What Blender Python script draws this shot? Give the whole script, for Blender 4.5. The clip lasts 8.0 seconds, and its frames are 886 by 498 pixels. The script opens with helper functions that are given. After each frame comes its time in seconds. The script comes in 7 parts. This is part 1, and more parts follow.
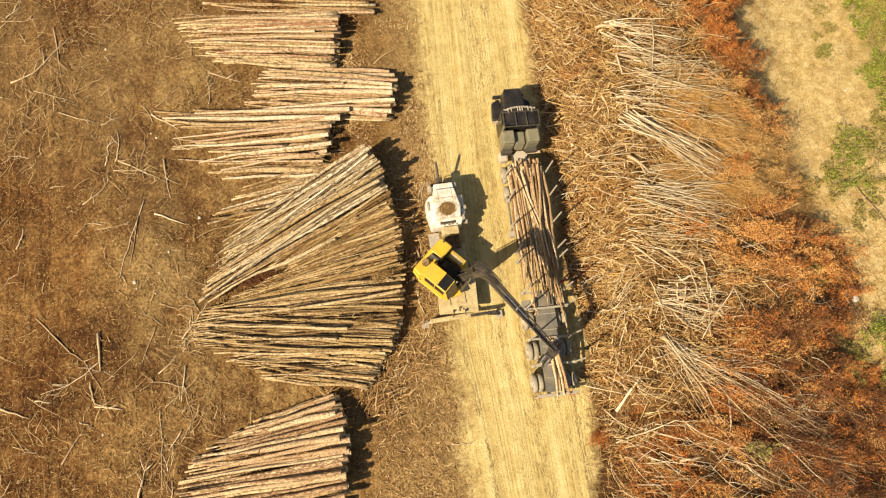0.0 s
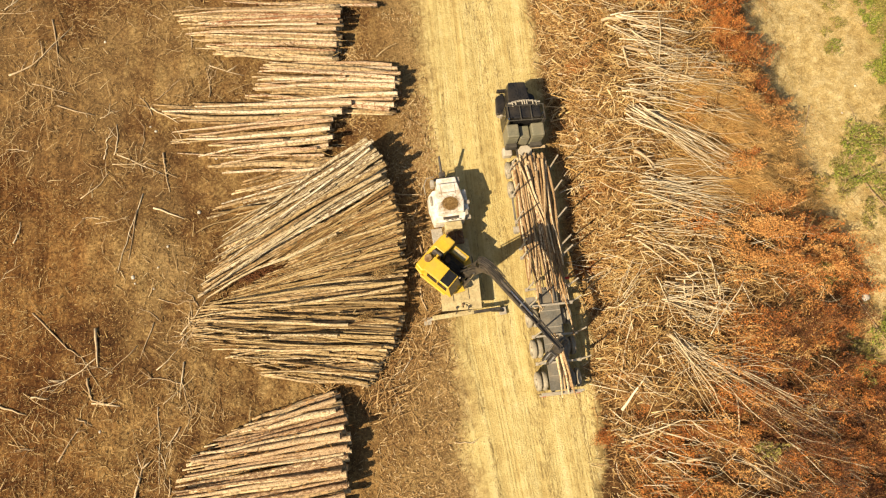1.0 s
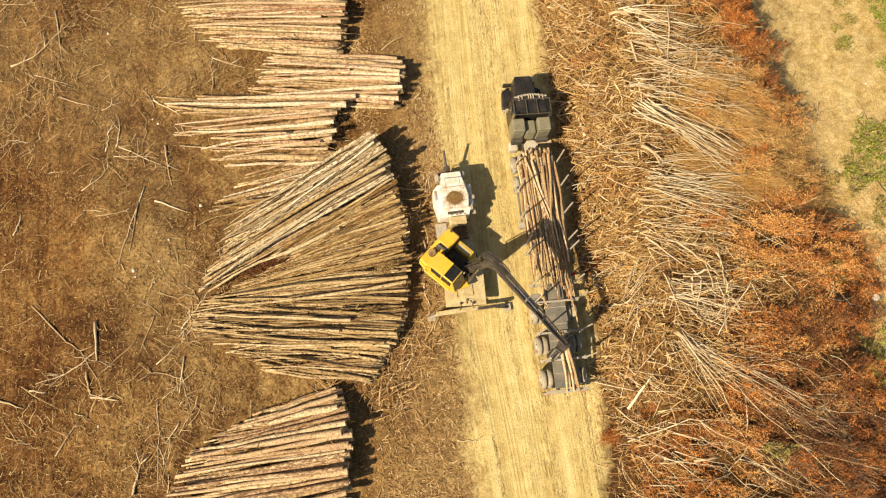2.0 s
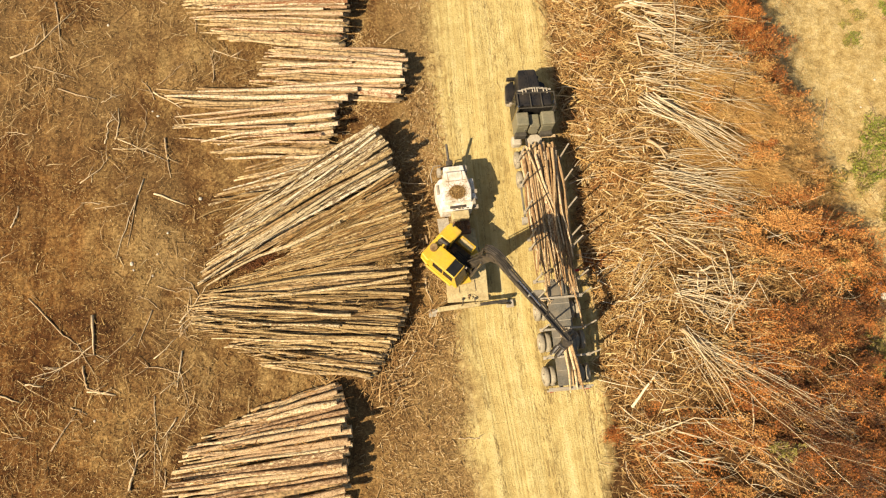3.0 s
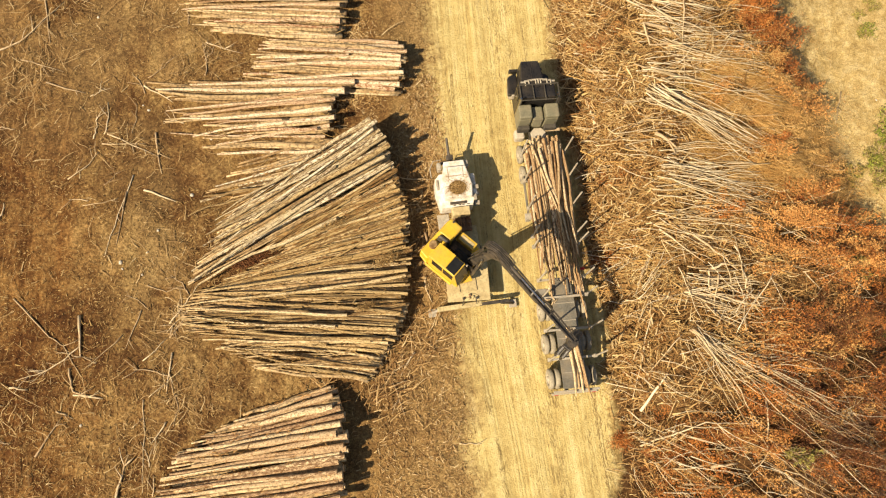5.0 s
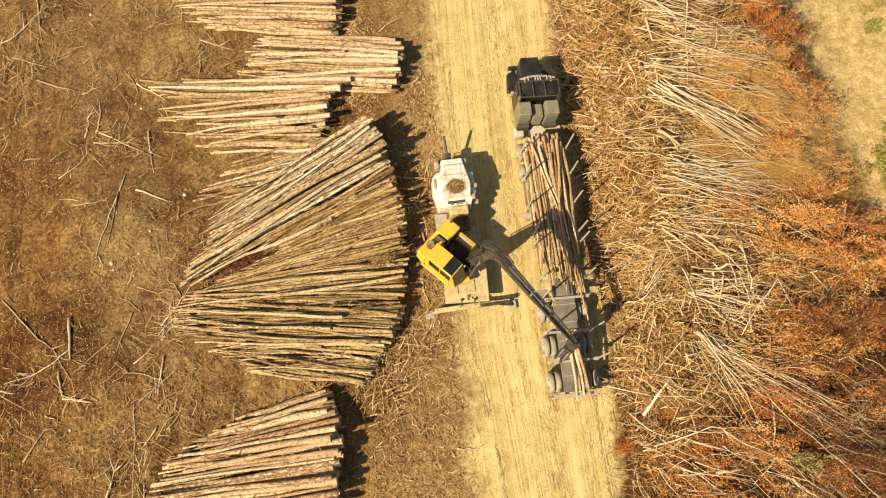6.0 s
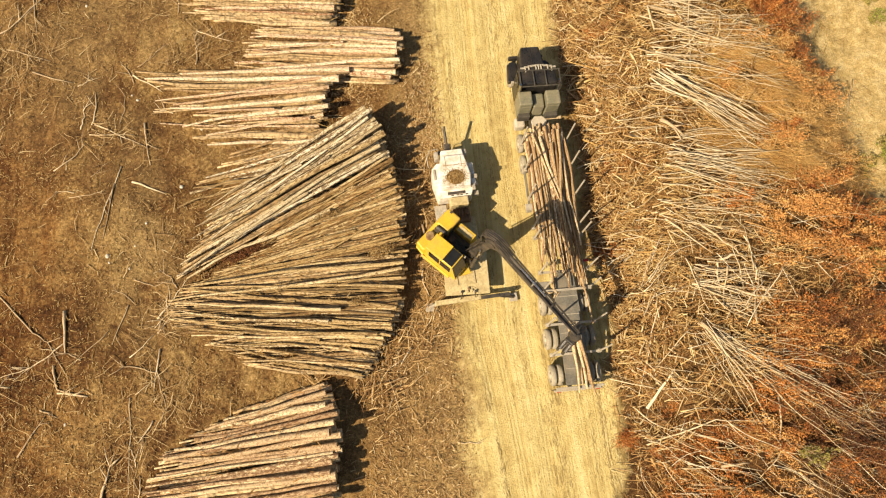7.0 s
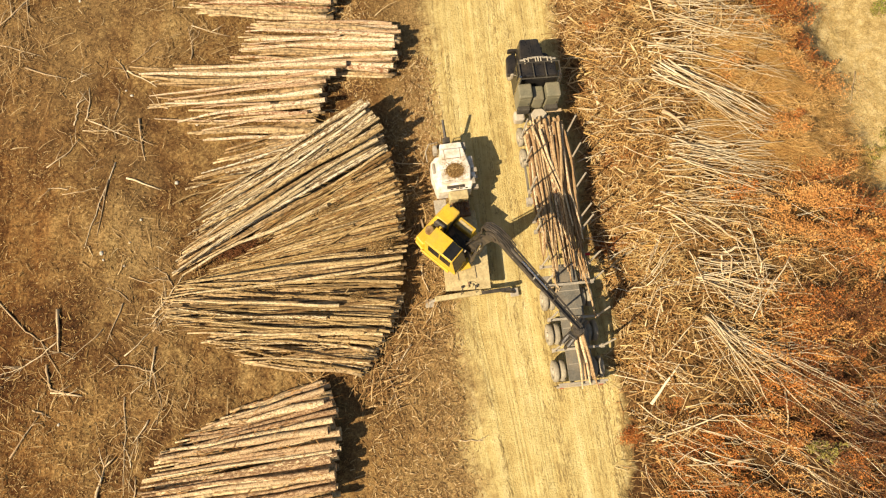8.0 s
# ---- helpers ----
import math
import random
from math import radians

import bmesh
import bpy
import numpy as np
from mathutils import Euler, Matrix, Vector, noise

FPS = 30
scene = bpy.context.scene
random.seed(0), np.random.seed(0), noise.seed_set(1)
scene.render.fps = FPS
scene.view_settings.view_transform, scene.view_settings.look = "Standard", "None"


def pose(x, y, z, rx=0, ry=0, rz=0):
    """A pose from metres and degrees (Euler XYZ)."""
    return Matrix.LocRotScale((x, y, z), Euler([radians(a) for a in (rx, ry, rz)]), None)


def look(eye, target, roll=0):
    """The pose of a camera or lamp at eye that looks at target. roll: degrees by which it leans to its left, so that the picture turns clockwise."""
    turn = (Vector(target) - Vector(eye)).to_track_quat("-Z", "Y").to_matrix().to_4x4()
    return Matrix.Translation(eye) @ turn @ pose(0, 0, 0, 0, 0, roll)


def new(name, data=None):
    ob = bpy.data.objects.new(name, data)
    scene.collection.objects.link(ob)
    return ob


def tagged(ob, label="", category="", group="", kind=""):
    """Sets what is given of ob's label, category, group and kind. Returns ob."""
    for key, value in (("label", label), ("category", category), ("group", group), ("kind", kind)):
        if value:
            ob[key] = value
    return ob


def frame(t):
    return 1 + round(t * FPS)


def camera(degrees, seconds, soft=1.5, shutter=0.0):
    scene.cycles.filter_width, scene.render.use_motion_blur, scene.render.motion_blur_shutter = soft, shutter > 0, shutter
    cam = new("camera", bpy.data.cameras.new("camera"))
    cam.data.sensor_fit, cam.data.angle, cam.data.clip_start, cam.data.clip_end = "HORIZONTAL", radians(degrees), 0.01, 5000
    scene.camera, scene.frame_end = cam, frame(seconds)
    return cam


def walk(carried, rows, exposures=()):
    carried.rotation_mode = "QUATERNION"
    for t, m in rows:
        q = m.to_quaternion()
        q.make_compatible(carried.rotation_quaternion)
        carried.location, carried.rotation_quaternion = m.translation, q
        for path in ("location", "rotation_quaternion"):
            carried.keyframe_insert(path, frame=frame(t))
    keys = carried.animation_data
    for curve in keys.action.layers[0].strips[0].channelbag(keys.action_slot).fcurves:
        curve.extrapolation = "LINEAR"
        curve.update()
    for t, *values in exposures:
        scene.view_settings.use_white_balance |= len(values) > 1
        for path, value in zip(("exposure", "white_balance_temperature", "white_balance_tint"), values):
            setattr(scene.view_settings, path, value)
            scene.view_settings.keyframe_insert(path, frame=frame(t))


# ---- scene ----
cam = camera(64.9, 8.0, soft=1.2)
PATH = [
    (0, (-0.083, 0.819, 39.175), (0.113, 1.298, 37.243), 17.2),
    (0.5, (-0.024, 0.703, 38.81), (0.167, 1.185, 36.878), 16.6),
    (1, (-0.026, 0.614, 38.463), (0.161, 1.1, 36.532), 16.2),
    (1.5, (-0.042, 0.473, 38.161), (0.14, 0.964, 36.231), 15.7),
    (3, (0.057, 0.027, 37.259), (0.225, 0.531, 35.331), 14.4),
    (3.5, (0.14, -0.046, 36.974), (0.304, 0.461, 35.047), 13.9),
    (4, (0.238, -0.069, 36.599), (0.397, 0.444, 34.672), 13.3),
    (4.5, (0.294, -0.031, 36.208), (0.451, 0.485, 34.283), 12.9),
    (6, (0.799, 0.064, 35.018), (0.942, 0.591, 33.094), 11.1),
    (6.5, (0.911, -0.251, 34.645), (1.049, 0.288, 32.723), 10.3),
    (7, (0.878, -0.37, 34.398), (1.017, 0.166, 32.476), 10.3),
    (7.5, (0.843, -0.563, 34.094), (0.985, -0.021, 32.174), 10.3),
    (8, (0.847, -0.68, 33.74), (0.99, -0.132, 31.822), 10.0),
]
walk(cam, [(t, look(eye, target, roll)) for t, eye, target, roll in PATH],
     exposures=[(0.0, 0.72, 8000, 14), (8.0, 0.72, 8000, 14)])

# ---- light ----
SUN_TO = Vector((-0.835, -0.55, 0.0)).normalized() * math.cos(radians(42)) + Vector((0, 0, math.sin(radians(42))))
world = bpy.data.worlds.new("sky")
scene.world = world
world.use_nodes = True
wn = world.node_tree.nodes
sky = wn.new("ShaderNodeTexSky")
sky.sky_type = 'NISHITA'
sky.sun_disc = False
sky.sun_elevation = radians(42)
sky.sun_rotation = math.atan2(SUN_TO.x, SUN_TO.y)
wn["Background"].inputs["Strength"].default_value = 0.07
world.node_tree.links.new(sky.outputs[0], wn["Background"].inputs["Color"])
sun_data = bpy.data.lights.new("sun", 'SUN')
sun_data.energy = 4.6
sun_data.angle = radians(0.5)
sun_data.color = (1.0, 0.93, 0.80)
sun_lamp = new("sun", sun_data)
sun_lamp.matrix_world = look(SUN_TO * 200, (0, 0, 0))


# ---- materials ----
def ramp(nt, stops):
    r = nt.nodes.new("ShaderNodeValToRGB")
    while len(r.color_ramp.elements) < len(stops):
        r.color_ramp.elements.new(0.5)
    for e, (p, c) in zip(r.color_ramp.elements, stops):
        e.position, e.color = p, (*c, 1)
    return r


def noise_node(nt, vec, scale, detail=4, rough=0.6):
    n = nt.nodes.new("ShaderNodeTexNoise")
    n.inputs["Scale"].default_value = scale
    n.inputs["Detail"].default_value = detail
    n.inputs["Roughness"].default_value = rough
    if vec is not None:
        nt.links.new(vec, n.inputs["Vector"])
    return n


def math_node(nt, op, a, b):
    n = nt.nodes.new("ShaderNodeMath")
    n.operation = op
    for i, v in enumerate((a, b)):
        if isinstance(v, (int, float)):
            n.inputs[i].default_value = v
        else:
            nt.links.new(v, n.inputs[i])
    return n.outputs[0]


def mixc(nt, fac, a, b, mode='MIX'):
    n = nt.nodes.new("ShaderNodeMix")
    n.data_type = 'RGBA'
    n.blend_type = mode
    for sock, v in ((n.inputs[0], fac), (n.inputs[6], a), (n.inputs[7], b)):
        if isinstance(v, (int, float)):
            sock.default_value = v
        elif isinstance(v, tuple):
            sock.default_value = (*v, 1)
        else:
            nt.links.new(v, sock)
    return n.outputs[2]


def material(name, stops, scale=3.0, fine=25.0, rough=0.8, metal=0.0, bump=0.3, stretch=(1, 1, 1), vary=0.0, mottle=0.35,
             spread="noise", spec=0.3, own=0.8, dirt=None, dirt_amount=0.5, dirt_scale=1.5):
    """spread: 'noise', 'island' (each joined piece its own tone) or 'object' (each object its own tone)."""
    m = bpy.data.materials.new(name)
    m.use_nodes = True
    nt = m.node_tree
    bsdf = nt.nodes["Principled BSDF"]
    tc = nt.nodes.new("ShaderNodeTexCoord")
    info = nt.nodes.new("ShaderNodeObjectInfo")
    geo = nt.nodes.new("ShaderNodeNewGeometry")
    mp = nt.nodes.new("ShaderNodeMapping")
    mp.inputs["Scale"].default_value = stretch
    nt.links.new(tc.outputs["Object"], mp.inputs["Vector"])
    off = nt.nodes.new("ShaderNodeVectorMath")
    off.operation = 'ADD'
    nt.links.new(mp.outputs[0], off.inputs[0])
    rnd = math_node(nt, 'MULTIPLY', info.outputs["Random"], 60.0)
    comb = nt.nodes.new("ShaderNodeCombineXYZ")
    for i in range(3):
        nt.links.new(rnd, comb.inputs[i])
    nt.links.new(comb.outputs[0], off.inputs[1])
    vec = off.outputs[0]
    big = noise_node(nt, vec, scale, 4, 0.62)
    small = noise_node(nt, vec, fine, 3, 0.6)
    if spread == "island":
        base_f = math_node(nt, 'ADD', math_node(nt, 'MULTIPLY', geo.outputs["Random Per Island"], own), math_node(nt, 'SUBTRACT', math_node(nt, 'MULTIPLY', big.outputs[0], 2.2 * (1.0 - own)), 0.6 * (1.0 - own)))
    elif spread == "object":
        base_f = math_node(nt, 'ADD', math_node(nt, 'MULTIPLY', info.outputs["Random"], 0.55), math_node(nt, 'SUBTRACT', math_node(nt, 'MULTIPLY', big.outputs[0], 0.95), 0.22))
    else:
        base_f = big.outputs[0]
    r = ramp(nt, stops)
    nt.links.new(base_f, r.inputs[0])
    col = r.outputs[0]
    sh = ramp(nt, [(0.36, (1 - mottle,) * 3), (0.58, (1 + 0.2 * mottle,) * 3)])
    nt.links.new(small.outputs[0], sh.inputs[0])
    col = mixc(nt, 1.0, col, sh.outputs[0], 'MULTIPLY')
    if dirt:
        dn = noise_node(nt, vec, dirt_scale, 5, 0.65)
        dr = ramp(nt, [(0.42, (0, 0, 0)), (0.68, (dirt_amount,) * 3)])
        nt.links.new(dn.outputs[0], dr.inputs[0])
        col = mixc(nt, dr.outputs[0], col, dirt)
    nt.links.new(col, bsdf.inputs["Base Color"])
    bsdf.inputs["Metallic"].default_value = metal
    bsdf.inputs["Specular IOR Level"].default_value = spec
    rr = ramp(nt, [(0.3, (max(rough - 0.12, 0),) * 3), (0.7, (min(rough + 0.12, 1),) * 3)])
    nt.links.new(small.outputs[0], rr.inputs[0])
    nt.links.new(rr.outputs[0], bsdf.inputs["Roughness"])
    if bump:
        b = nt.nodes.new("ShaderNodeBump")
        b.inputs["Strength"].default_value = bump
        b.inputs["Distance"].default_value = 0.02
        nt.links.new(small.outputs[0], b.inputs["Height"])
        nt.links.new(b.outputs[0], bsdf.inputs["Normal"])
    return m


def bark_material(name, tones, bark, amount, speck=0.62):
    """Poles with each its own tone, long weathering streaks and hard-edged flakes of bark left on."""
    m = bpy.data.materials.new(name)
    m.use_nodes = True
    nt = m.node_tree
    bsdf = nt.nodes["Principled BSDF"]
    tc = nt.nodes.new("ShaderNodeTexCoord")
    info = nt.nodes.new("ShaderNodeObjectInfo")
    comb = nt.nodes.new("ShaderNodeCombineXYZ")
    rnd = info.outputs["Random"]
    for i in range(3):
        nt.links.new(math_node(nt, 'MULTIPLY', rnd, 70.0 + 13 * i), comb.inputs[i])

    def coords(sx, sr):
        mp = nt.nodes.new("ShaderNodeMapping")
        mp.inputs["Scale"].default_value = (sx, sr, sr)
        nt.links.new(tc.outputs["Object"], mp.inputs["Vector"])
        add = nt.nodes.new("ShaderNodeVectorMath")
        nt.links.new(mp.outputs[0], add.inputs[0])
        nt.links.new(comb.outputs[0], add.inputs[1])
        return add.outputs[0]

    long_n = noise_node(nt, coords(9.0, 1.1), 1.0, 4, 0.6).outputs[0]
    flake_n = noise_node(nt, coords(44.0, 1.3), 1.0, 4, 0.7).outputs[0]
    speck_n = noise_node(nt, coords(120.0, 2.0), 1.0, 3, 0.65).outputs[0]
    grain_n = noise_node(nt, coords(50.0, 2.6), 1.0, 4, 0.7).outputs[0]
    tone = ramp(nt, [(0.0, tones[0]), (0.33, tones[1]), (0.66, tones[2]), (1.0, tones[3])])
    nt.links.new(math_node(nt, 'ADD', math_node(nt, 'MULTIPLY', rnd, 0.75), math_node(nt, 'MULTIPLY', math_node(nt, 'SUBTRACT', long_n, 0.36), 0.9)), tone.inputs[0])
    grain = ramp(nt, [(0.36, (0.62, 0.58, 0.54)), (0.60, (1.10, 1.10, 1.10))])
    nt.links.new(grain_n, grain.inputs[0])
    col = mixc(nt, 1.0, tone.outputs[0], grain.outputs[0], 'MULTIPLY')
    spots = ramp(nt, [(0.53, (0, 0, 0)), (0.58, (speck,) * 3)])
    nt.links.new(speck_n, spots.inputs[0])
    col = mixc(nt, spots.outputs[0], col, tuple(0.55 * c for c in bark))
    own = math_node(nt, 'FRACT', math_node(nt, 'MULTIPLY', rnd, 17.3), 0.0)
    left = math_node(nt, 'ADD', flake_n, math_node(nt, 'MULTIPLY', math_node(nt, 'SUBTRACT', own, 0.5), 0.22))
    flakes = ramp(nt, [(0.62 - amount * 0.22, (0, 0, 0)), (0.66 - amount * 0.22, (0.9,) * 3)])
    nt.links.new(left, flakes.inputs[0])
    col = mixc(nt, flakes.outputs[0], col, mixc(nt, speck_n, tuple(0.6 * c for c in bark), tuple(1.4 * c for c in bark)))
    nt.links.new(col, bsdf.inputs["Base Color"])
    bsdf.inputs["Roughness"].default_value = 0.9
    bsdf.inputs["Specular IOR Level"].default_value = 0.2
    bp = nt.nodes.new("ShaderNodeBump")
    bp.inputs["Strength"].default_value = 0.5
    bp.inputs["Distance"].default_value = 0.02
    nt.links.new(math_node(nt, 'ADD', flakes.outputs[0], grain_n), bp.inputs["Height"])
    nt.links.new(bp.outputs[0], bsdf.inputs["Normal"])
    return m


BARK_PALE = bark_material("bark_pale_peeled", [(0.38, 0.225, 0.12), (0.55, 0.395, 0.24), (0.66, 0.515, 0.335), (0.79, 0.68, 0.475)], (0.23, 0.090, 0.038), 0.24)
BARK_GREY = bark_material("bark_grey_weathered", [(0.26, 0.182, 0.093), (0.47, 0.370, 0.210), (0.66, 0.560, 0.355), (0.82, 0.76, 0.58)], (0.14, 0.083, 0.040), 0.33)
BARK_BROWN = bark_material("bark_brown_straw", [(0.20, 0.122, 0.050), (0.37, 0.258, 0.118), (0.53, 0.395, 0.195), (0.76, 0.64, 0.41)], (0.13, 0.070, 0.028), 0.32)
BARK_GOLD = bark_material("bark_golden_brown", [(0.17, 0.100, 0.038), (0.34, 0.224, 0.092), (0.47, 0.335, 0.150), (0.68, 0.55, 0.32)], (0.12, 0.062, 0.023), 0.34)
BARK_PINK = bark_material("bark_pinkish_flaking", [(0.34, 0.21, 0.11), (0.49, 0.34, 0.195), (0.60, 0.45, 0.26), (0.74, 0.62, 0.39)], (0.18, 0.095, 0.047), 0.22)
BARK_LOAD = bark_material("bark_load_orange", [(0.32, 0.195, 0.092), (0.47, 0.32, 0.165), (0.60, 0.45, 0.25), (0.75, 0.62, 0.41)], (0.19, 0.088, 0.036), 0.24)
BURIED = material("bark_of_packed_logs", [(0.0, (0.24, 0.145, 0.062)), (0.4, (0.42, 0.29, 0.145)), (0.75, (0.55, 0.41, 0.225)), (1.0, (0.70, 0.57, 0.36))], scale=1.2, fine=7.0, rough=0.9, mottle=0.6, bump=0.4, spread="island", own=0.7)
CUT = material("cut_wood_end", [(0.3, (0.42, 0.29, 0.16)), (0.7, (0.60, 0.45, 0.27))], scale=2.0, fine=9.0, rough=0.85)
BRANCH = material("dead_branch_wood", [(0.15, (0.38, 0.26, 0.14)), (0.5, (0.56, 0.42, 0.245)), (0.8, (0.68, 0.545, 0.345))], scale=3, fine=20, rough=0.9, spread="object")
BRANCH_DARK = material("brown_branch_wood", [(0.2, (0.28, 0.18, 0.095)), (0.7, (0.48, 0.345, 0.195))], scale=3, fine=20, rough=0.9, spread="object")
STICK_PALE = material("pale_sticks", [(0.0, (0.25, 0.165, 0.080)), (0.30, (0.51, 0.385, 0.215)), (0.65, (0.68, 0.56, 0.36)), (1.0, (0.79, 0.70, 0.50))], scale=2, fine=18, rough=0.9, spread="island", bump=0)
STICK_TAN = material("tan_sticks", [(0.0, (0.10, 0.043, 0.014)), (0.33, (0.35, 0.185, 0.062)), (0.60, (0.58, 0.375, 0.150)), (0.85, (0.73, 0.56, 0.30)), (1.0, (0.80, 0.68, 0.43))], scale=2, fine=18, rough=0.9, spread="island", bump=0)
STICK_BROWN = material("brown_twigs", [(0.0, (0.09, 0.036, 0.011)), (0.5, (0.32, 0.155, 0.047)), (1.0, (0.56, 0.335, 0.130))], scale=2, fine=18, rough=0.9, spread="island", bump=0)
STEM_PALE = material("bleached_stem_wood", [(0.10, (0.30, 0.205, 0.105)), (0.35, (0.48, 0.365, 0.205)), (0.62, (0.63, 0.515, 0.325)), (0.90, (0.75, 0.655, 0.455))], scale=0.9, fine=9, rough=0.9, spread="object", mottle=0.3, bump=0.2)
STICK_VERGE = material("reddish_bark_shreds", [(0.0, (0.09, 0.040, 0.014)), (0.40, (0.29, 0.155, 0.054)), (0.75, (0.56, 0.365, 0.155)), (1.0, (0.80, 0.64, 0.38))], scale=2, fine=18, rough=0.9, spread="island", bump=0)
STICK_GOLD = material("golden_brushwood", [(0.0, (0.22, 0.095, 0.026)), (0.4, (0.50, 0.27, 0.078)), (0.75, (0.68, 0.43, 0.15)), (1.0, (0.78, 0.58, 0.27))], scale=0.8, fine=18, rough=0.9, spread="island", bump=0, own=0.6)
STICK_WHIP = material("grey_brown_whips", [(0.0, (0.12, 0.068, 0.040)), (0.5, (0.28, 0.175, 0.105)), (1.0, (0.50, 0.375, 0.235))], scale=2, fine=18, rough=0.9, spread="island", bump=0)
STICK_STRAW = material("straw_coloured_twigs", [(0.0, (0.15, 0.078, 0.028)), (0.4, (0.33, 0.20, 0.080)), (0.75, (0.50, 0.35, 0.165)), (1.0, (0.64, 0.50, 0.28))], scale=2, fine=18, rough=0.9, spread="island", bump=0)
STRAW = material("dry_straw_litter", [(0.0, (0.09, 0.045, 0.014)), (0.45, (0.27, 0.155, 0.052)), (0.8, (0.46, 0.30, 0.115)), (1.0, (0.64, 0.47, 0.24))], scale=2, fine=18, rough=0.9, spread="island", bump=0)
LEAF_RED = material("dry_red_leaves", [(0.0, (0.07, 0.020, 0.007)), (0.3, (0.24, 0.075, 0.019)), (0.65, (0.50, 0.175, 0.040)), (1.0, (0.70, 0.31, 0.075))], scale=0.9, fine=8, rough=0.75, spread="island", bump=0, own=0.22, mottle=0.12)
LEAF_TAN = material("dry_tan_leaves", [(0.0, (0.32, 0.155, 0.045)), (0.45, (0.58, 0.325, 0.105)), (1.0, (0.76, 0.53, 0.22))], scale=0.65, fine=8, rough=0.8, spread="island", bump=0, own=0.22, mottle=0.12)
LEAF_ORANGE = material("dry_orange_leaves", [(0.0, (0.26, 0.098, 0.024)), (0.40, (0.51, 0.225, 0.064)), (0.7, (0.67, 0.360, 0.118)), (1.0, (0.79, 0.54, 0.235))], scale=0.65, fine=8, rough=0.8, spread="island", bump=0, own=0.22, mottle=0.12)
RUT = material("road_rut_marks", [(0.0, (0.17, 0.108, 0.038)), (0.5, (0.30, 0.21, 0.078)), (1.0, (0.46, 0.35, 0.15))], scale=0.8, fine=8, rough=0.95, spread="island", bump=0)
CLOD = material("road_clods", [(0.0, (0.26, 0.165, 0.06)), (0.5, (0.42, 0.30, 0.12)), (1.0, (0.74, 0.60, 0.33))], scale=0.8, fine=8, rough=0.95, spread="island", bump=0)
# red leaves with the shade of hollows put into their colour
LEAF_SHADED = material("shaded_red_leaves", [(0.0, (0.030, 0.011, 0.005)), (0.35, (0.105, 0.036, 0.013)), (0.7, (0.22, 0.082, 0.026)), (1.0, (0.40, 0.19, 0.06))], scale=0.9, fine=8, rough=0.8, spread="island", bump=0, own=0.5)
SHRED = material("slash_bark_shreds", [(0.0, (0.11, 0.054, 0.018)), (0.3, (0.37, 0.215, 0.074)), (0.65, (0.61, 0.43, 0.175)), (1.0, (0.82, 0.69, 0.40))], scale=0.7, fine=8, rough=0.9, spread="island", bump=0, own=0.55, mottle=0.15)
PALE_WOOD = material("fresh_debarked_wood", [(0.3, (0.66, 0.54, 0.33)), (0.7, (0.80, 0.70, 0.48))], scale=3, fine=20, rough=0.8)
LEAF_GREEN = material("green_leaves", [(0.0, (0.06, 0.082, 0.012)), (0.5, (0.20, 0.235, 0.030)), (1.0, (0.42, 0.41, 0.08))], scale=0.5, fine=8, rough=0.6, spread="island", bump=0)
LEAF_OLIVE = material("olive_leaves", [(0.0, (0.12, 0.11, 0.022)), (0.5, (0.26, 0.22, 0.05)), (1.0, (0.42, 0.35, 0.10))], scale=0.5, fine=8, rough=0.7, spread="island", bump=0)
YELLOW = material("yellow_machine_paint", [(0.35, (0.62, 0.38, 0.030)), (0.7, (0.74, 0.49, 0.055))], scale=1.2, fine=14, rough=0.45, mottle=0.12, bump=0.05, spec=0.5, dirt=(0.36, 0.24, 0.09), dirt_amount=0.45)
WHITE = material("dirty_white_paint", [(0.3, (0.70, 0.66, 0.56)), (0.7, (0.82, 0.79, 0.70))], scale=1.0, fine=12, rough=0.5, mottle=0.15, bump=0.05, spec=0.4, dirt=(0.40, 0.29, 0.15), dirt_amount=0.75, dirt_scale=2.6)
DEBRIS = material("leaf_debris_brown", [(0.3, (0.15, 0.085, 0.035)), (0.55, (0.30, 0.19, 0.085)), (0.75, (0.42, 0.31, 0.17))], scale=4, fine=22, rough=0.95, bump=0.8)
CREAM = material("dusty_cream_deck", [(0.3, (0.46, 0.365, 0.18)), (0.7, (0.58, 0.48, 0.26))], scale=1.3, fine=9, rough=0.8, mottle=0.3, dirt=(0.36, 0.26, 0.12), dirt_amount=0.6)
BLACK_STEEL = material("black_greasy_steel", [(0.3, (0.022, 0.020, 0.017)), (0.7, (0.060, 0.052, 0.042))], scale=3, fine=18, rough=0.5, spec=0.45, dirt=(0.16, 0.12, 0.075), dirt_amount=0.45)
CHROME = material("worn_bright_rod", [(0.3, (0.45, 0.43, 0.40)), (0.7, (0.60, 0.58, 0.54))], rough=0.25, metal=1.0, mottle=0.1)
GLASS_DARK = material("tinted_dark_glass", [(0.3, (0.012, 0.013, 0.014)), (0.7, (0.022, 0.022, 0.022))], rough=0.18, spec=0.14, mottle=0.1, bump=0)
TRUCK_BLACK = material("black_truck_paint", [(0.3, (0.012, 0.011, 0.010)), (0.7, (0.022, 0.020, 0.018))], scale=1.2, fine=12, rough=0.35, spec=0.5, mottle=0.15, bump=0.03, dirt=(0.09, 0.07, 0.045), dirt_amount=0.3)
TRUCK_GREY = material("grey_steel_box", [(0.3, (0.150, 0.142, 0.088)), (0.7, (0.225, 0.21, 0.135))], scale=1.2, fine=12, rough=0.5, spec=0.45, mottle=0.2, bump=0.05, dirt=(0.26, 0.21, 0.13), dirt_amount=0.5)
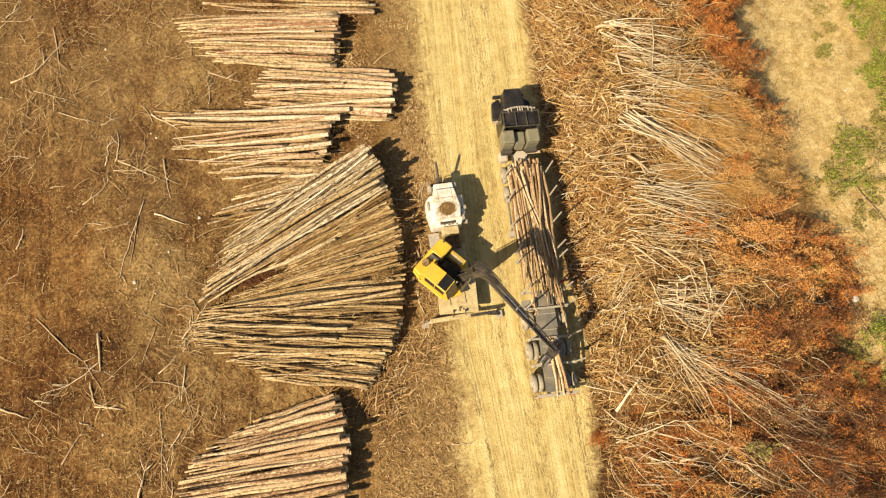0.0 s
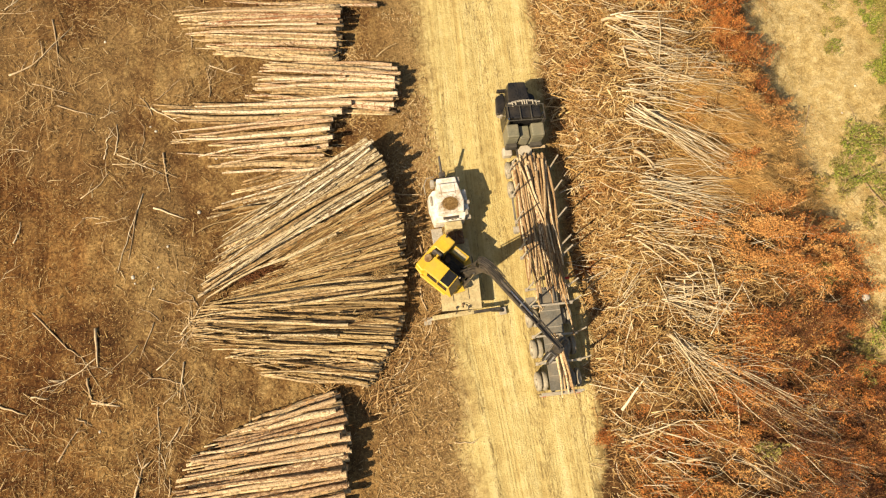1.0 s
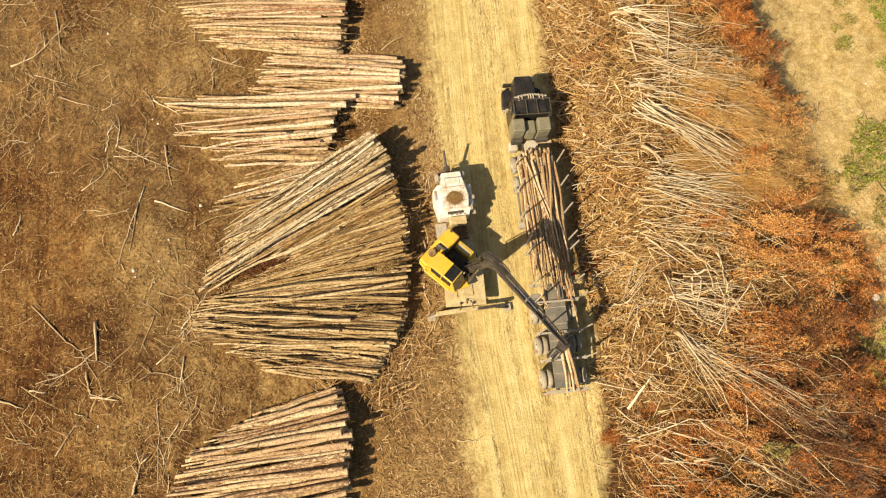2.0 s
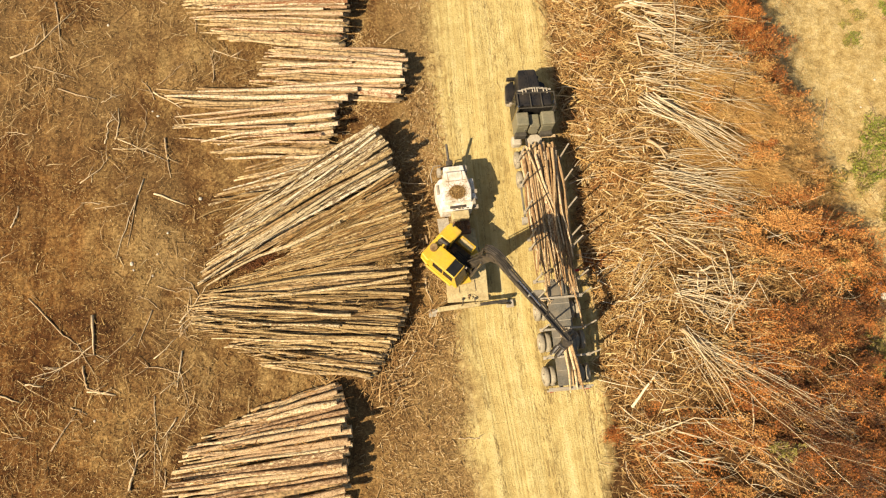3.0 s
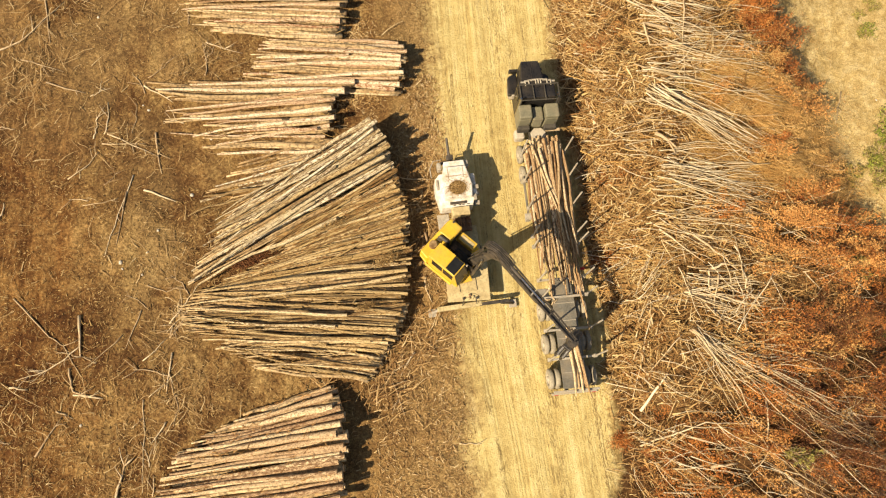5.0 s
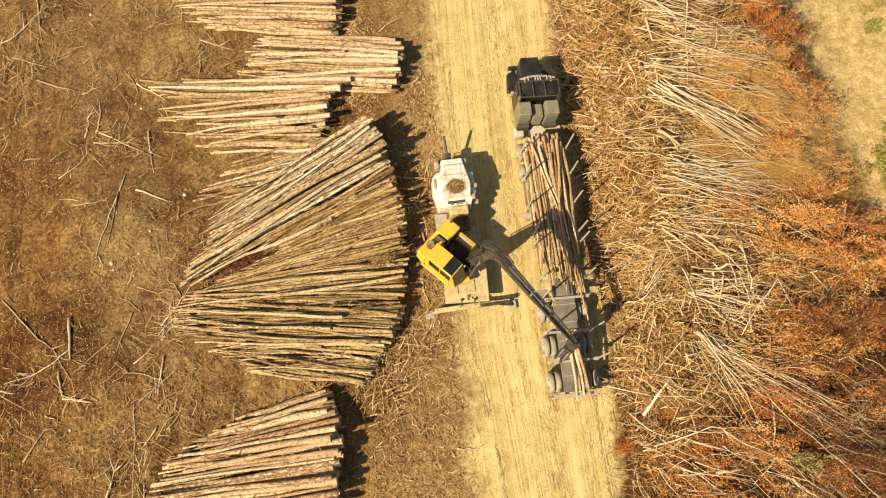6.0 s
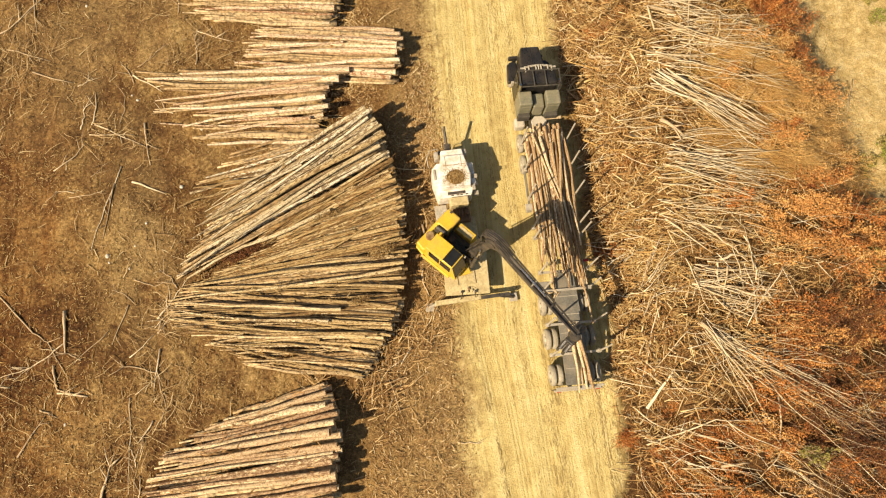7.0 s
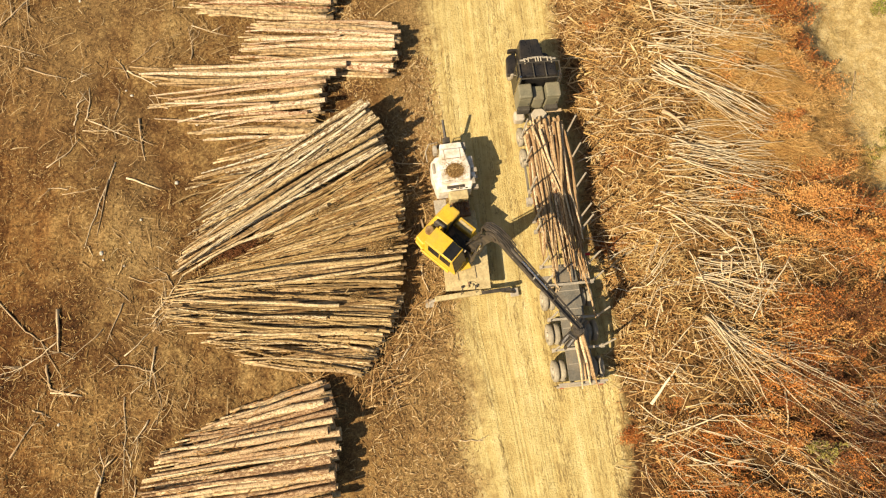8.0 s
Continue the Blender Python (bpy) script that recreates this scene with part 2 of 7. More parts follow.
TRAILER_DECK = material("grey_steel_deck", [(0.3, (0.115, 0.108, 0.085)), (0.7, (0.18, 0.17, 0.135))], scale=1.6, fine=16, rough=0.6, mottle=0.3, dirt=(0.28, 0.22, 0.14), dirt_amount=0.6)
BARE_STEEL = material("dusty_grey_steel", [(0.3, (0.30, 0.27, 0.21)), (0.7, (0.42, 0.38, 0.30))], scale=2, fine=16, rough=0.6, mottle=0.25, dirt=(0.38, 0.29, 0.17), dirt_amount=0.5)
TYRE = material("dusty_tyre_rubber", [(0.3, (0.26, 0.225, 0.16)), (0.7, (0.38, 0.335, 0.24))], scale=2, fine=20, rough=0.95, mottle=0.3, spec=0.2)
TYRE_DARK = material("dark_tyre_rubber", [(0.3, (0.045, 0.040, 0.032)), (0.7, (0.10, 0.088, 0.066))], scale=2, fine=20, rough=0.9, mottle=0.3, spec=0.2)
RIM = material("dusty_pale_steel", [(0.3, (0.40, 0.35, 0.26)), (0.7, (0.54, 0.49, 0.38))], rough=0.55, mottle=0.25, dirt=(0.36, 0.28, 0.17))
RED_LENS = material("red_lamp_lens", [(0.3, (0.40, 0.02, 0.015)), (0.7, (0.50, 0.03, 0.02))], rough=0.3, mottle=0.1, bump=0)
RUST = material("rusty_engine_parts", [(0.3, (0.10, 0.055, 0.03)), (0.6, (0.22, 0.13, 0.07)), (0.8, (0.36, 0.26, 0.16))], scale=5, fine=20, rough=0.85)
STONE = material("pale_stone", [(0.3, (0.50, 0.44, 0.33)), (0.7, (0.68, 0.62, 0.50))], scale=4, fine=20, rough=0.9)


def ground_material():
    m = bpy.data.materials.new("clearcut_earth_and_road")
    m.use_nodes = True
    nt = m.node_tree
    bsdf = nt.nodes["Principled BSDF"]
    tc = nt.nodes.new("ShaderNodeTexCoord").outputs["Object"]

    def attr(name):
        a = nt.nodes.new("ShaderNodeAttribute")
        a.attribute_name = name
        return a.outputs["Fac"]

    wob = nt.nodes.new("ShaderNodeVectorMath")
    wob.operation = 'MULTIPLY_ADD'
    nt.links.new(noise_node(nt, tc, 0.22, 2, 0.5).outputs["Color"], wob.inputs[0])
    wob.inputs[1].default_value = (0.45, 0, 0)
    nt.links.new(tc, wob.inputs[2])

    def stretched(sx, sy, rot=0.0):
        mp = nt.nodes.new("ShaderNodeMapping")
        mp.inputs["Scale"].default_value = (sx, sy, 1)
        mp.inputs["Rotation"].default_value = (0, 0, rot)
        nt.links.new(wob.outputs[0], mp.inputs["Vector"])
        return mp.outputs[0]

    big = noise_node(nt, tc, 0.16, 5, 0.6)
    mid = noise_node(nt, tc, 1.3, 6, 0.72)
    fine = noise_node(nt, tc, 6.0, 6, 0.75)
    grit = noise_node(nt, tc, 17.0, 3, 0.7)
    swath = noise_node(nt, stretched(1.1, 0.10, radians(-6)), 1.0, 4, 0.6)
    # brown clear-cut soil
    f = math_node(nt, 'ADD', math_node(nt, 'MULTIPLY', big.outputs[0], 0.40), math_node(nt, 'MULTIPLY', mid.outputs[0], 0.30))
    f = math_node(nt, 'ADD', f, math_node(nt, 'MULTIPLY', fine.outputs[0], 0.30))
    soil = ramp(nt, [(0.38, (0.042, 0.020, 0.009)), (0.45, (0.112, 0.056, 0.021)), (0.50, (0.185, 0.106, 0.041)), (0.55, (0.285, 0.182, 0.072)), (0.62, (0.44, 0.305, 0.130))])
    nt.links.new(f, soil.inputs[0])
    rows = noise_node(nt, stretched(4.2, 0.10, radians(-4)), 1.0, 3, 0.6)
    rw = ramp(nt, [(0.36, (0.60, 0.52, 0.46)), (0.50, (1.0, 1.0, 1.0)), (0.66, (1.14, 1.12, 1.08))])
    nt.links.new(rows.outputs[0], rw.inputs[0])
    sw = ramp(nt, [(0.38, (0.86, 0.76, 0.68)), (0.62, (1.06, 1.06, 1.02))])
    nt.links.new(swath.outputs[0], sw.inputs[0])
    soil_c = mixc(nt, 1.0, mixc(nt, 1.0, soil.outputs[0], sw.outputs[0], 'MULTIPLY'), (0.93, 0.92, 0.92), 'MULTIPLY')
    soil_c = mixc(nt, math_node(nt, 'MULTIPLY', attr("loam"), 0.85), soil_c, mixc(nt, 1.0, soil_c, rw.outputs[0], 'MULTIPLY'))
    soil_c = mixc(nt, math_node(nt, 'MULTIPLY', attr("straw"), 0.55), soil_c, mixc(nt, mid.outputs[0], (0.13, 0.066, 0.022), (0.50, 0.305, 0.12)))
    soil_c = mixc(nt, attr("loam"), soil_c, mixc(nt, 1.0, soil_c, (0.90, 0.77, 0.67), 'MULTIPLY'))
    soil_c = mixc(nt, math_node(nt, 'MULTIPLY', attr("dust"), 0.42), soil_c, mixc(nt, mid.outputs[0], (0.25, 0.155, 0.060), (0.56, 0.41, 0.185)))
    # tracked pale road
    sep = nt.nodes.new("ShaderNodeSeparateXYZ")
    nt.links.new(tc, sep.inputs[0])

    def tracks(sx, sy):
        c = nt.nodes.new("ShaderNodeCombineXYZ")
        nt.links.new(math_node(nt, 'MULTIPLY', attr("lane"), sx), c.inputs[0])
        nt.links.new(math_node(nt, 'MULTIPLY', sep.outputs[1], sy), c.inputs[1])
        return c.outputs[0]

    streak = noise_node(nt, tracks(1.3, 0.05), 1.0, 5, 0.65)
    streak2 = noise_node(nt, tracks(5.0, 0.08), 1.0, 4, 0.65)
    g = math_node(nt, 'ADD', math_node(nt, 'MULTIPLY', streak.outputs[0], 0.27), math_node(nt, 'MULTIPLY', streak2.outputs[0], 0.31))
    g = math_node(nt, 'ADD', g, math_node(nt, 'MULTIPLY', mid.outputs[0], 0.28))
    g = math_node(nt, 'ADD', g, math_node(nt, 'MULTIPLY', grit.outputs[0], 0.14))
    road = ramp(nt, [(0.37, (0.28, 0.19, 0.066)), (0.45, (0.44, 0.325, 0.124)), (0.51, (0.54, 0.425, 0.175)), (0.60, (0.64, 0.535, 0.265))])
    nt.links.new(g, road.inputs[0])
    # far bare dirt
    dirt = ramp(nt, [(0.34, (0.36, 0.245, 0.090)), (0.48, (0.49, 0.36, 0.150)), (0.62, (0.60, 0.47, 0.23))])
    nt.links.new(mid.outputs[0], dirt.inputs[0])
    grass = ramp(nt, [(0.35, (0.17, 0.145, 0.03)), (0.55, (0.30, 0.245, 0.06)), (0.7, (0.42, 0.33, 0.12))])
    nt.links.new(mid.outputs[0], grass.inputs[0])

    def edge(a, wob, lo=0.38, hi=0.62):
        n = math_node(nt, 'ADD', attr(a), math_node(nt, 'MULTIPLY', math_node(nt, 'SUBTRACT', mid.outputs[0], 0.5), wob))
        n = math_node(nt, 'ADD', n, math_node(nt, 'MULTIPLY', math_node(nt, 'SUBTRACT', fine.outputs[0], 0.5), wob * 0.6))
        r = ramp(nt, [(lo, (0, 0, 0)), (hi, (1, 1, 1))])
        nt.links.new(n, r.inputs[0])
        return r.outputs[0]

    # under the slash the colour itself is near-black, for the shade in its gaps
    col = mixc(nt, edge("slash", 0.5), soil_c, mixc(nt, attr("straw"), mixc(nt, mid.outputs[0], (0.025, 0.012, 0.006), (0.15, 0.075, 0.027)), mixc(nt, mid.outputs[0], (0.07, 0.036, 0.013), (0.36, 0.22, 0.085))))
    col = mixc(nt, edge("dirt", 0.7), col, dirt.outputs[0])
    col = mixc(nt, edge("grass", 0.9), col, grass.outputs[0])
    gr = ramp(nt, [(0.39, (0.54, 0.52, 0.50)), (0.60, (1.22, 1.21, 1.19))])
    nt.links.new(math_node(nt, 'ADD', math_node(nt, 'MULTIPLY', grit.outputs[0], 0.5), math_node(nt, 'MULTIPLY', fine.outputs[0], 0.5)), gr.inputs[0])
    col = mixc(nt, 1.0, col, gr.outputs[0], 'MULTIPLY')
    col = mixc(nt, edge("road", 1.1, 0.22, 0.80), col, road.outputs[0])
    nt.links.new(col, bsdf.inputs["Base Color"])
    bsdf.inputs["Roughness"].default_value = 0.95
    bsdf.inputs["Specular IOR Level"].default_value = 0.15
    b = nt.nodes.new("ShaderNodeBump")
    b.inputs["Strength"].default_value = 0.7
    b.inputs["Distance"].default_value = 0.09
    h = math_node(nt, 'ADD', math_node(nt, 'ADD', fine.outputs[0], math_node(nt, 'MULTIPLY', math_node(nt, 'MULTIPLY', mid.outputs[0], 1.2), math_node(nt, 'SUBTRACT', 1.0, attr("road")))), math_node(nt, 'MULTIPLY', grit.outputs[0], 0.5))
    h = math_node(nt, 'ADD', h, math_node(nt, 'MULTIPLY', math_node(nt, 'MULTIPLY', streak2.outputs[0], attr("road")), 0.9))
    nt.links.new(h, b.inputs["Height"])
    nt.links.new(b.outputs[0], bsdf.inputs["Normal"])
    return m


# ---- shape helpers ----
RNG = np.random.default_rng(7)
TABLE = np.random.default_rng(11).random((64, 64))


def vnoise(x, y, seed=0):
    """Smooth value noise, 0 to 1, one lump a metre; arrays or numbers."""
    x, y = np.asarray(x, float) + 17.3 * seed, np.asarray(y, float) + 9.1 * seed
    xi, yi = np.floor(x).astype(int), np.floor(y).astype(int)
    fx, fy = x - xi, y - yi
    fx, fy = fx * fx * (3 - 2 * fx), fy * fy * (3 - 2 * fy)
    t = lambda a, b: TABLE[a % 64, b % 64]
    return (t(xi, yi) * (1 - fx) + t(xi + 1, yi) * fx) * (1 - fy) + (t(xi, yi + 1) * (1 - fx) + t(xi + 1, yi + 1) * fx) * fy


def smooth(a, b, v):
    u = np.clip((np.asarray(v, float) - a) / (b - a), 0, 1)
    return u * u * (3 - 2 * u)


def road_left(y):
    return 3.72 + 0.10 * np.clip(4.0 - np.asarray(y), 0, 12) + 0.18 * np.sin(np.asarray(y) * 0.19) + 0.35 * (vnoise(np.asarray(y) * 0.35, 0.5, 3) - 0.5)


def lane(x, y):
    """The place across the road, following its tracks as they swing aside at the near end."""
    return x - np.clip(5.0 - y, 0, 20) * (0.05 + 0.08 * smooth(9.0, 4.5, x))


def road_right(y):
    return 11.05 + 0.25 * np.sin(np.asarray(y) * 0.17 + 1.0) + 0.35 * (vnoise(np.asarray(y) * 0.35, 7.5, 4) - 0.5)


def brush_right(y):
    return 26.7 - 1.2 * smooth(15, 22, y) + 1.0 * smooth(17.5, 14, y) + 2.4 * smooth(10.8, 9.0, y) + 1.2 * smooth(3.4, 1.5, y) - 2.3 * np.exp(-((np.asarray(y) - 2.7) / 1.5) ** 2) + 2.2 * (vnoise(np.asarray(y) * 0.3, 3.3, 5) - 0.5) + 1.0 * (vnoise(np.asarray(y) * 1.1, 5.3, 5) - 0.5)


def hollow(x, y):
    """Deep gaps between the felled crowns."""
    g = 0.0
    for a, b, r in ((26.2, 7.1, 0.7), (27.4, 6.6, 0.7), (24.4, 2.9, 0.7), (23.4, 2.7, 0.6), (26.3, 11.0, 0.6), (23.4, 18.6, 0.5), (16.9, 0.0, 0.5), (16.6, -3.0, 0.7), (13.6, 0.1, 0.5), (18.0, 5.9, 0.4), (21.6, 0.7, 0.5), (25.4, -1.6, 0.7), (19.6, -4.6, 0.5), (22.6, -5.6, 0.6), (14.9, -1.5, 0.4), (27.2, -3.8, 0.7)):
        g = np.maximum(g, np.exp(-(((x - a) / 1.5) ** 2 + (y - b) ** 2) / r ** 2))
    return g


def mound(x, y):
    """Height of the heaped slash beside the road."""
    x, y = np.asarray(x, float), np.asarray(y, float)
    body = smooth(0.0, 3.6, x - road_right(y) - 0.15) * smooth(0.8, -8.0, x - brush_right(y))
    h = 2.05 + 0.10 * np.clip(y - 6, -8, 13) + 0.75 * (vnoise(x * 0.33, y * 0.33, 1) - 0.5) + 0.75 * (vnoise(x * 0.9, y * 0.9, 2) - 0.5)
    return body * np.maximum(h, 0.3) * (1 - 0.6 * hollow(x, y))


def terrain(x, y):
    """Nearly level clear-cut; beyond the slash the land falls away."""
    x, y = np.asarray(x, float), np.asarray(y, float)
    on_road = smooth(0.0, 0.8, x - road_left(y)) * smooth(0.0, 0.8, road_right(y) - x)
    rough = 0.30 * (vnoise(x * 0.25, y * 0.25, 6) - 0.5) + 0.16 * (vnoise(x * 0.9, y * 0.9, 7) - 0.5) + 0.08 * (vnoise(x * 2.6, y * 2.6, 8) - 0.5)
    u = lane(x, y)
    ruts = -0.045 * (np.exp(-((u - 5.6) / 0.25) ** 2) + np.exp(-((u - 7.2) / 0.25) ** 2) + np.exp(-((u - 4.9) / 0.2) ** 2))
    return rough * (1 - on_road) * 0.8 + on_road * (0.04 * (vnoise(x * 1.5, y * 0.4, 9) - 0.5) + ruts) + 0.55 * mound(x, y) - 0.05 - 2.4 * smooth(20.5, 29.5, x)


def fast_mesh(name, verts, quads, mat, label, category, smooth_faces=False):
    me = bpy.data.meshes.new(name)
    me.vertices.add(len(verts))
    me.vertices.foreach_set("co", np.ascontiguousarray(verts, dtype=np.float32).ravel())
    me.loops.add(quads.size)
    me.loops.foreach_set("vertex_index", np.ascontiguousarray(quads, dtype=np.int32).ravel())
    me.polygons.add(len(quads))
    me.polygons.foreach_set("loop_start", np.arange(0, quads.size, quads.shape[1], dtype=np.int32))
    me.polygons.foreach_set("use_smooth", np.full(len(quads), smooth_faces))
    me.update(calc_edges=True)
    me.materials.append(mat)
    return tagged(new(name, me), label, category, kind="stuff")


def sticks(name, p0, d, length, radius, mat, label, category="brush", bend=0.06, rings=4, sides=3):
    """Many thin tapered, bent rods in one mesh. p0, d: start and unit way, n x 3."""
    n = len(p0)
    up = np.tile((0.0, 0.0, 1.0), (n, 1))
    side = np.cross(d, up)
    side /= np.maximum(np.linalg.norm(side, axis=1, keepdims=True), 1e-6)
    top = np.cross(side, d)
    ba = RNG.uniform(-1, 1, (n, 1)) * bend * length[:, None]
    bb = RNG.uniform(-0.4, 0.4, (n, 1)) * bend * length[:, None]
    kink = RNG.uniform(-1, 1, (n, 1)) * bend * 0.5 * length[:, None]
    vs = []
    for k in range(rings):
        s = k / (rings - 1)
        c = p0 + d * (length[:, None] * s) + side * (ba * math.sin(math.pi * s) + kink * math.sin(2 * math.pi * s)) + top * (bb * math.sin(math.pi * s))
        r = radius[:, None] * (1 - 0.65 * s)
        for j in range(sides):
            a = 2 * math.pi * j / sides + 0.5
            vs.append(c + side * (r * math.cos(a)) + top * (r * math.sin(a)))
    v = np.stack(vs, 1)
    base = np.array([[k * sides + j, k * sides + (j + 1) % sides, (k + 1) * sides + (j + 1) % sides, (k + 1) * sides + j] for k in range(rings - 1) for j in range(sides)])
    q = (base[None] + (np.arange(n) * rings * sides)[:, None, None]).reshape(-1, 4)
    return fast_mesh(name, v.reshape(-1, 3), q, mat, label, category)


def leaves(name, c, size, mat, label, category="leaves", flat=0.6):
    """Many small folded leaves in one mesh."""
    n = len(c)
    nrm = RNG.normal(size=(n, 3))
    nrm[:, 2] = np.abs(nrm[:, 2]) + flat
    nrm /= np.linalg.norm(nrm, axis=1, keepdims=True)
    a = np.cross(nrm, RNG.normal(size=(n, 3)))
    a /= np.maximum(np.linalg.norm(a, axis=1, keepdims=True), 1e-6)
    b = np.cross(nrm, a)
    s = size[:, None]
    v = np.stack([c - a * s, c + b * s * 0.45 + nrm * s * 0.15, c + a * s, c - b * s * 0.45 + nrm * s * 0.15], 1)
    q = np.arange(n * 4).reshape(-1, 4)
    return fast_mesh(name, v.reshape(-1, 3), q, mat, label, category)


def bm_box(bm, centre, size, bevel=0.02, m=None, taper=None):
    """A bevelled box; taper: scale of its top in x and y."""
    g = bmesh.ops.create_cube(bm, size=1.0)
    vs = g["verts"]
    for v in vs:
        k = taper if taper and v.co.z > 0 else (1, 1)
        v.co = Vector((v.co.x * size[0] * k[0], v.co.y * size[1] * k[1], v.co.z * size[2]))
    if bevel:
        es = list({e for v in vs for e in v.link_edges})
        r = bmesh.ops.bevel(bm, geom=es, offset=min(bevel, min(size) * 0.3), segments=2, affect='EDGES', profile=0.5)
        vs = list({v for f in r["faces"] for v in f.verts} | {v for v in vs if v.is_valid})
    mm = Matrix.Translation(centre) @ (m or Matrix.Identity(4))
    bmesh.ops.transform(bm, matrix=mm, verts=vs)
    return bm


def bm_rod(bm, p0, p1, r0, r1=None, seg=10, caps=True):
    p0, p1 = Vector(p0), Vector(p1)
    d = p1 - p0
    m = Matrix.Translation((p0 + p1) / 2) @ d.to_track_quat('Z', 'Y').to_matrix().to_4x4()
    bmesh.ops.create_cone(bm, cap_ends=caps, segments=seg, radius1=r0, radius2=r0 if r1 is None else r1, depth=d.length, matrix=m)
    return bm


def bm_tube(bm, pts, radii, seg=8):
    """A tube of rings along a bent line."""
    pts = [Vector(p) for p in pts]
    rings = []
    for i, p in enumerate(pts):
        d = (pts[min(i + 1, len(pts) - 1)] - pts[max(i - 1, 0)]).normalized()
        u = d.cross(Vector((0.13, 0.27, 1))).normalized()
        w = d.cross(u)
        rings.append([bm.verts.new(p + (u * math.cos(2 * math.pi * j / seg) + w * math.sin(2 * math.pi * j / seg)) * radii[i]) for j in range(seg)])
    for a, b in zip(rings, rings[1:]):
        for j in range(seg):
            bm.faces.new((a[j], a[(j + 1) % seg], b[(j + 1) % seg], b[j]))
    bm.faces.new(rings[0][::-1])
    bm.faces.new(rings[-1])
    return bm


def bm_prism(bm, outline, z0, z1, shrink=1.0, bevel=0.03):
    """A bevelled slab from an outline of x, y pairs."""
    cx, cy = sum(p[0] for p in outline) / len(outline), sum(p[1] for p in outline) / len(outline)
    lo = [bm.verts.new((x, y, z0)) for x, y in outline]
    hi = [bm.verts.new((cx + (x - cx) * shrink, cy + (y - cy) * shrink, z1)) for x, y in outline]
    n = len(outline)
    bm.faces.new(lo[::-1])
    bm.faces.new(hi)
    for i in range(n):
        bm.faces.new((lo[i], lo[(i + 1) % n], hi[(i + 1) % n], hi[i]))
    bmesh.ops.recalc_face_normals(bm, faces=bm.faces)
    if bevel:
        es = list({e for v in lo + hi for e in v.link_edges})
        bmesh.ops.bevel(bm, geom=es, offset=bevel, segments=2, affect='EDGES', profile=0.5)
    return bm


def mesh_of(name, bm, mat, smooth_faces=False):
    me = bpy.data.meshes.new(name)
    bmesh.ops.recalc_face_normals(bm, faces=bm.faces)
    bm.to_mesh(me)
    bm.free()
    for mm in mat if isinstance(mat, (list, tuple)) else (mat,):
        me.materials.append(mm)
    if smooth_faces:
        me.polygons.foreach_set("use_smooth", np.full(len(me.polygons), True))
    return me


def part(name, bm, mat, parent, label="", smooth_faces=False):
    ob = new(name, mesh_of(name, bm, mat, smooth_faces))
    ob.parent = parent
    return tagged(ob, label)


def B():
    return bmesh.new()


# ---- ground ----
def axis(lo, hi, step, far):
    a = list(np.arange(lo, hi + 1e-6, step))
    d, out = step, []
    v = hi
    while v < far:
        d *= 1.35
        v += d
        out.append(v)
    d, pre = step, []
    v = lo
    while v > -far:
        d *= 1.35
        v -= d
        pre.append(v)
    return np.array(pre[::-1] + a + out)


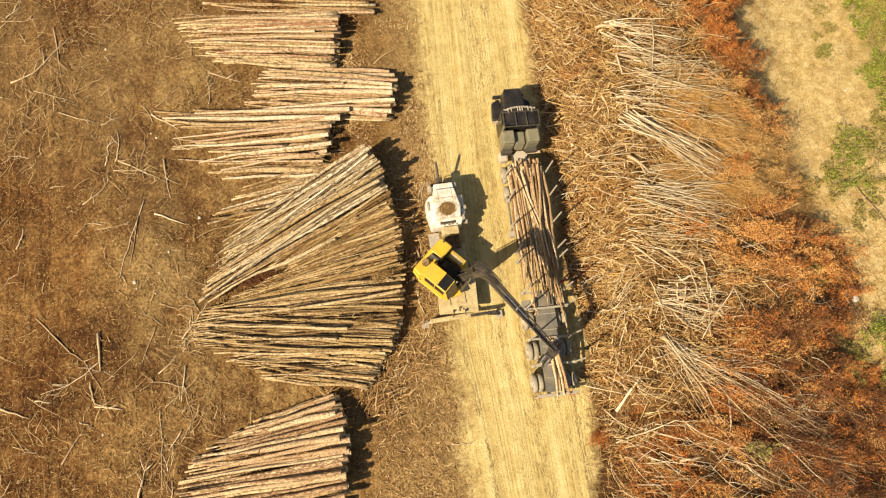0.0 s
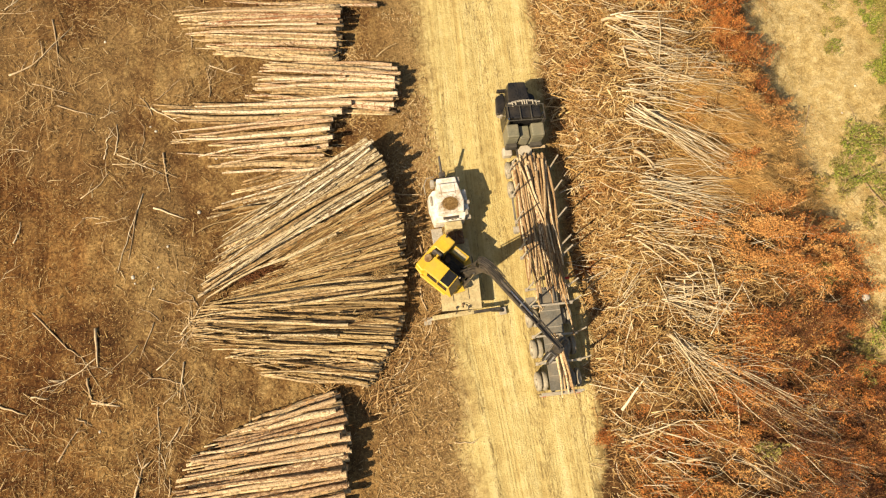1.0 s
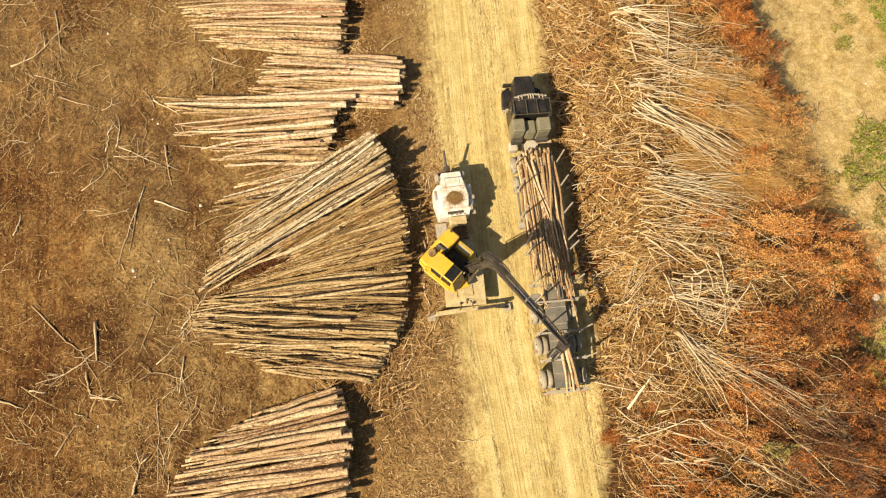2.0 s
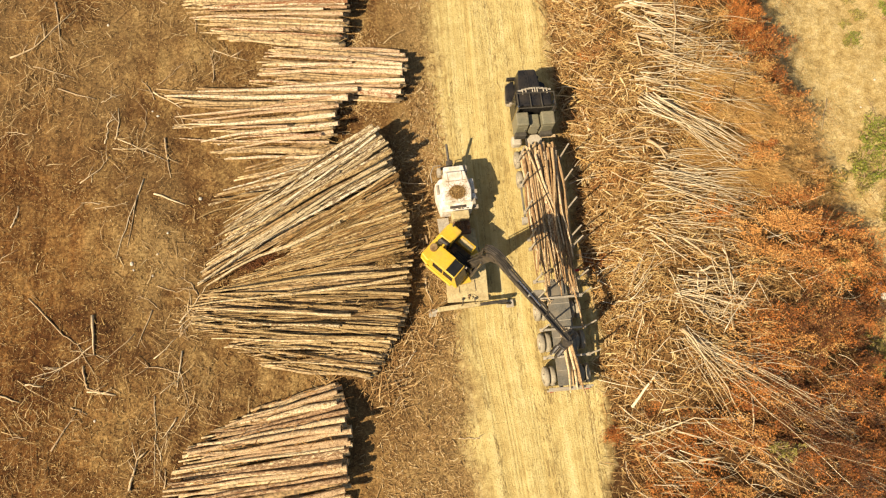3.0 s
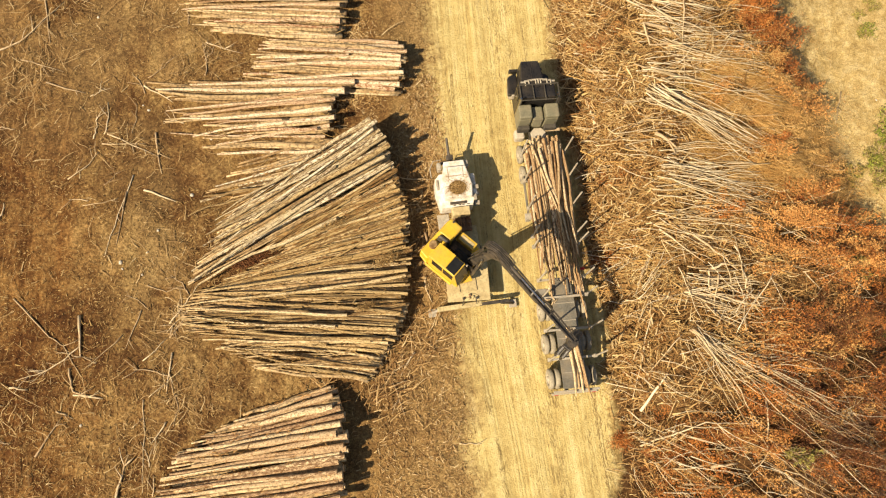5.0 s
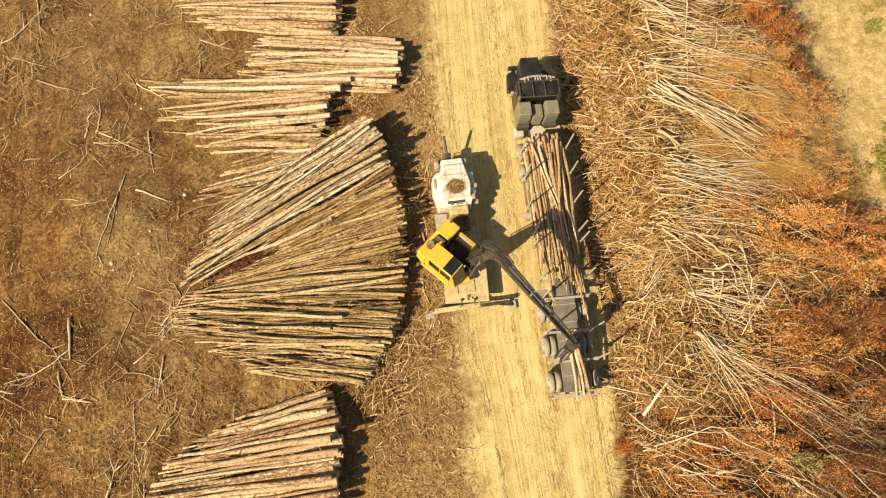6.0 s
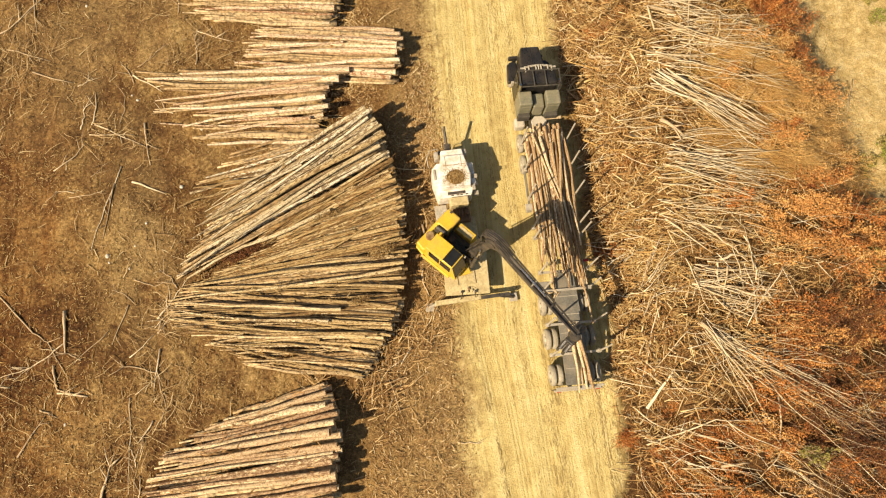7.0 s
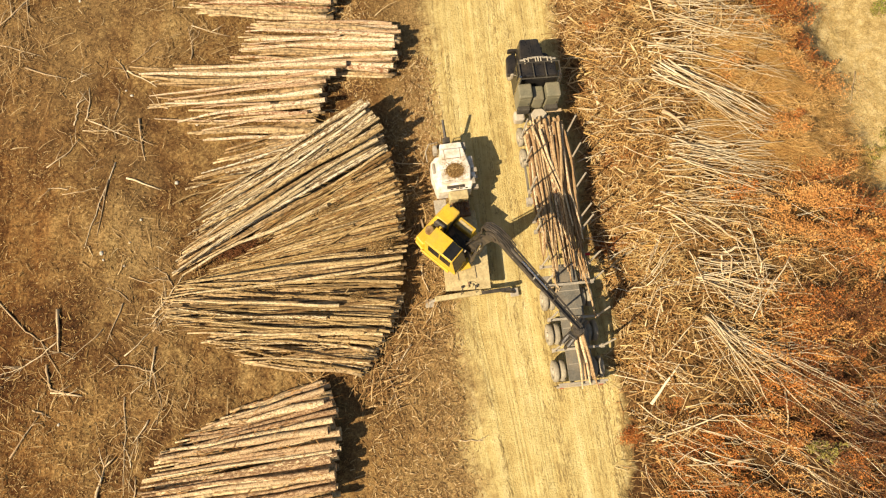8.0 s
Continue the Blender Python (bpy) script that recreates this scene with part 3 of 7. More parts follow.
def build_ground():
    xs, ys = axis(-27, 41, 0.24, 1500), axis(-13, 35, 0.24, 1500)
    X, Y = np.meshgrid(xs, ys)
    Z = terrain(X, Y)
    v = np.stack([X.ravel(), Y.ravel(), Z.ravel()], 1)
    nx, ny = len(xs), len(ys)
    i = (np.arange(ny - 1)[:, None] * nx + np.arange(nx - 1)[None]).ravel()
    q = np.stack([i, i + 1, i + nx + 1, i + nx], 1)
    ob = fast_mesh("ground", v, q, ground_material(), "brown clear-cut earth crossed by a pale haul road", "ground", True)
    ob["kind"] = "structure"
    x, y = v[:, 0], v[:, 1]
    road = np.clip(0.5 + (x - road_left(y) + 1.1 * (vnoise(x * 0.5, y * 0.5, 13) - 0.5)) / 2.6, 0, 1) * np.clip(0.5 + (road_right(y) - x + 0.8 * (vnoise(x * 0.6, y * 0.6, 14) - 0.5)) / 1.3, 0, 1)
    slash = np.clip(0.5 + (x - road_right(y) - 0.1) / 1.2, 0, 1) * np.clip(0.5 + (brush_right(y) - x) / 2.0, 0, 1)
    dirt = np.clip(0.5 + (x - brush_right(y)) / 1.6, 0, 1) * np.clip(0.5 + (39.0 - x) / 4, 0, 1)
    grass = (np.clip((x - 33.5) / 6.0, 0, 0.72) + 0.45 * (vnoise(x * 0.5, y * 0.5, 12) - 0.5) + 0.2 * smooth(14, 6, y)) * smooth(21, 25, x)
    # beside the road, falls off at low y: more of the gap-shade colour shows
    straw = np.where(x > 7, smooth(-3.0, 6.0, y) * (0.45 + 0.55 * vnoise(x * 0.5, y * 0.5, 52)), smooth(-0.5, 1.6, x + 2.6 * smooth(5, 2, y)) * (0.35 + 0.65 * vnoise(x * 0.8, y * 0.8, 54)))
    loam = smooth(-13.5, -19.5, x + 4.0 * (vnoise(x * 0.3, y * 0.3, 60) - 0.5) - 4.5 * smooth(6, -3, y))
    dust = smooth(0.6, 3.4, x + 1.4 * (vnoise(x * 0.45, y * 0.45, 81) - 0.5) + 1.2 * smooth(5, 1, y)) * smooth(7.0, 5.0, x) * (1 + 0.7 * smooth(13, 19, y))
    dust = np.maximum(dust, 1.1 * np.exp(-((x + 11.6 + 0.12 * (y - 10)) / 1.7) ** 2 - ((y - 10.5) / 4.5) ** 2) * smooth(0.15, 0.6, vnoise(x * 0.7, y * 0.7, 83)))
    dust = np.maximum(dust, 0.6 * smooth(13, 20, y) * smooth(-8.5, -12.0, x) * smooth(0.25, 0.75, vnoise(x * 0.5, y * 0.5, 85)))
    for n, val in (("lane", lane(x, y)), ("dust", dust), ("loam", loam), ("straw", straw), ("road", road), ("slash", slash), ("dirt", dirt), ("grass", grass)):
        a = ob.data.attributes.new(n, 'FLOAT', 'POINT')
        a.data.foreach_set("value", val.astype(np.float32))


build_ground()


# ---- logs ----
def log_meshes(tag, bark, count, seed, crook=1.0):
    """A few crooked, tapering logs of unit length and radius along x, butt at the end x = 1."""
    rng = random.Random(seed)
    out = []
    for _ in range(count):
        bm = B()
        pts, rad = [], []
        a, b, c = rng.uniform(-1, 1), rng.uniform(-1, 1), rng.uniform(0, 6)
        oval = rng.uniform(0.88, 1.12)
        for k in range(11):
            s = k / 10
            pts.append((s, crook * (1.9 * a * math.sin(math.pi * s) + 0.8 * b * math.sin(2 * math.pi * s) + 0.30 * math.sin(c + 11 * s) + rng.uniform(-0.14, 0.14)), crook * 0.7 * b * math.sin(math.pi * s) + 0.22 * math.sin(2 * c + 9 * s)))
            rad.append((0.36 + 0.64 * s ** 0.9) * rng.uniform(0.91, 1.09))
        seg = 8
        rings = [[bm.verts.new((p[0], p[1] + r * oval * math.cos(2 * math.pi * j / seg), p[2] + r / oval * math.sin(2 * math.pi * j / seg))) for j in range(seg)] for p, r in zip(pts, rad)]
        for r0, r1 in zip(rings, rings[1:]):
            for j in range(seg):
                bm.faces.new((r0[j], r1[j], r1[(j + 1) % seg], r0[(j + 1) % seg])).smooth = True
        for ring in (rings[0], rings[-1]):
            f = bm.faces.new(ring)
            f.material_index = 1
        out.append(mesh_of("log", bm, (bark, CUT)))
    return out


def log_matrix(butt, tip, r):
    """Places a unit log between two points."""
    butt, tip = Vector(butt), Vector(tip)
    d = butt - tip
    rot = d.to_track_quat('X', 'Z').to_matrix().to_4x4()
    return Matrix.Translation(tip) @ rot @ Matrix.Diagonal((d.length, r, r, 1))


def along(line, u):
    u = min(max(u, 0.0), 1.0) * (len(line) - 1)
    i = min(int(u), len(line) - 2)
    f = u - i
    return line[i][0] * (1 - f) + line[i + 1][0] * f, line[i][1] * (1 - f) + line[i + 1][1] * f


def log_pile(bark, label, group, butts, tips, height, r, n, layers, seed, low=(0.45, 0.45), tip_z=0.3, ragged=0.8, as_things=2, fill=(0.52, 0.72), stray=0, mess=1.0):
    rng = random.Random(seed)
    meshes = log_meshes("log", bark, 12, seed, min(1.15, (0.105 / r) ** 1.5))
    buried = B()
    P, D = [], []
    for k in range(layers):
        zf = (k + 1) / layers
        cnt = max(4, int(n * (fill[0] if k == layers - 1 else fill[1] if k == layers - 2 else 0.62)))
        for i in range(cnt):
            u = (i + 0.5 + rng.uniform(-0.3, 0.3)) / cnt
            hump = low[0] + (1 - low[0]) * min(1, u / 0.3) if u < 0.3 else low[1] + (1 - low[1]) * min(1, (1 - u) / 0.3)
            bx, by = along(butts, u + (rng.gauss(0, 0.035) if k >= layers - 2 else 0.0))
            tx, ty = along(tips, u + mess * rng.gauss(0, (0.15 if k == layers - 1 else 0.10) * min(1.0, (0.10 / r) ** 1.4) if k >= layers - 2 else 0.04))
            d = Vector((bx - tx, by - ty)).normalized()
            jb, jt = rng.uniform(-0.38, 0.16), ragged * (0.9 - 2.6 * rng.random() ** 1.6)
            rr = r * rng.uniform(0.55, 1.32)
            g = float(terrain(bx, by))
            zb = g + rr + (height * hump - 2 * r) * zf * 0.98 + rng.uniform(-1.0, 1.0) * r * (1.15 if k >= layers - 2 else 0.9) - (0 if k else (height * hump - 2 * r) * zf * 0.9)
            zt = float(terrain(tx, ty)) + rr * 0.6 + max(zb - g - rr, 0) * tip_z + rng.uniform(0, 0.5) * r
            m = log_matrix((bx + d.x * jb, by + d.y * jb, zb), (tx - d.x * jt, ty - d.y * jt, zt), rr)
            me = meshes[rng.randrange(12)]
            if k >= layers - 2:
                for _ in range(16):
                    s = rng.uniform(0.06, 0.98)
                    p = m @ Vector((s, rng.uniform(-0.9, 0.9), 0.9 * (0.36 + 0.64 * s)))
                    a = math.atan2(d.y, d.x) + rng.gauss(0, 0.5)
                    P.append(tuple(p)), D.append((math.cos(a), math.sin(a), rng.uniform(-0.1, 0.15)))
            if k >= layers - as_things:
                ob = new("log", me)
                ob.matrix_basis = m
                tagged(ob, label, "log", group)
            else:
                tmp = B()
                tmp.from_mesh(me)
                tmp.transform(m)
                tmp_me = bpy.data.meshes.new("tmp")
                tmp.to_mesh(tmp_me)
                tmp.free()
                buried.from_mesh(tmp_me)
                bpy.data.meshes.remove(tmp_me)
    for _ in range(stray):
        u, s = rng.uniform(0.05, 0.95), rng.uniform(0.0, 0.55)
        bx, by = along(butts, u)
        tx, ty = along(tips, u)
        hump = low[0] + (1 - low[0]) * min(1, u / 0.3) if u < 0.3 else low[1] + (1 - low[1]) * min(1, (1 - u) / 0.3)
        a = math.atan2(by - ty, bx - tx) + rng.gauss(0, 0.07)
        ln = rng.uniform(2.0, 5.5)
        px, py = bx + (tx - bx) * s, by + (ty - by) * s
        z0 = float(terrain(px, py)) + height * hump * (1 - 0.62 * s) + r * 0.3
        s1 = min(1.0, s + ln / math.hypot(bx - tx, by - ty))
        z1 = float(terrain(px - ln * math.cos(a), py - ln * math.sin(a))) + height * hump * (1 - 0.62 * s1) + r * 1.0
        ob = new("log", meshes[rng.randrange(12)])
        ob.matrix_basis = log_matrix((px, py, z0), (px - ln * math.cos(a), py - ln * math.sin(a), z1), r * rng.uniform(0.45, 0.95))
        tagged(ob, "short stray pole lying across the " + group, "log", group)
    n_s = len(P)
    sticks("bark_shreds", np.array(P), np.array(D), RNG.gamma(2.0, 0.09, n_s) + 0.06, RNG.uniform(0.010, 0.030, n_s), STICK_BROWN if seed % 2 else STRAW,
           "loose bark shreds caught on the " + group, "litter", rings=3)
    if len(buried.verts):
        ob = new("buried_logs", mesh_of("buried_logs", buried, (BURIED, CUT)))
        tagged(ob, "lower logs packed inside the " + group, "logs", kind="stuff")
    else:
        buried.free()


log_pile(BARK_PALE, "pale pinkish debarked log in a stack on bare earth", "farthest log stack", [(1.3, 29.5), (1.0, 25.9)], [(-9.5, 30.0), (-8.8, 26.9)], 1.1, 0.13, 13, 3, 1, as_things=1)
log_pile(BARK_PALE, "pale pinkish debarked log in a stack on bare earth", "upper log stack", [(-1.25, 26.1), (-1.15, 24.3), (-1.6, 22.3)], [(-10.6, 26.2), (-10.0, 24.9), (-9.0, 23.2)], 1.3, 0.13, 18, 4, 2, fill=(0.65, 0.9), stray=1, as_things=1)
log_pile(BARK_PALE, "pale log with bark flakes in a short stack", "short log stack", [(1.9, 21.8), (1.95, 20.2), (1.6, 18.6)], [(-5.0, 22.6), (-6.2, 21.3), (-6.8, 19.5)], 1.2, 0.12, 17, 4, 3, fill=(0.75, 0.9), stray=1, as_things=1)
log_pile(BARK_PALE, "long pinkish log in a ragged low stack", "ragged log stack", [(-0.7, 19.3), (-2.1, 18.5), (-2.2, 17.2), (-2.6, 15.5)], [(-11.8, 20.4), (-10.4, 18.9), (-10.5, 17.2), (-8.0, 15.7)], 1.1, 0.14, 17, 3, 4, low=(0.8, 0.35), ragged=1.0, fill=(0.6, 0.9), stray=3, as_things=1)
log_pile(BARK_GREY, "thin grey log half under the slanting stack", "slanting log stack", [(-0.9, 16.3), (-0.6, 15.3), (0.0, 14.6)], [(-6.2, 15.3), (-7.2, 14.2), (-9.3, 12.9)], 0.9, 0.12, 17, 3, 5, ragged=1.4, low=(0.7, 0.8), as_things=1)
log_pile(BARK_GREY, "grey weathered log in a slanting stack", "slanting log stack", [(-0.1, 16.8), (0.5, 15.5), (0.85, 14.0)], [(-7.2, 12.9), (-8.5, 10.6), (-9.3, 8.8)], 2.1, 0.104, 24, 6, 6, low=(0.8, 0.9), ragged=0.9, stray=8, fill=(0.66, 0.9), mess=1.25)
log_pile(BARK_GOLD, "thin brown log fanned out in the big stack", "fanned log stack", [(0.9, 14.0), (1.4, 12.0), (1.5, 9.4)], [(-5.6, 10.7), (-5.0, 9.9), (-8.5, 8.2)], 1.65, 0.078, 38, 6, 7, low=(0.95, 0.8), ragged=0.8, stray=9, fill=(0.6, 0.85), mess=1.5)
log_pile(BARK_BROWN, "thin straw-brown log fanned out in the big stack", "fanned log stack", [(1.5, 9.4), (1.15, 6.7), (0.6, 5.2), (-0.9, 2.9)], [(-8.8, 8.2), (-9.7, 7.2), (-9.4, 6.1), (-6.0, 4.0)], 1.15, 0.083, 50, 4, 8, low=(0.95, 0.35), ragged=0.9, stray=9, fill=(0.6, 0.9), as_things=1, mess=1.3)
log_pile(BARK_PINK, "thick pinkish-brown log with flaking bark", "thick log stack", [(-2.75, 2.8), (-2.25, 1.2), (-2.2, -0.4), (-2.35, -2.4), (-2.4, -6.0)], [(-6.5, 2.0), (-9.8, 0.5), (-10.7, -1.0), (-11.4, -2.7), (-11.5, -6.6)], 1.6, 0.15, 30, 5, 9, low=(0.45, 0.8), ragged=0.5, fill=(0.62, 0.9), mess=0.4)

# single poles on top of the stacks
TOP_POLES = log_meshes("log", BARK_BROWN, 5, 91, 1.1)


def top_pole(tip, butt, r, label, group):
    ob = new("log", TOP_POLES[int(abs(tip[0] * 7 + butt[1] * 3)) % 5])
    ob.matrix_basis = log_matrix(butt, tip, r)
    tagged(ob, label, "log", group)


top_pole((-9.69, 7.19, 0.55), (-1.87, 6.23, 1.15), 0.095, "long grey-brown pole on top of the fanned stack", "fanned log stack")
top_pole((-9.68, 6.86, 0.50), (-2.48, 5.67, 1.10), 0.10, "long grey-brown pole on top of the fanned stack", "fanned log stack")
top_pole((-9.98, 6.53, 0.45), (-0.78, 4.82, 1.10), 0.085, "long grey-brown pole on top of the fanned stack", "fanned log stack")
top_pole((-10.03, 6.12, 0.45), (-0.20, 4.89, 1.20), 0.09, "long grey-brown pole on top of the fanned stack", "fanned log stack")
top_pole((-8.92, 8.01, 0.65), (1.29, 8.25, 1.50), 0.095, "long grey-brown pole on top of the fanned stack", "fanned log stack")
top_pole((-9.38, 8.44, 0.50), (-2.2, 11.3, 1.05), 0.12, "thick grey pole along the slanting stack's low edge", "slanting log stack")
top_pole((-8.47, 10.47, 0.80), (0.75, 14.83, 2.30), 0.16, "whitish peeled pole on the slanting stack", "slanting log stack")
top_pole((-10.01, 12.25, 0.20), (-7.12, 12.97, 0.40), 0.07, "thin crooked pole beside the slanting stack", "slanting log stack")
top_pole((-9.20, 13.22, 0.25), (-5.85, 13.44, 0.70), 0.10, "thin crooked pole beside the slanting stack", "slanting log stack")


def caught_leaves(x, y, z, rx, ry, n, mat, label):
    a, q = RNG.uniform(0, 2 * np.pi, n), np.sqrt(RNG.random(n)) * RNG.uniform(0.5, 1.1, n)
    leaves("caught_leaves", np.stack([x + rx * q * np.cos(a), y + ry * q * np.sin(a) + 0.3 * rx * q * np.cos(a), z + 0.10 * (1 - q) + RNG.uniform(-0.10, 0.08, n)], 1), RNG.uniform(0.02, 0.05, n), mat, label, "leaves")


# leaf debris between the stacks, the shade there put into its colour
caught_leaves(-6.6, 9.55, 0.40, 1.3, 0.35, 1500, LEAF_SHADED, "red leaves between the two big stacks, darkened as in shade")
caught_leaves(-7.4, 10.3, 0.55, 0.8, 0.25, 500, LEAF_SHADED, "red leaves on the slanting stack's tips, darkened as in shade")
caught_leaves(0.2, 8.9, 1.45, 0.8, 0.35, 900, STRAW, "brown bark and leaf litter caught on the fanned stack")
caught_leaves(-0.9, 6.6, 1.15, 0.6, 0.25, 400, STRAW, "brown bark and leaf litter caught on the fanned stack")
caught_leaves(-2.4, 10.9, 1.45, 1.0, 0.25, 500, STRAW, "brown bark and leaf litter caught on the fanned stack")

# ---- wheels ----
GRIME = material("oily_brown_grime", [(0.3, (0.07, 0.047, 0.026)), (0.6, (0.16, 0.11, 0.06)), (0.8, (0.27, 0.195, 0.11))], scale=4, fine=20, rough=0.75)
def tyre_bm(bm, x0, x1, r, m):
    """A tyre round the local x axis with rounded shoulders and a hole."""
    prof = [(x0 + 0.02, r * 0.56), (x0, r * 0.80), (x0 + 0.035, r * 0.96), (x0 + 0.07, r), (x1 - 0.07, r), (x1 - 0.035, r * 0.96), (x1, r * 0.80), (x1 - 0.02, r * 0.56)]
    seg = 24
    rings = [[bm.verts.new(m @ Vector((x, rr * math.cos(2 * math.pi * j / seg), rr * math.sin(2 * math.pi * j / seg)))) for j in range(seg)] for x, rr in prof]
    for a, b in zip(rings, rings[1:] + rings[:1]):
        for j in range(seg):
            bm.faces.new((a[j], a[(j + 1) % seg], b[(j + 1) % seg], b[j])).smooth = True
    return bm


def wheel(parent, x, y, side, r=0.50, dual=True, mat=TYRE, z=None):
    """A wheel at x (outer face), y; side -1 left, 1 right."""
    z = r if z is None else z
    hub = B()
    m = Matrix.Translation((x, y, z)) @ Matrix.Diagonal((-side, 1, 1, 1))
    bm_rod(hub, m @ Vector((0.06, 0, 0)), m @ Vector((0.58 if dual else 0.26, 0, 0)), r * 0.55, seg=20)
    bm_rod(hub, m @ Vector((-0.01, 0, 0)), m @ Vector((0.10, 0, 0)), r * 0.24, r * 0.28, seg=12)
    for k in range(8):
        a = k * math.pi / 4
        bm_rod(hub, m @ Vector((0.03, r * 0.38 * math.cos(a), r * 0.38 * math.sin(a))), m @ Vector((0.07, r * 0.38 * math.cos(a), r * 0.38 * math.sin(a))), 0.018, seg=6)
    w = part("wheel", hub, RIM, parent, "dusty steel rim and hub")
    part("tyre", tyre_bm(B(), 0.0, 0.27, r, m), mat, w, "dusty rubber tyre")
    if dual:
        part("tyre", tyre_bm(B(), 0.33, 0.60, r, m), mat, w, "dusty rubber tyre")
    return w


# ---- log trailer ----
TRUCK = pose(9.22, 1.68, 0, 0, 0, 1.2)
trailer = tagged(new("log_trailer"), "grey steel log trailer with upright stakes, partly loaded", "trailer")
trailer.matrix_basis = TRUCK


def build_trailer(t):
    for x in (-0.45, 0.45):
        part("frame_rail", bm_box(B(), (x, 6.7, 1.02), (0.14, 13.3, 0.32), 0.015), TRAILER_DECK, t)
    plate = bm_prism(B(), [(-0.64, 0.12), (0.64, 0.12), (0.55, 4.6), (0.48, 5.6), (-0.48, 5.6), (-0.58, 4.6)], 1.20, 1.26, bevel=0.012)
    part("deck_plate", plate, TRAILER_DECK, t, "scuffed dark grey deck plate")
    for y in (0.9, 1.75, 2.6, 3.5, 4.4):
        part("deck_seam", bm_box(B(), (0, y, 1.265), (1.08, 0.035, 0.018), 0.004), BARE_STEEL, t)
    for i, y in enumerate((0.0, 1.6, 3.05, 4.72, 5.65, 7.45, 8.0, 9.55, 11.1, 12.55)):
        half = 1.20 if i else 1.16
        part("bunk", bm_box(B(), (0, y, 1.31), (2 * half, 0.11, 0.13), 0.015), BARE_STEEL, t, "dusty grey cross bunk")
        if i == 0:
            continue
        for s in (-1, 1):
            st = B()
            bm_rod(st, (s * 1.17, y, 1.25), (s * 1.19, y, 3.38), 0.052, 0.042, seg=8)
            bm_box(st, (s * 1.17, y, 1.36), (0.16, 0.17, 0.22), 0.015)
            part("stake", st, BARE_STEEL, t, "upright grey steel stake")
    for y in (0.72, 2.48, 4.18):
        part("axle", bm_rod(B(), (-1.1, y, 0.52), (1.1, y, 0.52), 0.07), TYRE_DARK, t)
        for s in (-1, 1):
            wheel(t, s * 1.22, y, s, 0.52)
            sp = bm_box(B(), (s * 0.45, y, 0.75), (0.12, 0.9, 0.10), 0.02)
            part("spring", sp, TYRE_DARK, t)
    bar = B()
    bm_box(bar, (0, -0.07, 0.80), (2.35, 0.10, 0.14), 0.02)
    for x in (-0.6, 0.6):
        bm_box(bar, (x, -0.03, 1.02), (0.10, 0.08, 0.45), 0.01)
    part("bumper", bar, BARE_STEEL, t, "dusty rear bumper bar")
    for s in (-1, 1):
        part("tail_lamp", bm_box(B(), (s * 0.95, -0.13, 0.82), (0.20, 0.03, 0.09), 0.01), RED_LENS, t, "red tail lamp")
        flap = bm_box(B(), (s * 0.93, 0.02, 0.52), (0.55, 0.02, 0.42), 0.006)
        part("mud_flap", flap, TYRE_DARK, t)
        part("mudguard", bm_box(B(), (s * 0.93, 5.05, 0.98), (0.55, 0.55, 0.03), 0.01, Euler((radians(-28), 0, 0)).to_matrix().to_4x4()), BARE_STEEL, t, "bent steel mudguard")
    part("side_rail", bm_box(B(), (-1.12, 10.4, 0.92), (0.10, 2.2, 0.16), 0.02), TRAILER_DECK, t)
    leg = B()
    bm_box(leg, (-1.12, 9.2, 0.75), (0.26, 0.24, 0.55), 0.02)
    bm_box(leg, (-1.15, 9.2, 1.06), (0.40, 0.34, 0.05), 0.01)
    part("landing_leg", leg, BARE_STEEL, t)
    lamp = bm_box(B(), (1.18, 6.1, 1.30), (0.30, 0.12, 0.10), 0.015)
    part("side_marker", lamp, RED_LENS, t, "red side marker lamp")


build_trailer(trailer)


# ---- truck ----
truck = tagged(new("truck_tractor"), "black bonneted truck with grey tool cabinets behind the cab", "truck")
truck.matrix_basis = TRUCK


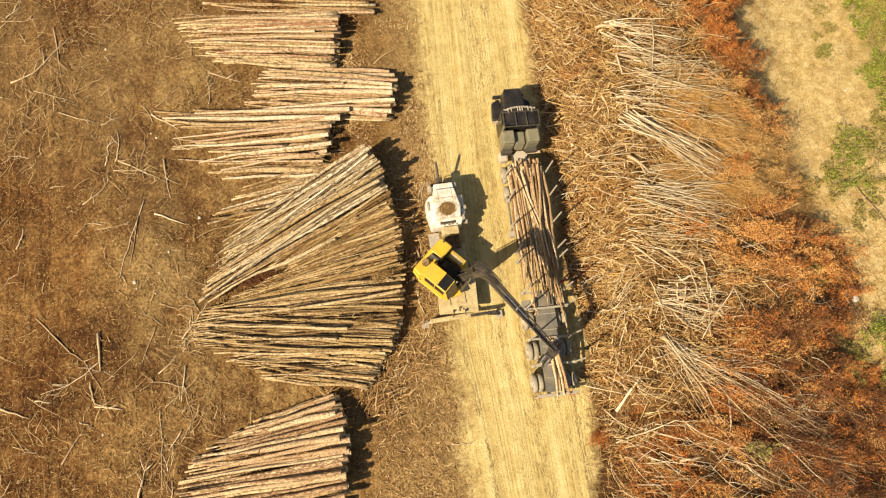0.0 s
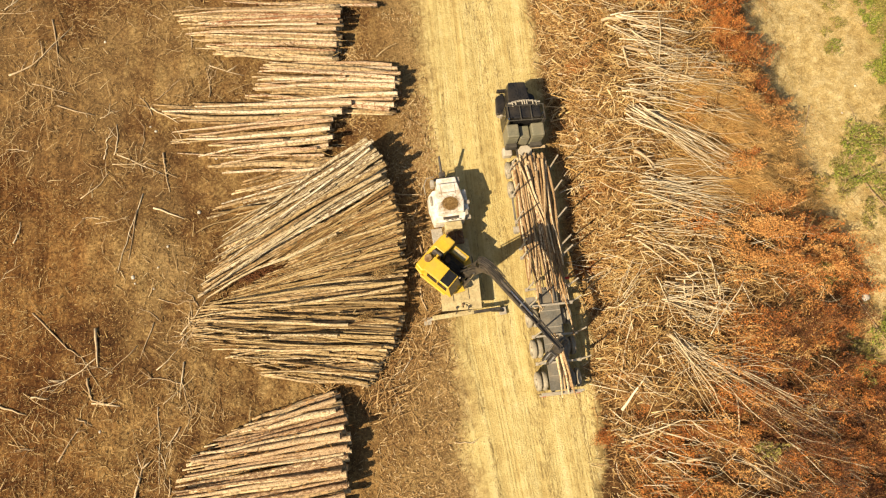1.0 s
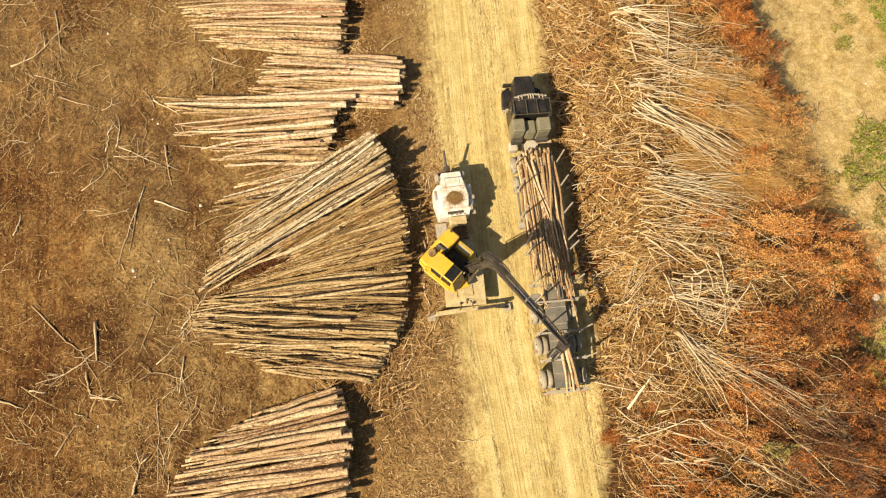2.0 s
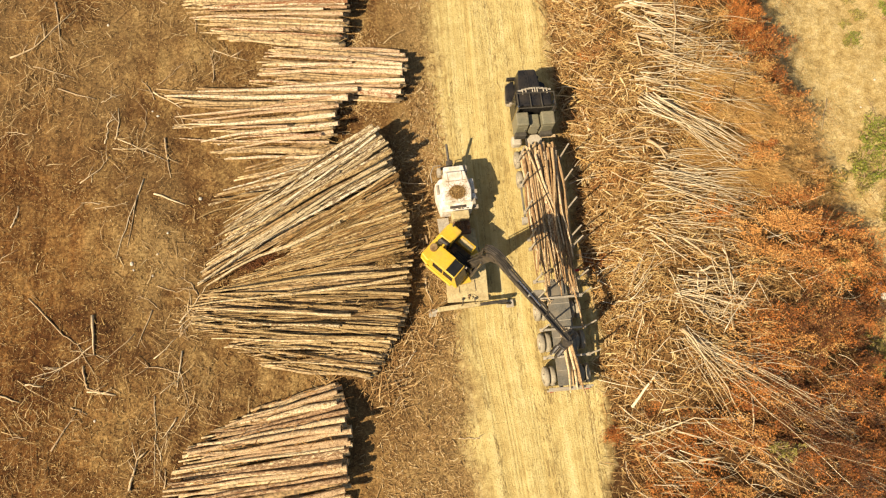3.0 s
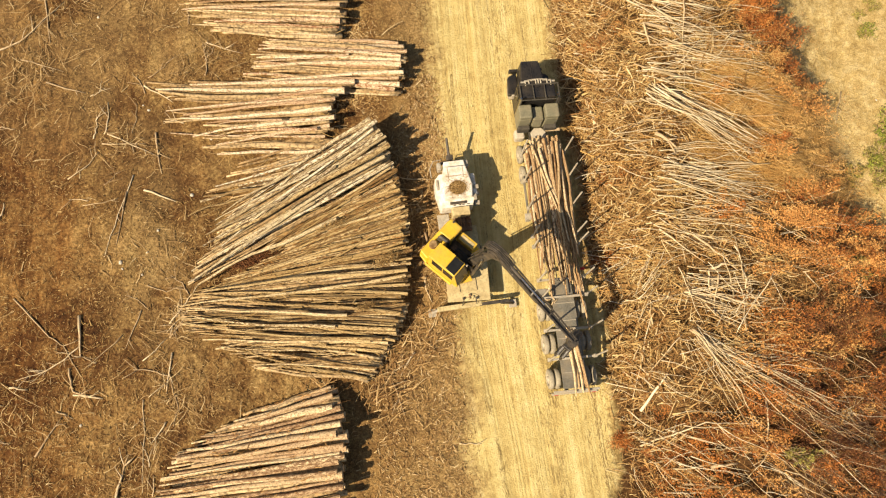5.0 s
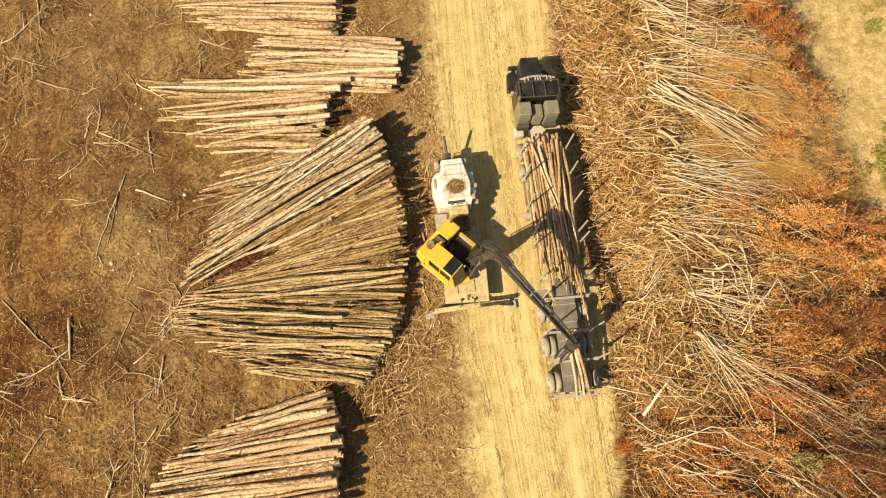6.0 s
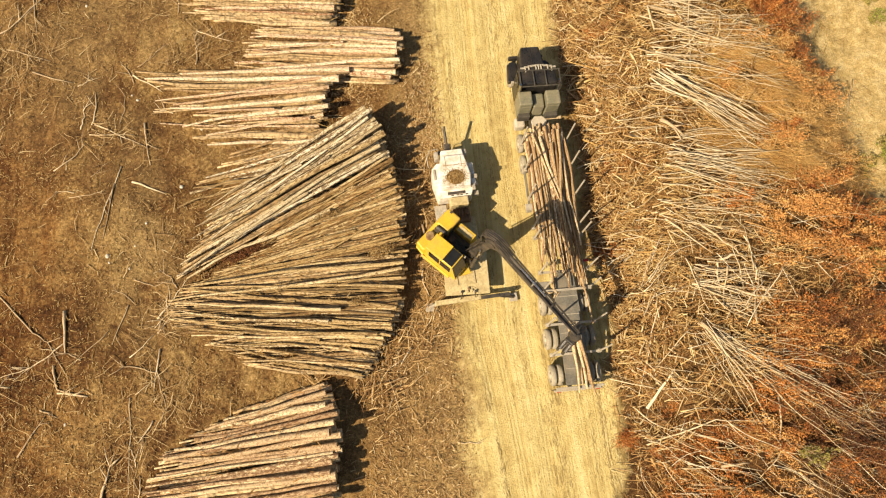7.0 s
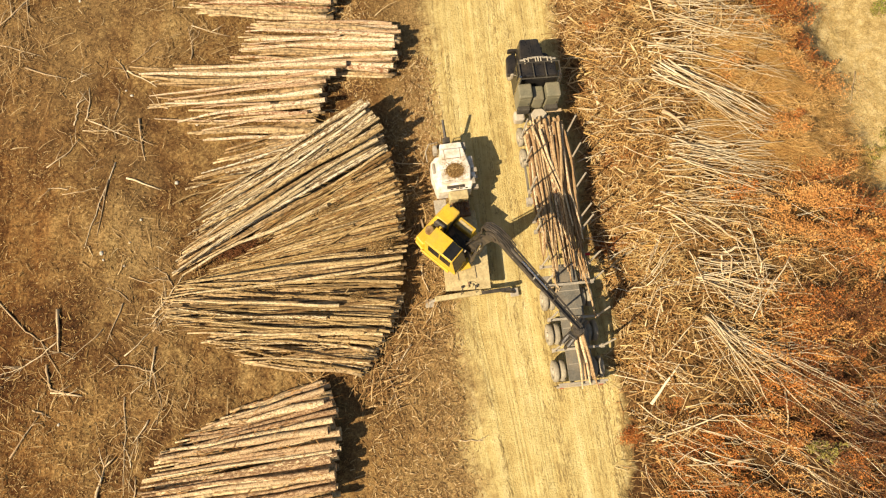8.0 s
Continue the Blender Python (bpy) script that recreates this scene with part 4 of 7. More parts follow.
def build_truck(t):
    for x in (-0.42, 0.42):
        part("frame_rail", bm_box(B(), (x, 15.0, 0.86), (0.12, 6.2, 0.26), 0.015), TYRE_DARK, t)
    hood = B()
    bm_prism(hood, [(-0.85, 16.2), (0.55, 16.2), (0.50, 17.0), (0.38, 17.85), (-0.68, 17.85), (-0.82, 17.0)], 1.0, 2.05, shrink=0.92, bevel=0.07)
    part("bonnet", hood, TRUCK_BLACK, t, "glossy black bonnet")
    part("bonnet_crease", bm_rod(B(), (-0.15, 16.35, 2.06), (-0.15, 17.7, 2.055), 0.018, seg=6), TRUCK_BLACK, t)
    grille = B()
    for k in range(9):
        bm_box(grille, (-0.15 - 0.4 + 0.1 * k, 17.88, 1.45), (0.03, 0.03, 0.8), 0.006)
    part("grille", grille, CHROME, t)
    part("front_bumper", bm_box(B(), (-0.15, 17.92, 0.72), (1.9, 0.16, 0.30), 0.05), TRUCK_BLACK, t)
    for s in (-1, 1):
        fe = B()
        bm_prism(fe, [(-0.15 + s * 0.62, 17.50), (-0.15 + s * 0.98, 17.46), (-0.15 + s * 1.16, 17.30), (-0.15 + s * (1.32 if s > 0 else 1.24), 16.25), (-0.15 + s * 0.62, 16.25)], 0.92, 1.18, bevel=0.07)
        part("fender", fe, TRUCK_BLACK, t)
        wheel(t, -0.15 + s * 1.07, 16.85, s, 0.50, dual=False)
        part("headlight", bm_box(B(), (-0.15 + s * 0.74, 17.50, 1.12), (0.22, 0.06, 0.16), 0.02), GLASS_DARK, t)
    cab = B()
    bm_box(cab, (-0.12, 15.70, 1.75), (2.05, 1.10, 2.05), 0.10, taper=(0.94, 0.94))
    part("cab", cab, TRUCK_BLACK, t, "black cab with dark glass")
    for x in (-0.62, 0.38):
        part("windscreen", bm_box(B(), (x, 16.235, 2.25), (0.86, 0.03, 0.62), 0.02, Euler((radians(3), 0, 0)).to_matrix().to_4x4()), GLASS_DARK, t)
    for s in (-1, 1):
        part("side_window", bm_box(B(), (-0.12 + s * 0.995, 15.75, 2.25), (0.03, 0.62, 0.55), 0.02), GLASS_DARK, t)
    visor = B()
    for k in range(9):
        a = (k - 4) / 4
        bm_box(visor, (-0.06 + a * 0.80, 16.24 - 0.13 * a * a, 2.78), (0.25, 0.09, 0.06), 0.012)
    part("sun_visor", visor, BARE_STEEL, t, "pale curved sun visor")
    for a in (-0.92, -0.66, -0.16, 0.02, 0.20, 0.66, 0.92):
        part("roof_lamp", bm_box(B(), (-0.06 + a * 0.74, 16.10 - 0.12 * a * a, 2.83), (0.06, 0.26, 0.06), 0.015), RIM, t, "pale roof lamp")
    rack = B()
    for x in (-1.08, -0.38, 0.24, 0.98):
        bm_box(rack, (x, 15.45, 2.86), (0.05, 0.95, 0.05), 0.008)
    for y in (15.0, 15.9):
        bm_box(rack, (-0.05, y, 2.90), (2.12, 0.05, 0.05), 0.008)
    for x in (-1.08, 0.98):
        bm_box(rack, (x, 15.0, 1.9), (0.06, 0.06, 2.0), 0.008)
    part("roof_rack", rack, TYRE_DARK, t, "dark tube frame over the cab roof")
    for x, w in ((-0.84, 0.70), (-0.13, 0.58), (0.60, 0.74)):
        top = 2.42 if abs(x) > 0.5 else 2.10
        cb = B()
        bm_box(cb, (x, 14.62, (1.05 + top) / 2), (w, 0.78, top - 1.05), 0.07)
        c = part("tool_cabinet", cb, TRUCK_GREY, t, "olive-grey steel cabinet")
        part("cabinet_door", bm_box(B(), (x, 14.22, 1.72), (w * 0.84, 0.03, 0.9), 0.015), TRUCK_GREY, c)
        if abs(x) > 0.5:
            # dark box added to stand for shade low on the rear face
            part("rear_step", bm_box(B(), (x, 14.10, 1.28), (w * 0.92, 0.24, 0.50), 0.05), TYRE_DARK, t, "dark box added for the shade on the cabinet's rear face")
        part("latch", bm_box(B(), (x + w * 0.3, 14.20, 1.72), (0.04, 0.04, 0.14), 0.008), CHROME, c)
    for s in (-1, 1):
        mi = B()
        bm_rod(mi, (-0.12 + s * 1.0, 15.65, 2.15), (-0.12 + s * 1.18, 15.68, 2.15), 0.018, seg=6)
        bm_box(mi, (-0.12 + s * 1.22, 15.68, 2.05), (0.16, 0.10, 0.40), 0.03)
        part("mirror", mi, BARE_STEEL, t, "side mirror on an arm")
        part("exhaust_stack", bm_rod(B(), (-0.12 + s * 1.02, 15.02, 1.0), (-0.12 + s * 1.02, 15.02, 3.1), 0.06, seg=10), CHROME if s < 0 else BLACK_STEEL, t)
        for y in (11.75, 12.95):
            wheel(t, s * 1.18, y, s, 0.50)
    part("fuel_tank", bm_box(B(), (-1.02, 13.95, 0.78), (0.55, 0.55, 0.55), 0.10), RIM, t, "pale fuel tank")
    part("fifth_wheel", bm_prism(B(), [(-0.38, 13.35), (0.30, 13.35), (0.38, 13.9), (0.16, 14.15), (-0.24, 14.15), (-0.45, 13.9)], 1.1, 1.22, bevel=0.02), RIM, t, "pale greasy coupling plate")
    ax = B()
    for y in (11.75, 12.95, 16.95):
        bm_rod(ax, (-1.0, y, 0.5), (1.0, y, 0.5), 0.08)
    part("axle", ax, TYRE_DARK, t)
    part("catwalk_plank", bm_box(B(), (0.72, 14.02, 1.16), (0.95, 0.16, 0.05), 0.01), BRANCH, t, "weathered plank")


build_truck(truck)


# ---- loaded logs ----
def load_logs():
    rng = random.Random(21)
    meshes = log_meshes("log", BARK_LOAD, 8, 21, 1.2)
    lab = "orange-brown log lying in the trailer's stakes"
    rows = []
    for k, (cnt, z) in enumerate(((15, 1.46), (16, 1.60), (15, 1.74), (12, 1.87))):
        for i in range(cnt):
            x = -1.02 + 2.04 * (i + 0.5) / cnt + rng.uniform(-0.05, 0.05)
            y1 = 13.25 + rng.uniform(-0.5, 0.25) - 0.45 * (1 if x < -0.6 else 0)
            y0 = 5.6 + rng.uniform(-0.9, 1.3) + (0.5 if x < 0.1 and k else 0.0)
            rows.append((x, y1, x + rng.uniform(-0.4, 0.4), y0, z + rng.uniform(-0.03, 0.05), 0.075 * rng.uniform(0.7, 1.35)))
    rows.append((0.25, 12.2, 1.02, 2.9, 2.05, 0.10))
    rows.append((-0.95, 9.2, -0.62, 4.7, 1.56, 0.10))
    rows.append((-0.35, 12.6, 0.55, 7.4, 2.04, 0.08))
    rows.append((-0.75, 13.1, 0.35, 7.9, 2.02, 0.07))
    rows.append((0.65, 12.9, 0.30, 6.2, 2.04, 0.08))
    for x1, y1, x0, y0, z, r in rows:
        ob = new("log", meshes[rng.randrange(8)])
        zt = z if y0 > 5 else 1.5
        ob.matrix_basis = TRUCK @ log_matrix((max(-1.02, min(1.02, x1)), y1, z), (max(-1.0, min(1.04, x0)), y0, zt), r)
        tagged(ob, lab, "log", "logs on the trailer")


load_logs()


def bark_scraps():
    rng = random.Random(8)
    for k in range(9):
        x, y = rng.uniform(-0.75, -0.45), rng.uniform(4.3, 5.5)
        a = rng.uniform(0, 3.1)
        bm = bm_tube(B(), [(0, 0, 0), (0.14, 0.03, 0.02), (0.28, 0.0, 0)], [0.03, 0.05, 0.025], 6)
        ob = new("bark_scrap", mesh_of("bark_scrap", bm, BRANCH))
        ob.matrix_basis = TRUCK @ pose(x, y, 1.30 + 0.02 * k, 0, 0, math.degrees(a))
        tagged(ob, "torn orange scrap of bark on the trailer deck", "bark", "bark scraps on the trailer")


bark_scraps()


# ---- carrier of the loader ----
carrier = tagged(new("loader_carrier"), "white-fronted dusty carrier trailer under the log loader, stabilisers down", "carrier")
carrier.matrix_basis = pose(4.42, 6.1, 0, 0, 0, 4.0)


def build_carrier(c):
    for x in (-0.45, 0.45):
        part("frame_rail", bm_box(B(), (x, 3.95, 0.62), (0.16, 6.7, 0.30), 0.02), RUST, c)
    deck = bm_box(B(), (0.04, 1.62, 0.90), (2.20, 2.3, 0.10), 0.02, Euler((0, 0, radians(-4))).to_matrix().to_4x4())
    part("deck", deck, CREAM, c, "dust-covered cream steel deck")
    for x in (-0.42, 0.46):
        part("deck_slot", bm_box(B(), (x, 1.30, 0.955), (0.04, 0.62, 0.012), 0.002), BLACK_STEEL, c)
    part("valve_plate", bm_prism(B(), [(-0.50, 0.50), (0.46, 0.47), (0.52, 0.62), (0.30, 0.80), (-0.05, 0.88), (-0.42, 0.78)], 0.95, 0.975, bevel=0.006), CREAM, c, "dusty cream plate with oil stains")
    mid = bm_box(B(), (0.0, 3.6, 0.86), (1.9, 1.7, 0.16), 0.02)
    part("front_deck", mid, CREAM, c)
    # stabiliser beam with feet
    beam = B()
    bm_box(beam, (-0.55, 0.30, 0.66), (2.3, 0.24, 0.20), 0.02, Euler((0, radians(2), radians(1))).to_matrix().to_4x4())
    part("outer_beam", bm_box(B(), (1.25, 0.28, 0.64), (1.6, 0.17, 0.15), 0.02), BLACK_STEEL, c, "greasy dark sliding beam")
    part("stabiliser_beam", beam, CREAM, c, "dented stabiliser beam")
    for s, y in ((-1, 0.28), (1, 0.22)):
        leg = B()
        bm_rod(leg, (s * 1.60, y, 0.68), (2.30 if s > 0 else -1.95, y - 0.03, 0.14), 0.075, 0.065, seg=10)
        lg = part("stabiliser_leg", leg, BLACK_STEEL if s > 0 else BARE_STEEL, c)
        part("foot_pad", bm_box(B(), (2.30 if s > 0 else -1.95, y - 0.03, 0.07), (0.42, 0.42, 0.07), 0.02), BARE_STEEL, lg, "flat steel foot pad")
    for k, (x, y) in enumerate(((-0.32, 0.62), (-0.06, 0.58), (0.16, 0.62), (0.36, 0.56), (0.02, 0.74))):
        part("valve", bm_box(B(), (x, y, 1.02), (0.13, 0.11, 0.11), 0.025, Euler((0, 0, 0.4 * k)).to_matrix().to_4x4()), (BLACK_STEEL, CREAM, CREAM, BLACK_STEEL, RUST)[k], c)
    for k in range(0, 4, 3):
        part("hose", bm_tube(B(), [(-0.30 + 0.2 * k, 0.62, 1.02), (-0.36 + 0.22 * k, 0.45, 0.98), (-0.40 + 0.24 * k, 0.33, 0.86), (-0.44 + 0.26 * k, 0.30, 0.78)], [0.018] * 4, 6), BLACK_STEEL, c)
    for s in (-1, 1):
        for y in (1.9, 3.1):
            wheel(c, s * 1.04, y, s, 0.44, mat=TYRE_DARK)
    # machinery between
    eng = B()
    bm_box(eng, (0.25, 4.55, 0.98), (0.9, 0.8, 0.45), 0.04)
    for k in range(6):
        bm_rod(eng, (-0.1 + 0.14 * k, 4.3, 1.2), (-0.15 + 0.16 * k, 4.85, 1.32), 0.035, seg=7)
    bm_rod(eng, (0.55, 4.5, 1.0), (0.55, 4.5, 1.55), 0.09, seg=10)
    part("machinery", eng, RUST, c, "rusty pumps and hoses")
    part("fender_plate", bm_box(B(), (-0.72, 4.7, 0.98), (0.62, 1.0, 0.06), 0.02), BARE_STEEL, c)
    # white body
    before = set(c.children)
    body = bm_prism(B(), [(-0.95, 5.05), (0.60, 5.05), (0.80, 5.6), (0.82, 6.2), (0.62, 7.0), (-0.82, 7.0), (-1.08, 6.7), (-1.10, 6.0), (-1.02, 5.5)], 0.75, 1.62, shrink=0.97, bevel=0.05)
    part("body", body, WHITE, c, "dirt-streaked white steel body")
    roof = bm_prism(B(), [(-0.80, 5.45), (0.62, 5.45), (0.70, 6.1), (0.50, 7.25), (-0.56, 7.25), (-0.84, 6.4)], 1.60, 1.96, shrink=0.93, bevel=0.05)
    part("hood", roof, WHITE, c, "white tapering hood")
    nose = bm_prism(B(), [(-0.62, 7.0), (0.55, 7.0), (0.48, 7.62), (-0.55, 7.62)], 0.9, 1.72, shrink=0.95, bevel=0.05)
    part("nose", nose, WHITE, c)
    for x, y, w, h in ((-0.98, 6.35, 0.10, 0.55), (0.72, 5.5, 0.16, 0.35)):
        part("side_step", bm_box(B(), (x, y, 1.66), (w, h, 0.08), 0.02), BARE_STEEL, c)
    k = 5200
    rad = np.where(RNG.random(k) < 0.6, 0.40 * np.sqrt(RNG.random(k)), np.abs(RNG.normal(0, 0.30, k)))
    ang = RNG.uniform(0, 2 * np.pi, k)
    heap = leaves("leaf_heap", np.stack([-0.06 + rad * np.cos(ang), 6.0 + 0.95 * rad * np.sin(ang), 1.968 + RNG.uniform(0, 0.07, k) * np.exp(-(rad / 0.3) ** 2)], 1), RNG.uniform(0.015, 0.040, k), STRAW, "", "")
    for key in ("category", "kind", "label"):
        if key in heap:
            del heap[key]
    heap.parent = c
    tagged(heap, "round heap of brown leaf dirt on the white top")
    part("vent_slot", bm_box(B(), (-0.10, 5.28, 1.632), (0.80, 0.15, 0.03), 0.01), BLACK_STEEL, c, "dark vent slot")
    part("rear_box", bm_box(B(), (-0.05, 4.80, 1.45), (0.85, 0.45, 0.62), 0.04), CREAM, c, "cream box behind the body")
    part("seam", bm_box(B(), (-0.05, 6.66, 1.962), (1.0, 0.03, 0.012), 0.003), DEBRIS, c)
    for x in (-0.42, 0.30):
        part("hood_seam", bm_box(B(), (x, 6.85, 1.962), (0.02, 0.62, 0.012), 0.003), DEBRIS, c)
    for k, x in enumerate((-0.30, -0.05, 0.12, 0.36)):
        part("grille_slot", bm_box(B(), (x, 5.16, 1.628), (0.12, 0.05, 0.02), 0.006), BLACK_STEEL, c)
    part("side_tank", bm_box(B(), (0.76, 6.2, 1.35), (0.22, 1.25, 0.6), 0.06), WHITE, c)
    for y, z in ((5.3, 1.3), (5.75, 1.5), (6.05, 1.7)):
        part("side_bracket", bm_box(B(), (0.84, y, z - 0.15), (0.26, 0.22, 0.3), 0.03), BARE_STEEL, c, "dusty grey bracket")
    part("handrail", bm_tube(B(), [(-1.15, 7.0, 1.1), (-1.2, 7.35, 1.5), (-1.0, 7.75, 1.55), (-0.6, 7.85, 1.4)], [0.022] * 4, 6), BARE_STEEL, c)
    bar = B()
    bm_box(bar, (-0.1, 7.80, 1.0), (1.0, 0.16, 0.20), 0.03)
    bm_rod(bar, (-0.15, 7.85, 1.1), (-0.20, 8.9, 1.75), 0.075, 0.055, seg=10)
    bm_box(bar, (-0.14, 7.98, 1.2), (0.34, 0.30, 0.26), 0.05)
    part("tow_bar", bar, BLACK_STEEL, c, "black raised tow bar")
    for s in (-1, 1):
        part("front_guard", bm_box(B(), (-0.08 + s * 0.66, 7.45, 1.30), (0.20, 0.42, 0.5), 0.06), BARE_STEEL, c)
        part("body_strut", bm_box(B(), (-0.15 + s * 0.6, 6.3, 0.40), (0.14, 0.14, 0.8), 0.02), RUST, c)

    for ob in set(c.children) - before:
        ob.location = (0.24, 0.27, 0)
        ob.scale = (1.1, 1, 1)


build_carrier(carrier)


# ---- log loader ----
PIVOT = Vector((4.32, 8.44, 0))
HEAD = math.degrees(math.atan2(-0.70, 0.715)) - 90
loader = tagged(new("log_loader"), "yellow knuckleboom log loader with a black boom reaching over the trailer", "loader")
loader.matrix_basis = pose(PIVOT.x, PIVOT.y, 0, 0, 0, HEAD)


def build_loader(l):
    part("turntable", bm_rod(B(), (0, -0.2, 0.9), (0, -0.2, 1.45), 0.75, 0.70, seg=28), BLACK_STEEL, l)
    base = bm_prism(B(), [(-1.02, -2.05), (1.26, -2.10), (1.38, -1.6), (1.38, 0.10), (0.98, 0.52), (0.52, 0.82), (0.34, 0.42), (-0.58, 0.36), (-0.98, 0.0), (-1.08, -1.3)], 1.42, 1.60, bevel=0.04)
    part("platform", base, YELLOW, l, "yellow slewing platform")
    tail = bm_prism(B(), [(-1.0, -2.08), (1.24, -2.13), (1.34, -1.65), (1.2, -1.48), (-0.9, -1.40), (-1.06, -1.55)], 1.60, 2.12, shrink=0.96, bevel=0.06)
    part("counterweight", tail, YELLOW, l, "yellow tail weight")
    hood = bm_box(B(), (-0.56, -1.60, 2.02), (0.98, 0.78, 0.85), 0.09)
    part("engine_cover", hood, YELLOW, l, "yellow engine cover")
    part("cover_grille", bm_box(B(), (-0.56, -1.205, 2.05), (0.75, 0.03, 0.5), 0.01), BLACK_STEEL, l)
    part("walkway", bm_box(B(), (-0.02, -0.45, 1.64), (1.00, 1.55, 0.06), 0.01), GRIME, l, "dark grimy walkway")
    part("side_strip", bm_box(B(), (-0.76, -0.62, 1.85), (0.44, 0.96, 0.48), 0.04), YELLOW, l, "faded yellow step box")
    part("step_lid", bm_box(B(), (-0.73, -0.62, 2.10), (0.26, 0.78, 0.03), 0.01), CREAM, l, "dusty cream lid")
    ex = B()
    bm_rod(ex, (0.12, -1.72, 2.0), (0.12, -1.72, 2.42), 0.15, seg=14)
    bm_rod(ex, (0.06, -1.82, 2.46), (0.02, -1.30, 2.44), 0.10, seg=12)
    bm_rod(ex, (0.02, -1.30, 1.7), (0.02, -1.30, 2.50), 0.08, seg=12)
    part("muffler", ex, BLACK_STEEL, l, "sooty muffler and pipe")
    part("air_cleaner", bm_rod(B(), (0.58, -1.80, 2.1), (0.58, -1.80, 2.42), 0.2, seg=16), DEBRIS, l, "dusty round air cleaner")
    part("filler_cap", bm_rod(B(), (-0.95, -1.75, 2.4), (-0.95, -1.75, 2.5), 0.06, seg=10), BLACK_STEEL, l)
    cab = B()
    bm_prism_side(cab, 0.94, [(-1.45, 1.6), (0.44, 1.6), (0.44, 1.9), (0.14, 3.2), (-1.45, 3.2)], 0.86)
    bmesh.ops.bevel(cab, geom=list(cab.edges), offset=0.05, segments=2, affect='EDGES', profile=0.5)
    cabin = part("cab", cab, YELLOW, l, "yellow operator cab with dark windows")
    part("roof", bm_box(B(), (0.94, -0.96, 3.22), (0.88, 1.00, 0.06), 0.02), YELLOW, cabin, "flat yellow cab roof")
    part("roof_window", bm_box(B(), (0.94, -0.18, 3.205), (0.76, 0.54, 0.04), 0.012), GLASS_DARK, cabin, "dark roof window")
    part("front_window", bm_box(B(), (0.94, 0.297, 2.56), (0.80, 0.03, 1.22), 0.012, Euler((radians(13.0), 0, 0)).to_matrix().to_4x4()), GLASS_DARK, cabin)
    for s in (-1, 1):
        part("side_window", bm_box(B(), (0.94 + s * 0.43, -0.58, 2.65), (0.03, 1.30, 0.70), 0.02), GLASS_DARK, cabin)
        part("window_bar", bm_box(B(), (0.94 + s * 0.445, -0.55, 2.65), (0.04, 0.05, 0.8), 0.01), YELLOW, cabin)
    part("skirt", bm_box(B(), (1.41, -0.75, 1.52), (0.08, 1.7, 0.26), 0.02), YELLOW, l)
    part("lamp", bm_box(B(), (0.48, 0.22, 2.95), (0.10, 0.10, 0.10), 0.02), RIM, cabin)
    tank = bm_box(B(), (-0.30, 0.50, 2.35), (0.22, 0.30, 0.16), 0.04)
    part("valve_block", tank, RIM, l, "pale valve block at the boom foot")
    for x, y, z, w, d2, h in ((0.30, -0.15, 1.78, 0.22, 0.30, 0.22), (-0.12, -0.95, 1.78, 0.34, 0.26, 0.24), (0.22, -0.75, 1.74, 0.18, 0.40, 0.16), (-0.30, 0.12, 1.80, 0.20, 0.26, 0.30)):
        part("valve_box", bm_box(B(), (x, y, z), (w, d2, h), 0.03), RUST, l, "oily brown valve box")
    for k in range(4):
        part("hose", bm_tube(B(), [(-0.22 + 0.12 * k, -0.9, 1.85), (-0.18 + 0.11 * k, -0.5, 1.98), (-0.12 + 0.09 * k, -0.1, 1.96), (-0.10 + 0.07 * k, 0.25, 2.15)], [0.028] * 4, 6), BLACK_STEEL, l)
    # boom: mast foot, main boom, stick, in local x, forward y, z
    inv = pose(PIVOT.x, PIVOT.y, 0, 0, 0, HEAD).inverted()
    foot, elbow, tip = Vector((0.0, 0.15, 1.9)), inv @ ELBOW, inv @ TIP
    tower = B()
    for x in (-0.24, 0.24):
        bm_prism_side(tower, x, [(-0.30, 1.5), (0.70, 1.5), (0.62, 1.9), (0.32, 2.3), (0.05, 2.3), (-0.2, 1.95)], 0.07)
    bm_rod(tower, (-0.34, 0.15, 1.95), (0.34, 0.15, 1.95), 0.09, seg=12)
    part("boom_tower", tower, BLACK_STEEL, l, "black boom mounting plates")
    main = B()
    beam_between(main, foot, elbow + (elbow - foot).normalized() * 0.15, 0.26, 0.42, 0.24, 0.36)
    mb = part("main_boom", main, BLACK_STEEL, l, "greasy black main boom")
    d = (elbow - foot).normalized()
    for s in (-1, 1):
        cyl, rod = B(), B()
        a = Vector((s * 0.34, 0.62, 1.75))
        b = foot + (elbow - foot) * 0.62 + Vector((s * 0.24, 0, 0))
        bm_rod(cyl, a, a + (b - a) * 0.6, 0.085, seg=12)
        bm_rod(rod, a + (b - a) * 0.58, b, 0.05, seg=10)
        cy = part("lift_cylinder", cyl, BLACK_STEEL, mb)
        part("cylinder_rod", rod, CHROME, cy, "bright cylinder rod")
    hub = bm_rod(B(), elbow + Vector((-0.26, 0, 0)), elbow + Vector((0.26, 0, 0)), 0.22, seg=18)
    for k in range(5):
        q = Vector((0.08 * (k - 2), 0, 0))
        pts = [foot + (elbow - foot) * 0.55 + q + Vector((0, -0.30, 0)), elbow + q + Vector((0, -0.50, -0.45)), elbow + q + Vector((0, -0.58, 0.05)), elbow + q + Vector((0, -0.36, 0.50)),
               elbow + q + Vector((0, 0.10, 0.62)), elbow + q + Vector((0, 0.60, 0.40)), elbow + q + Vector((0, 1.0, 0.06))]
        part("hose", bm_tube(B(), pts, [0.030] * 7, 6), BLACK_STEEL, l)
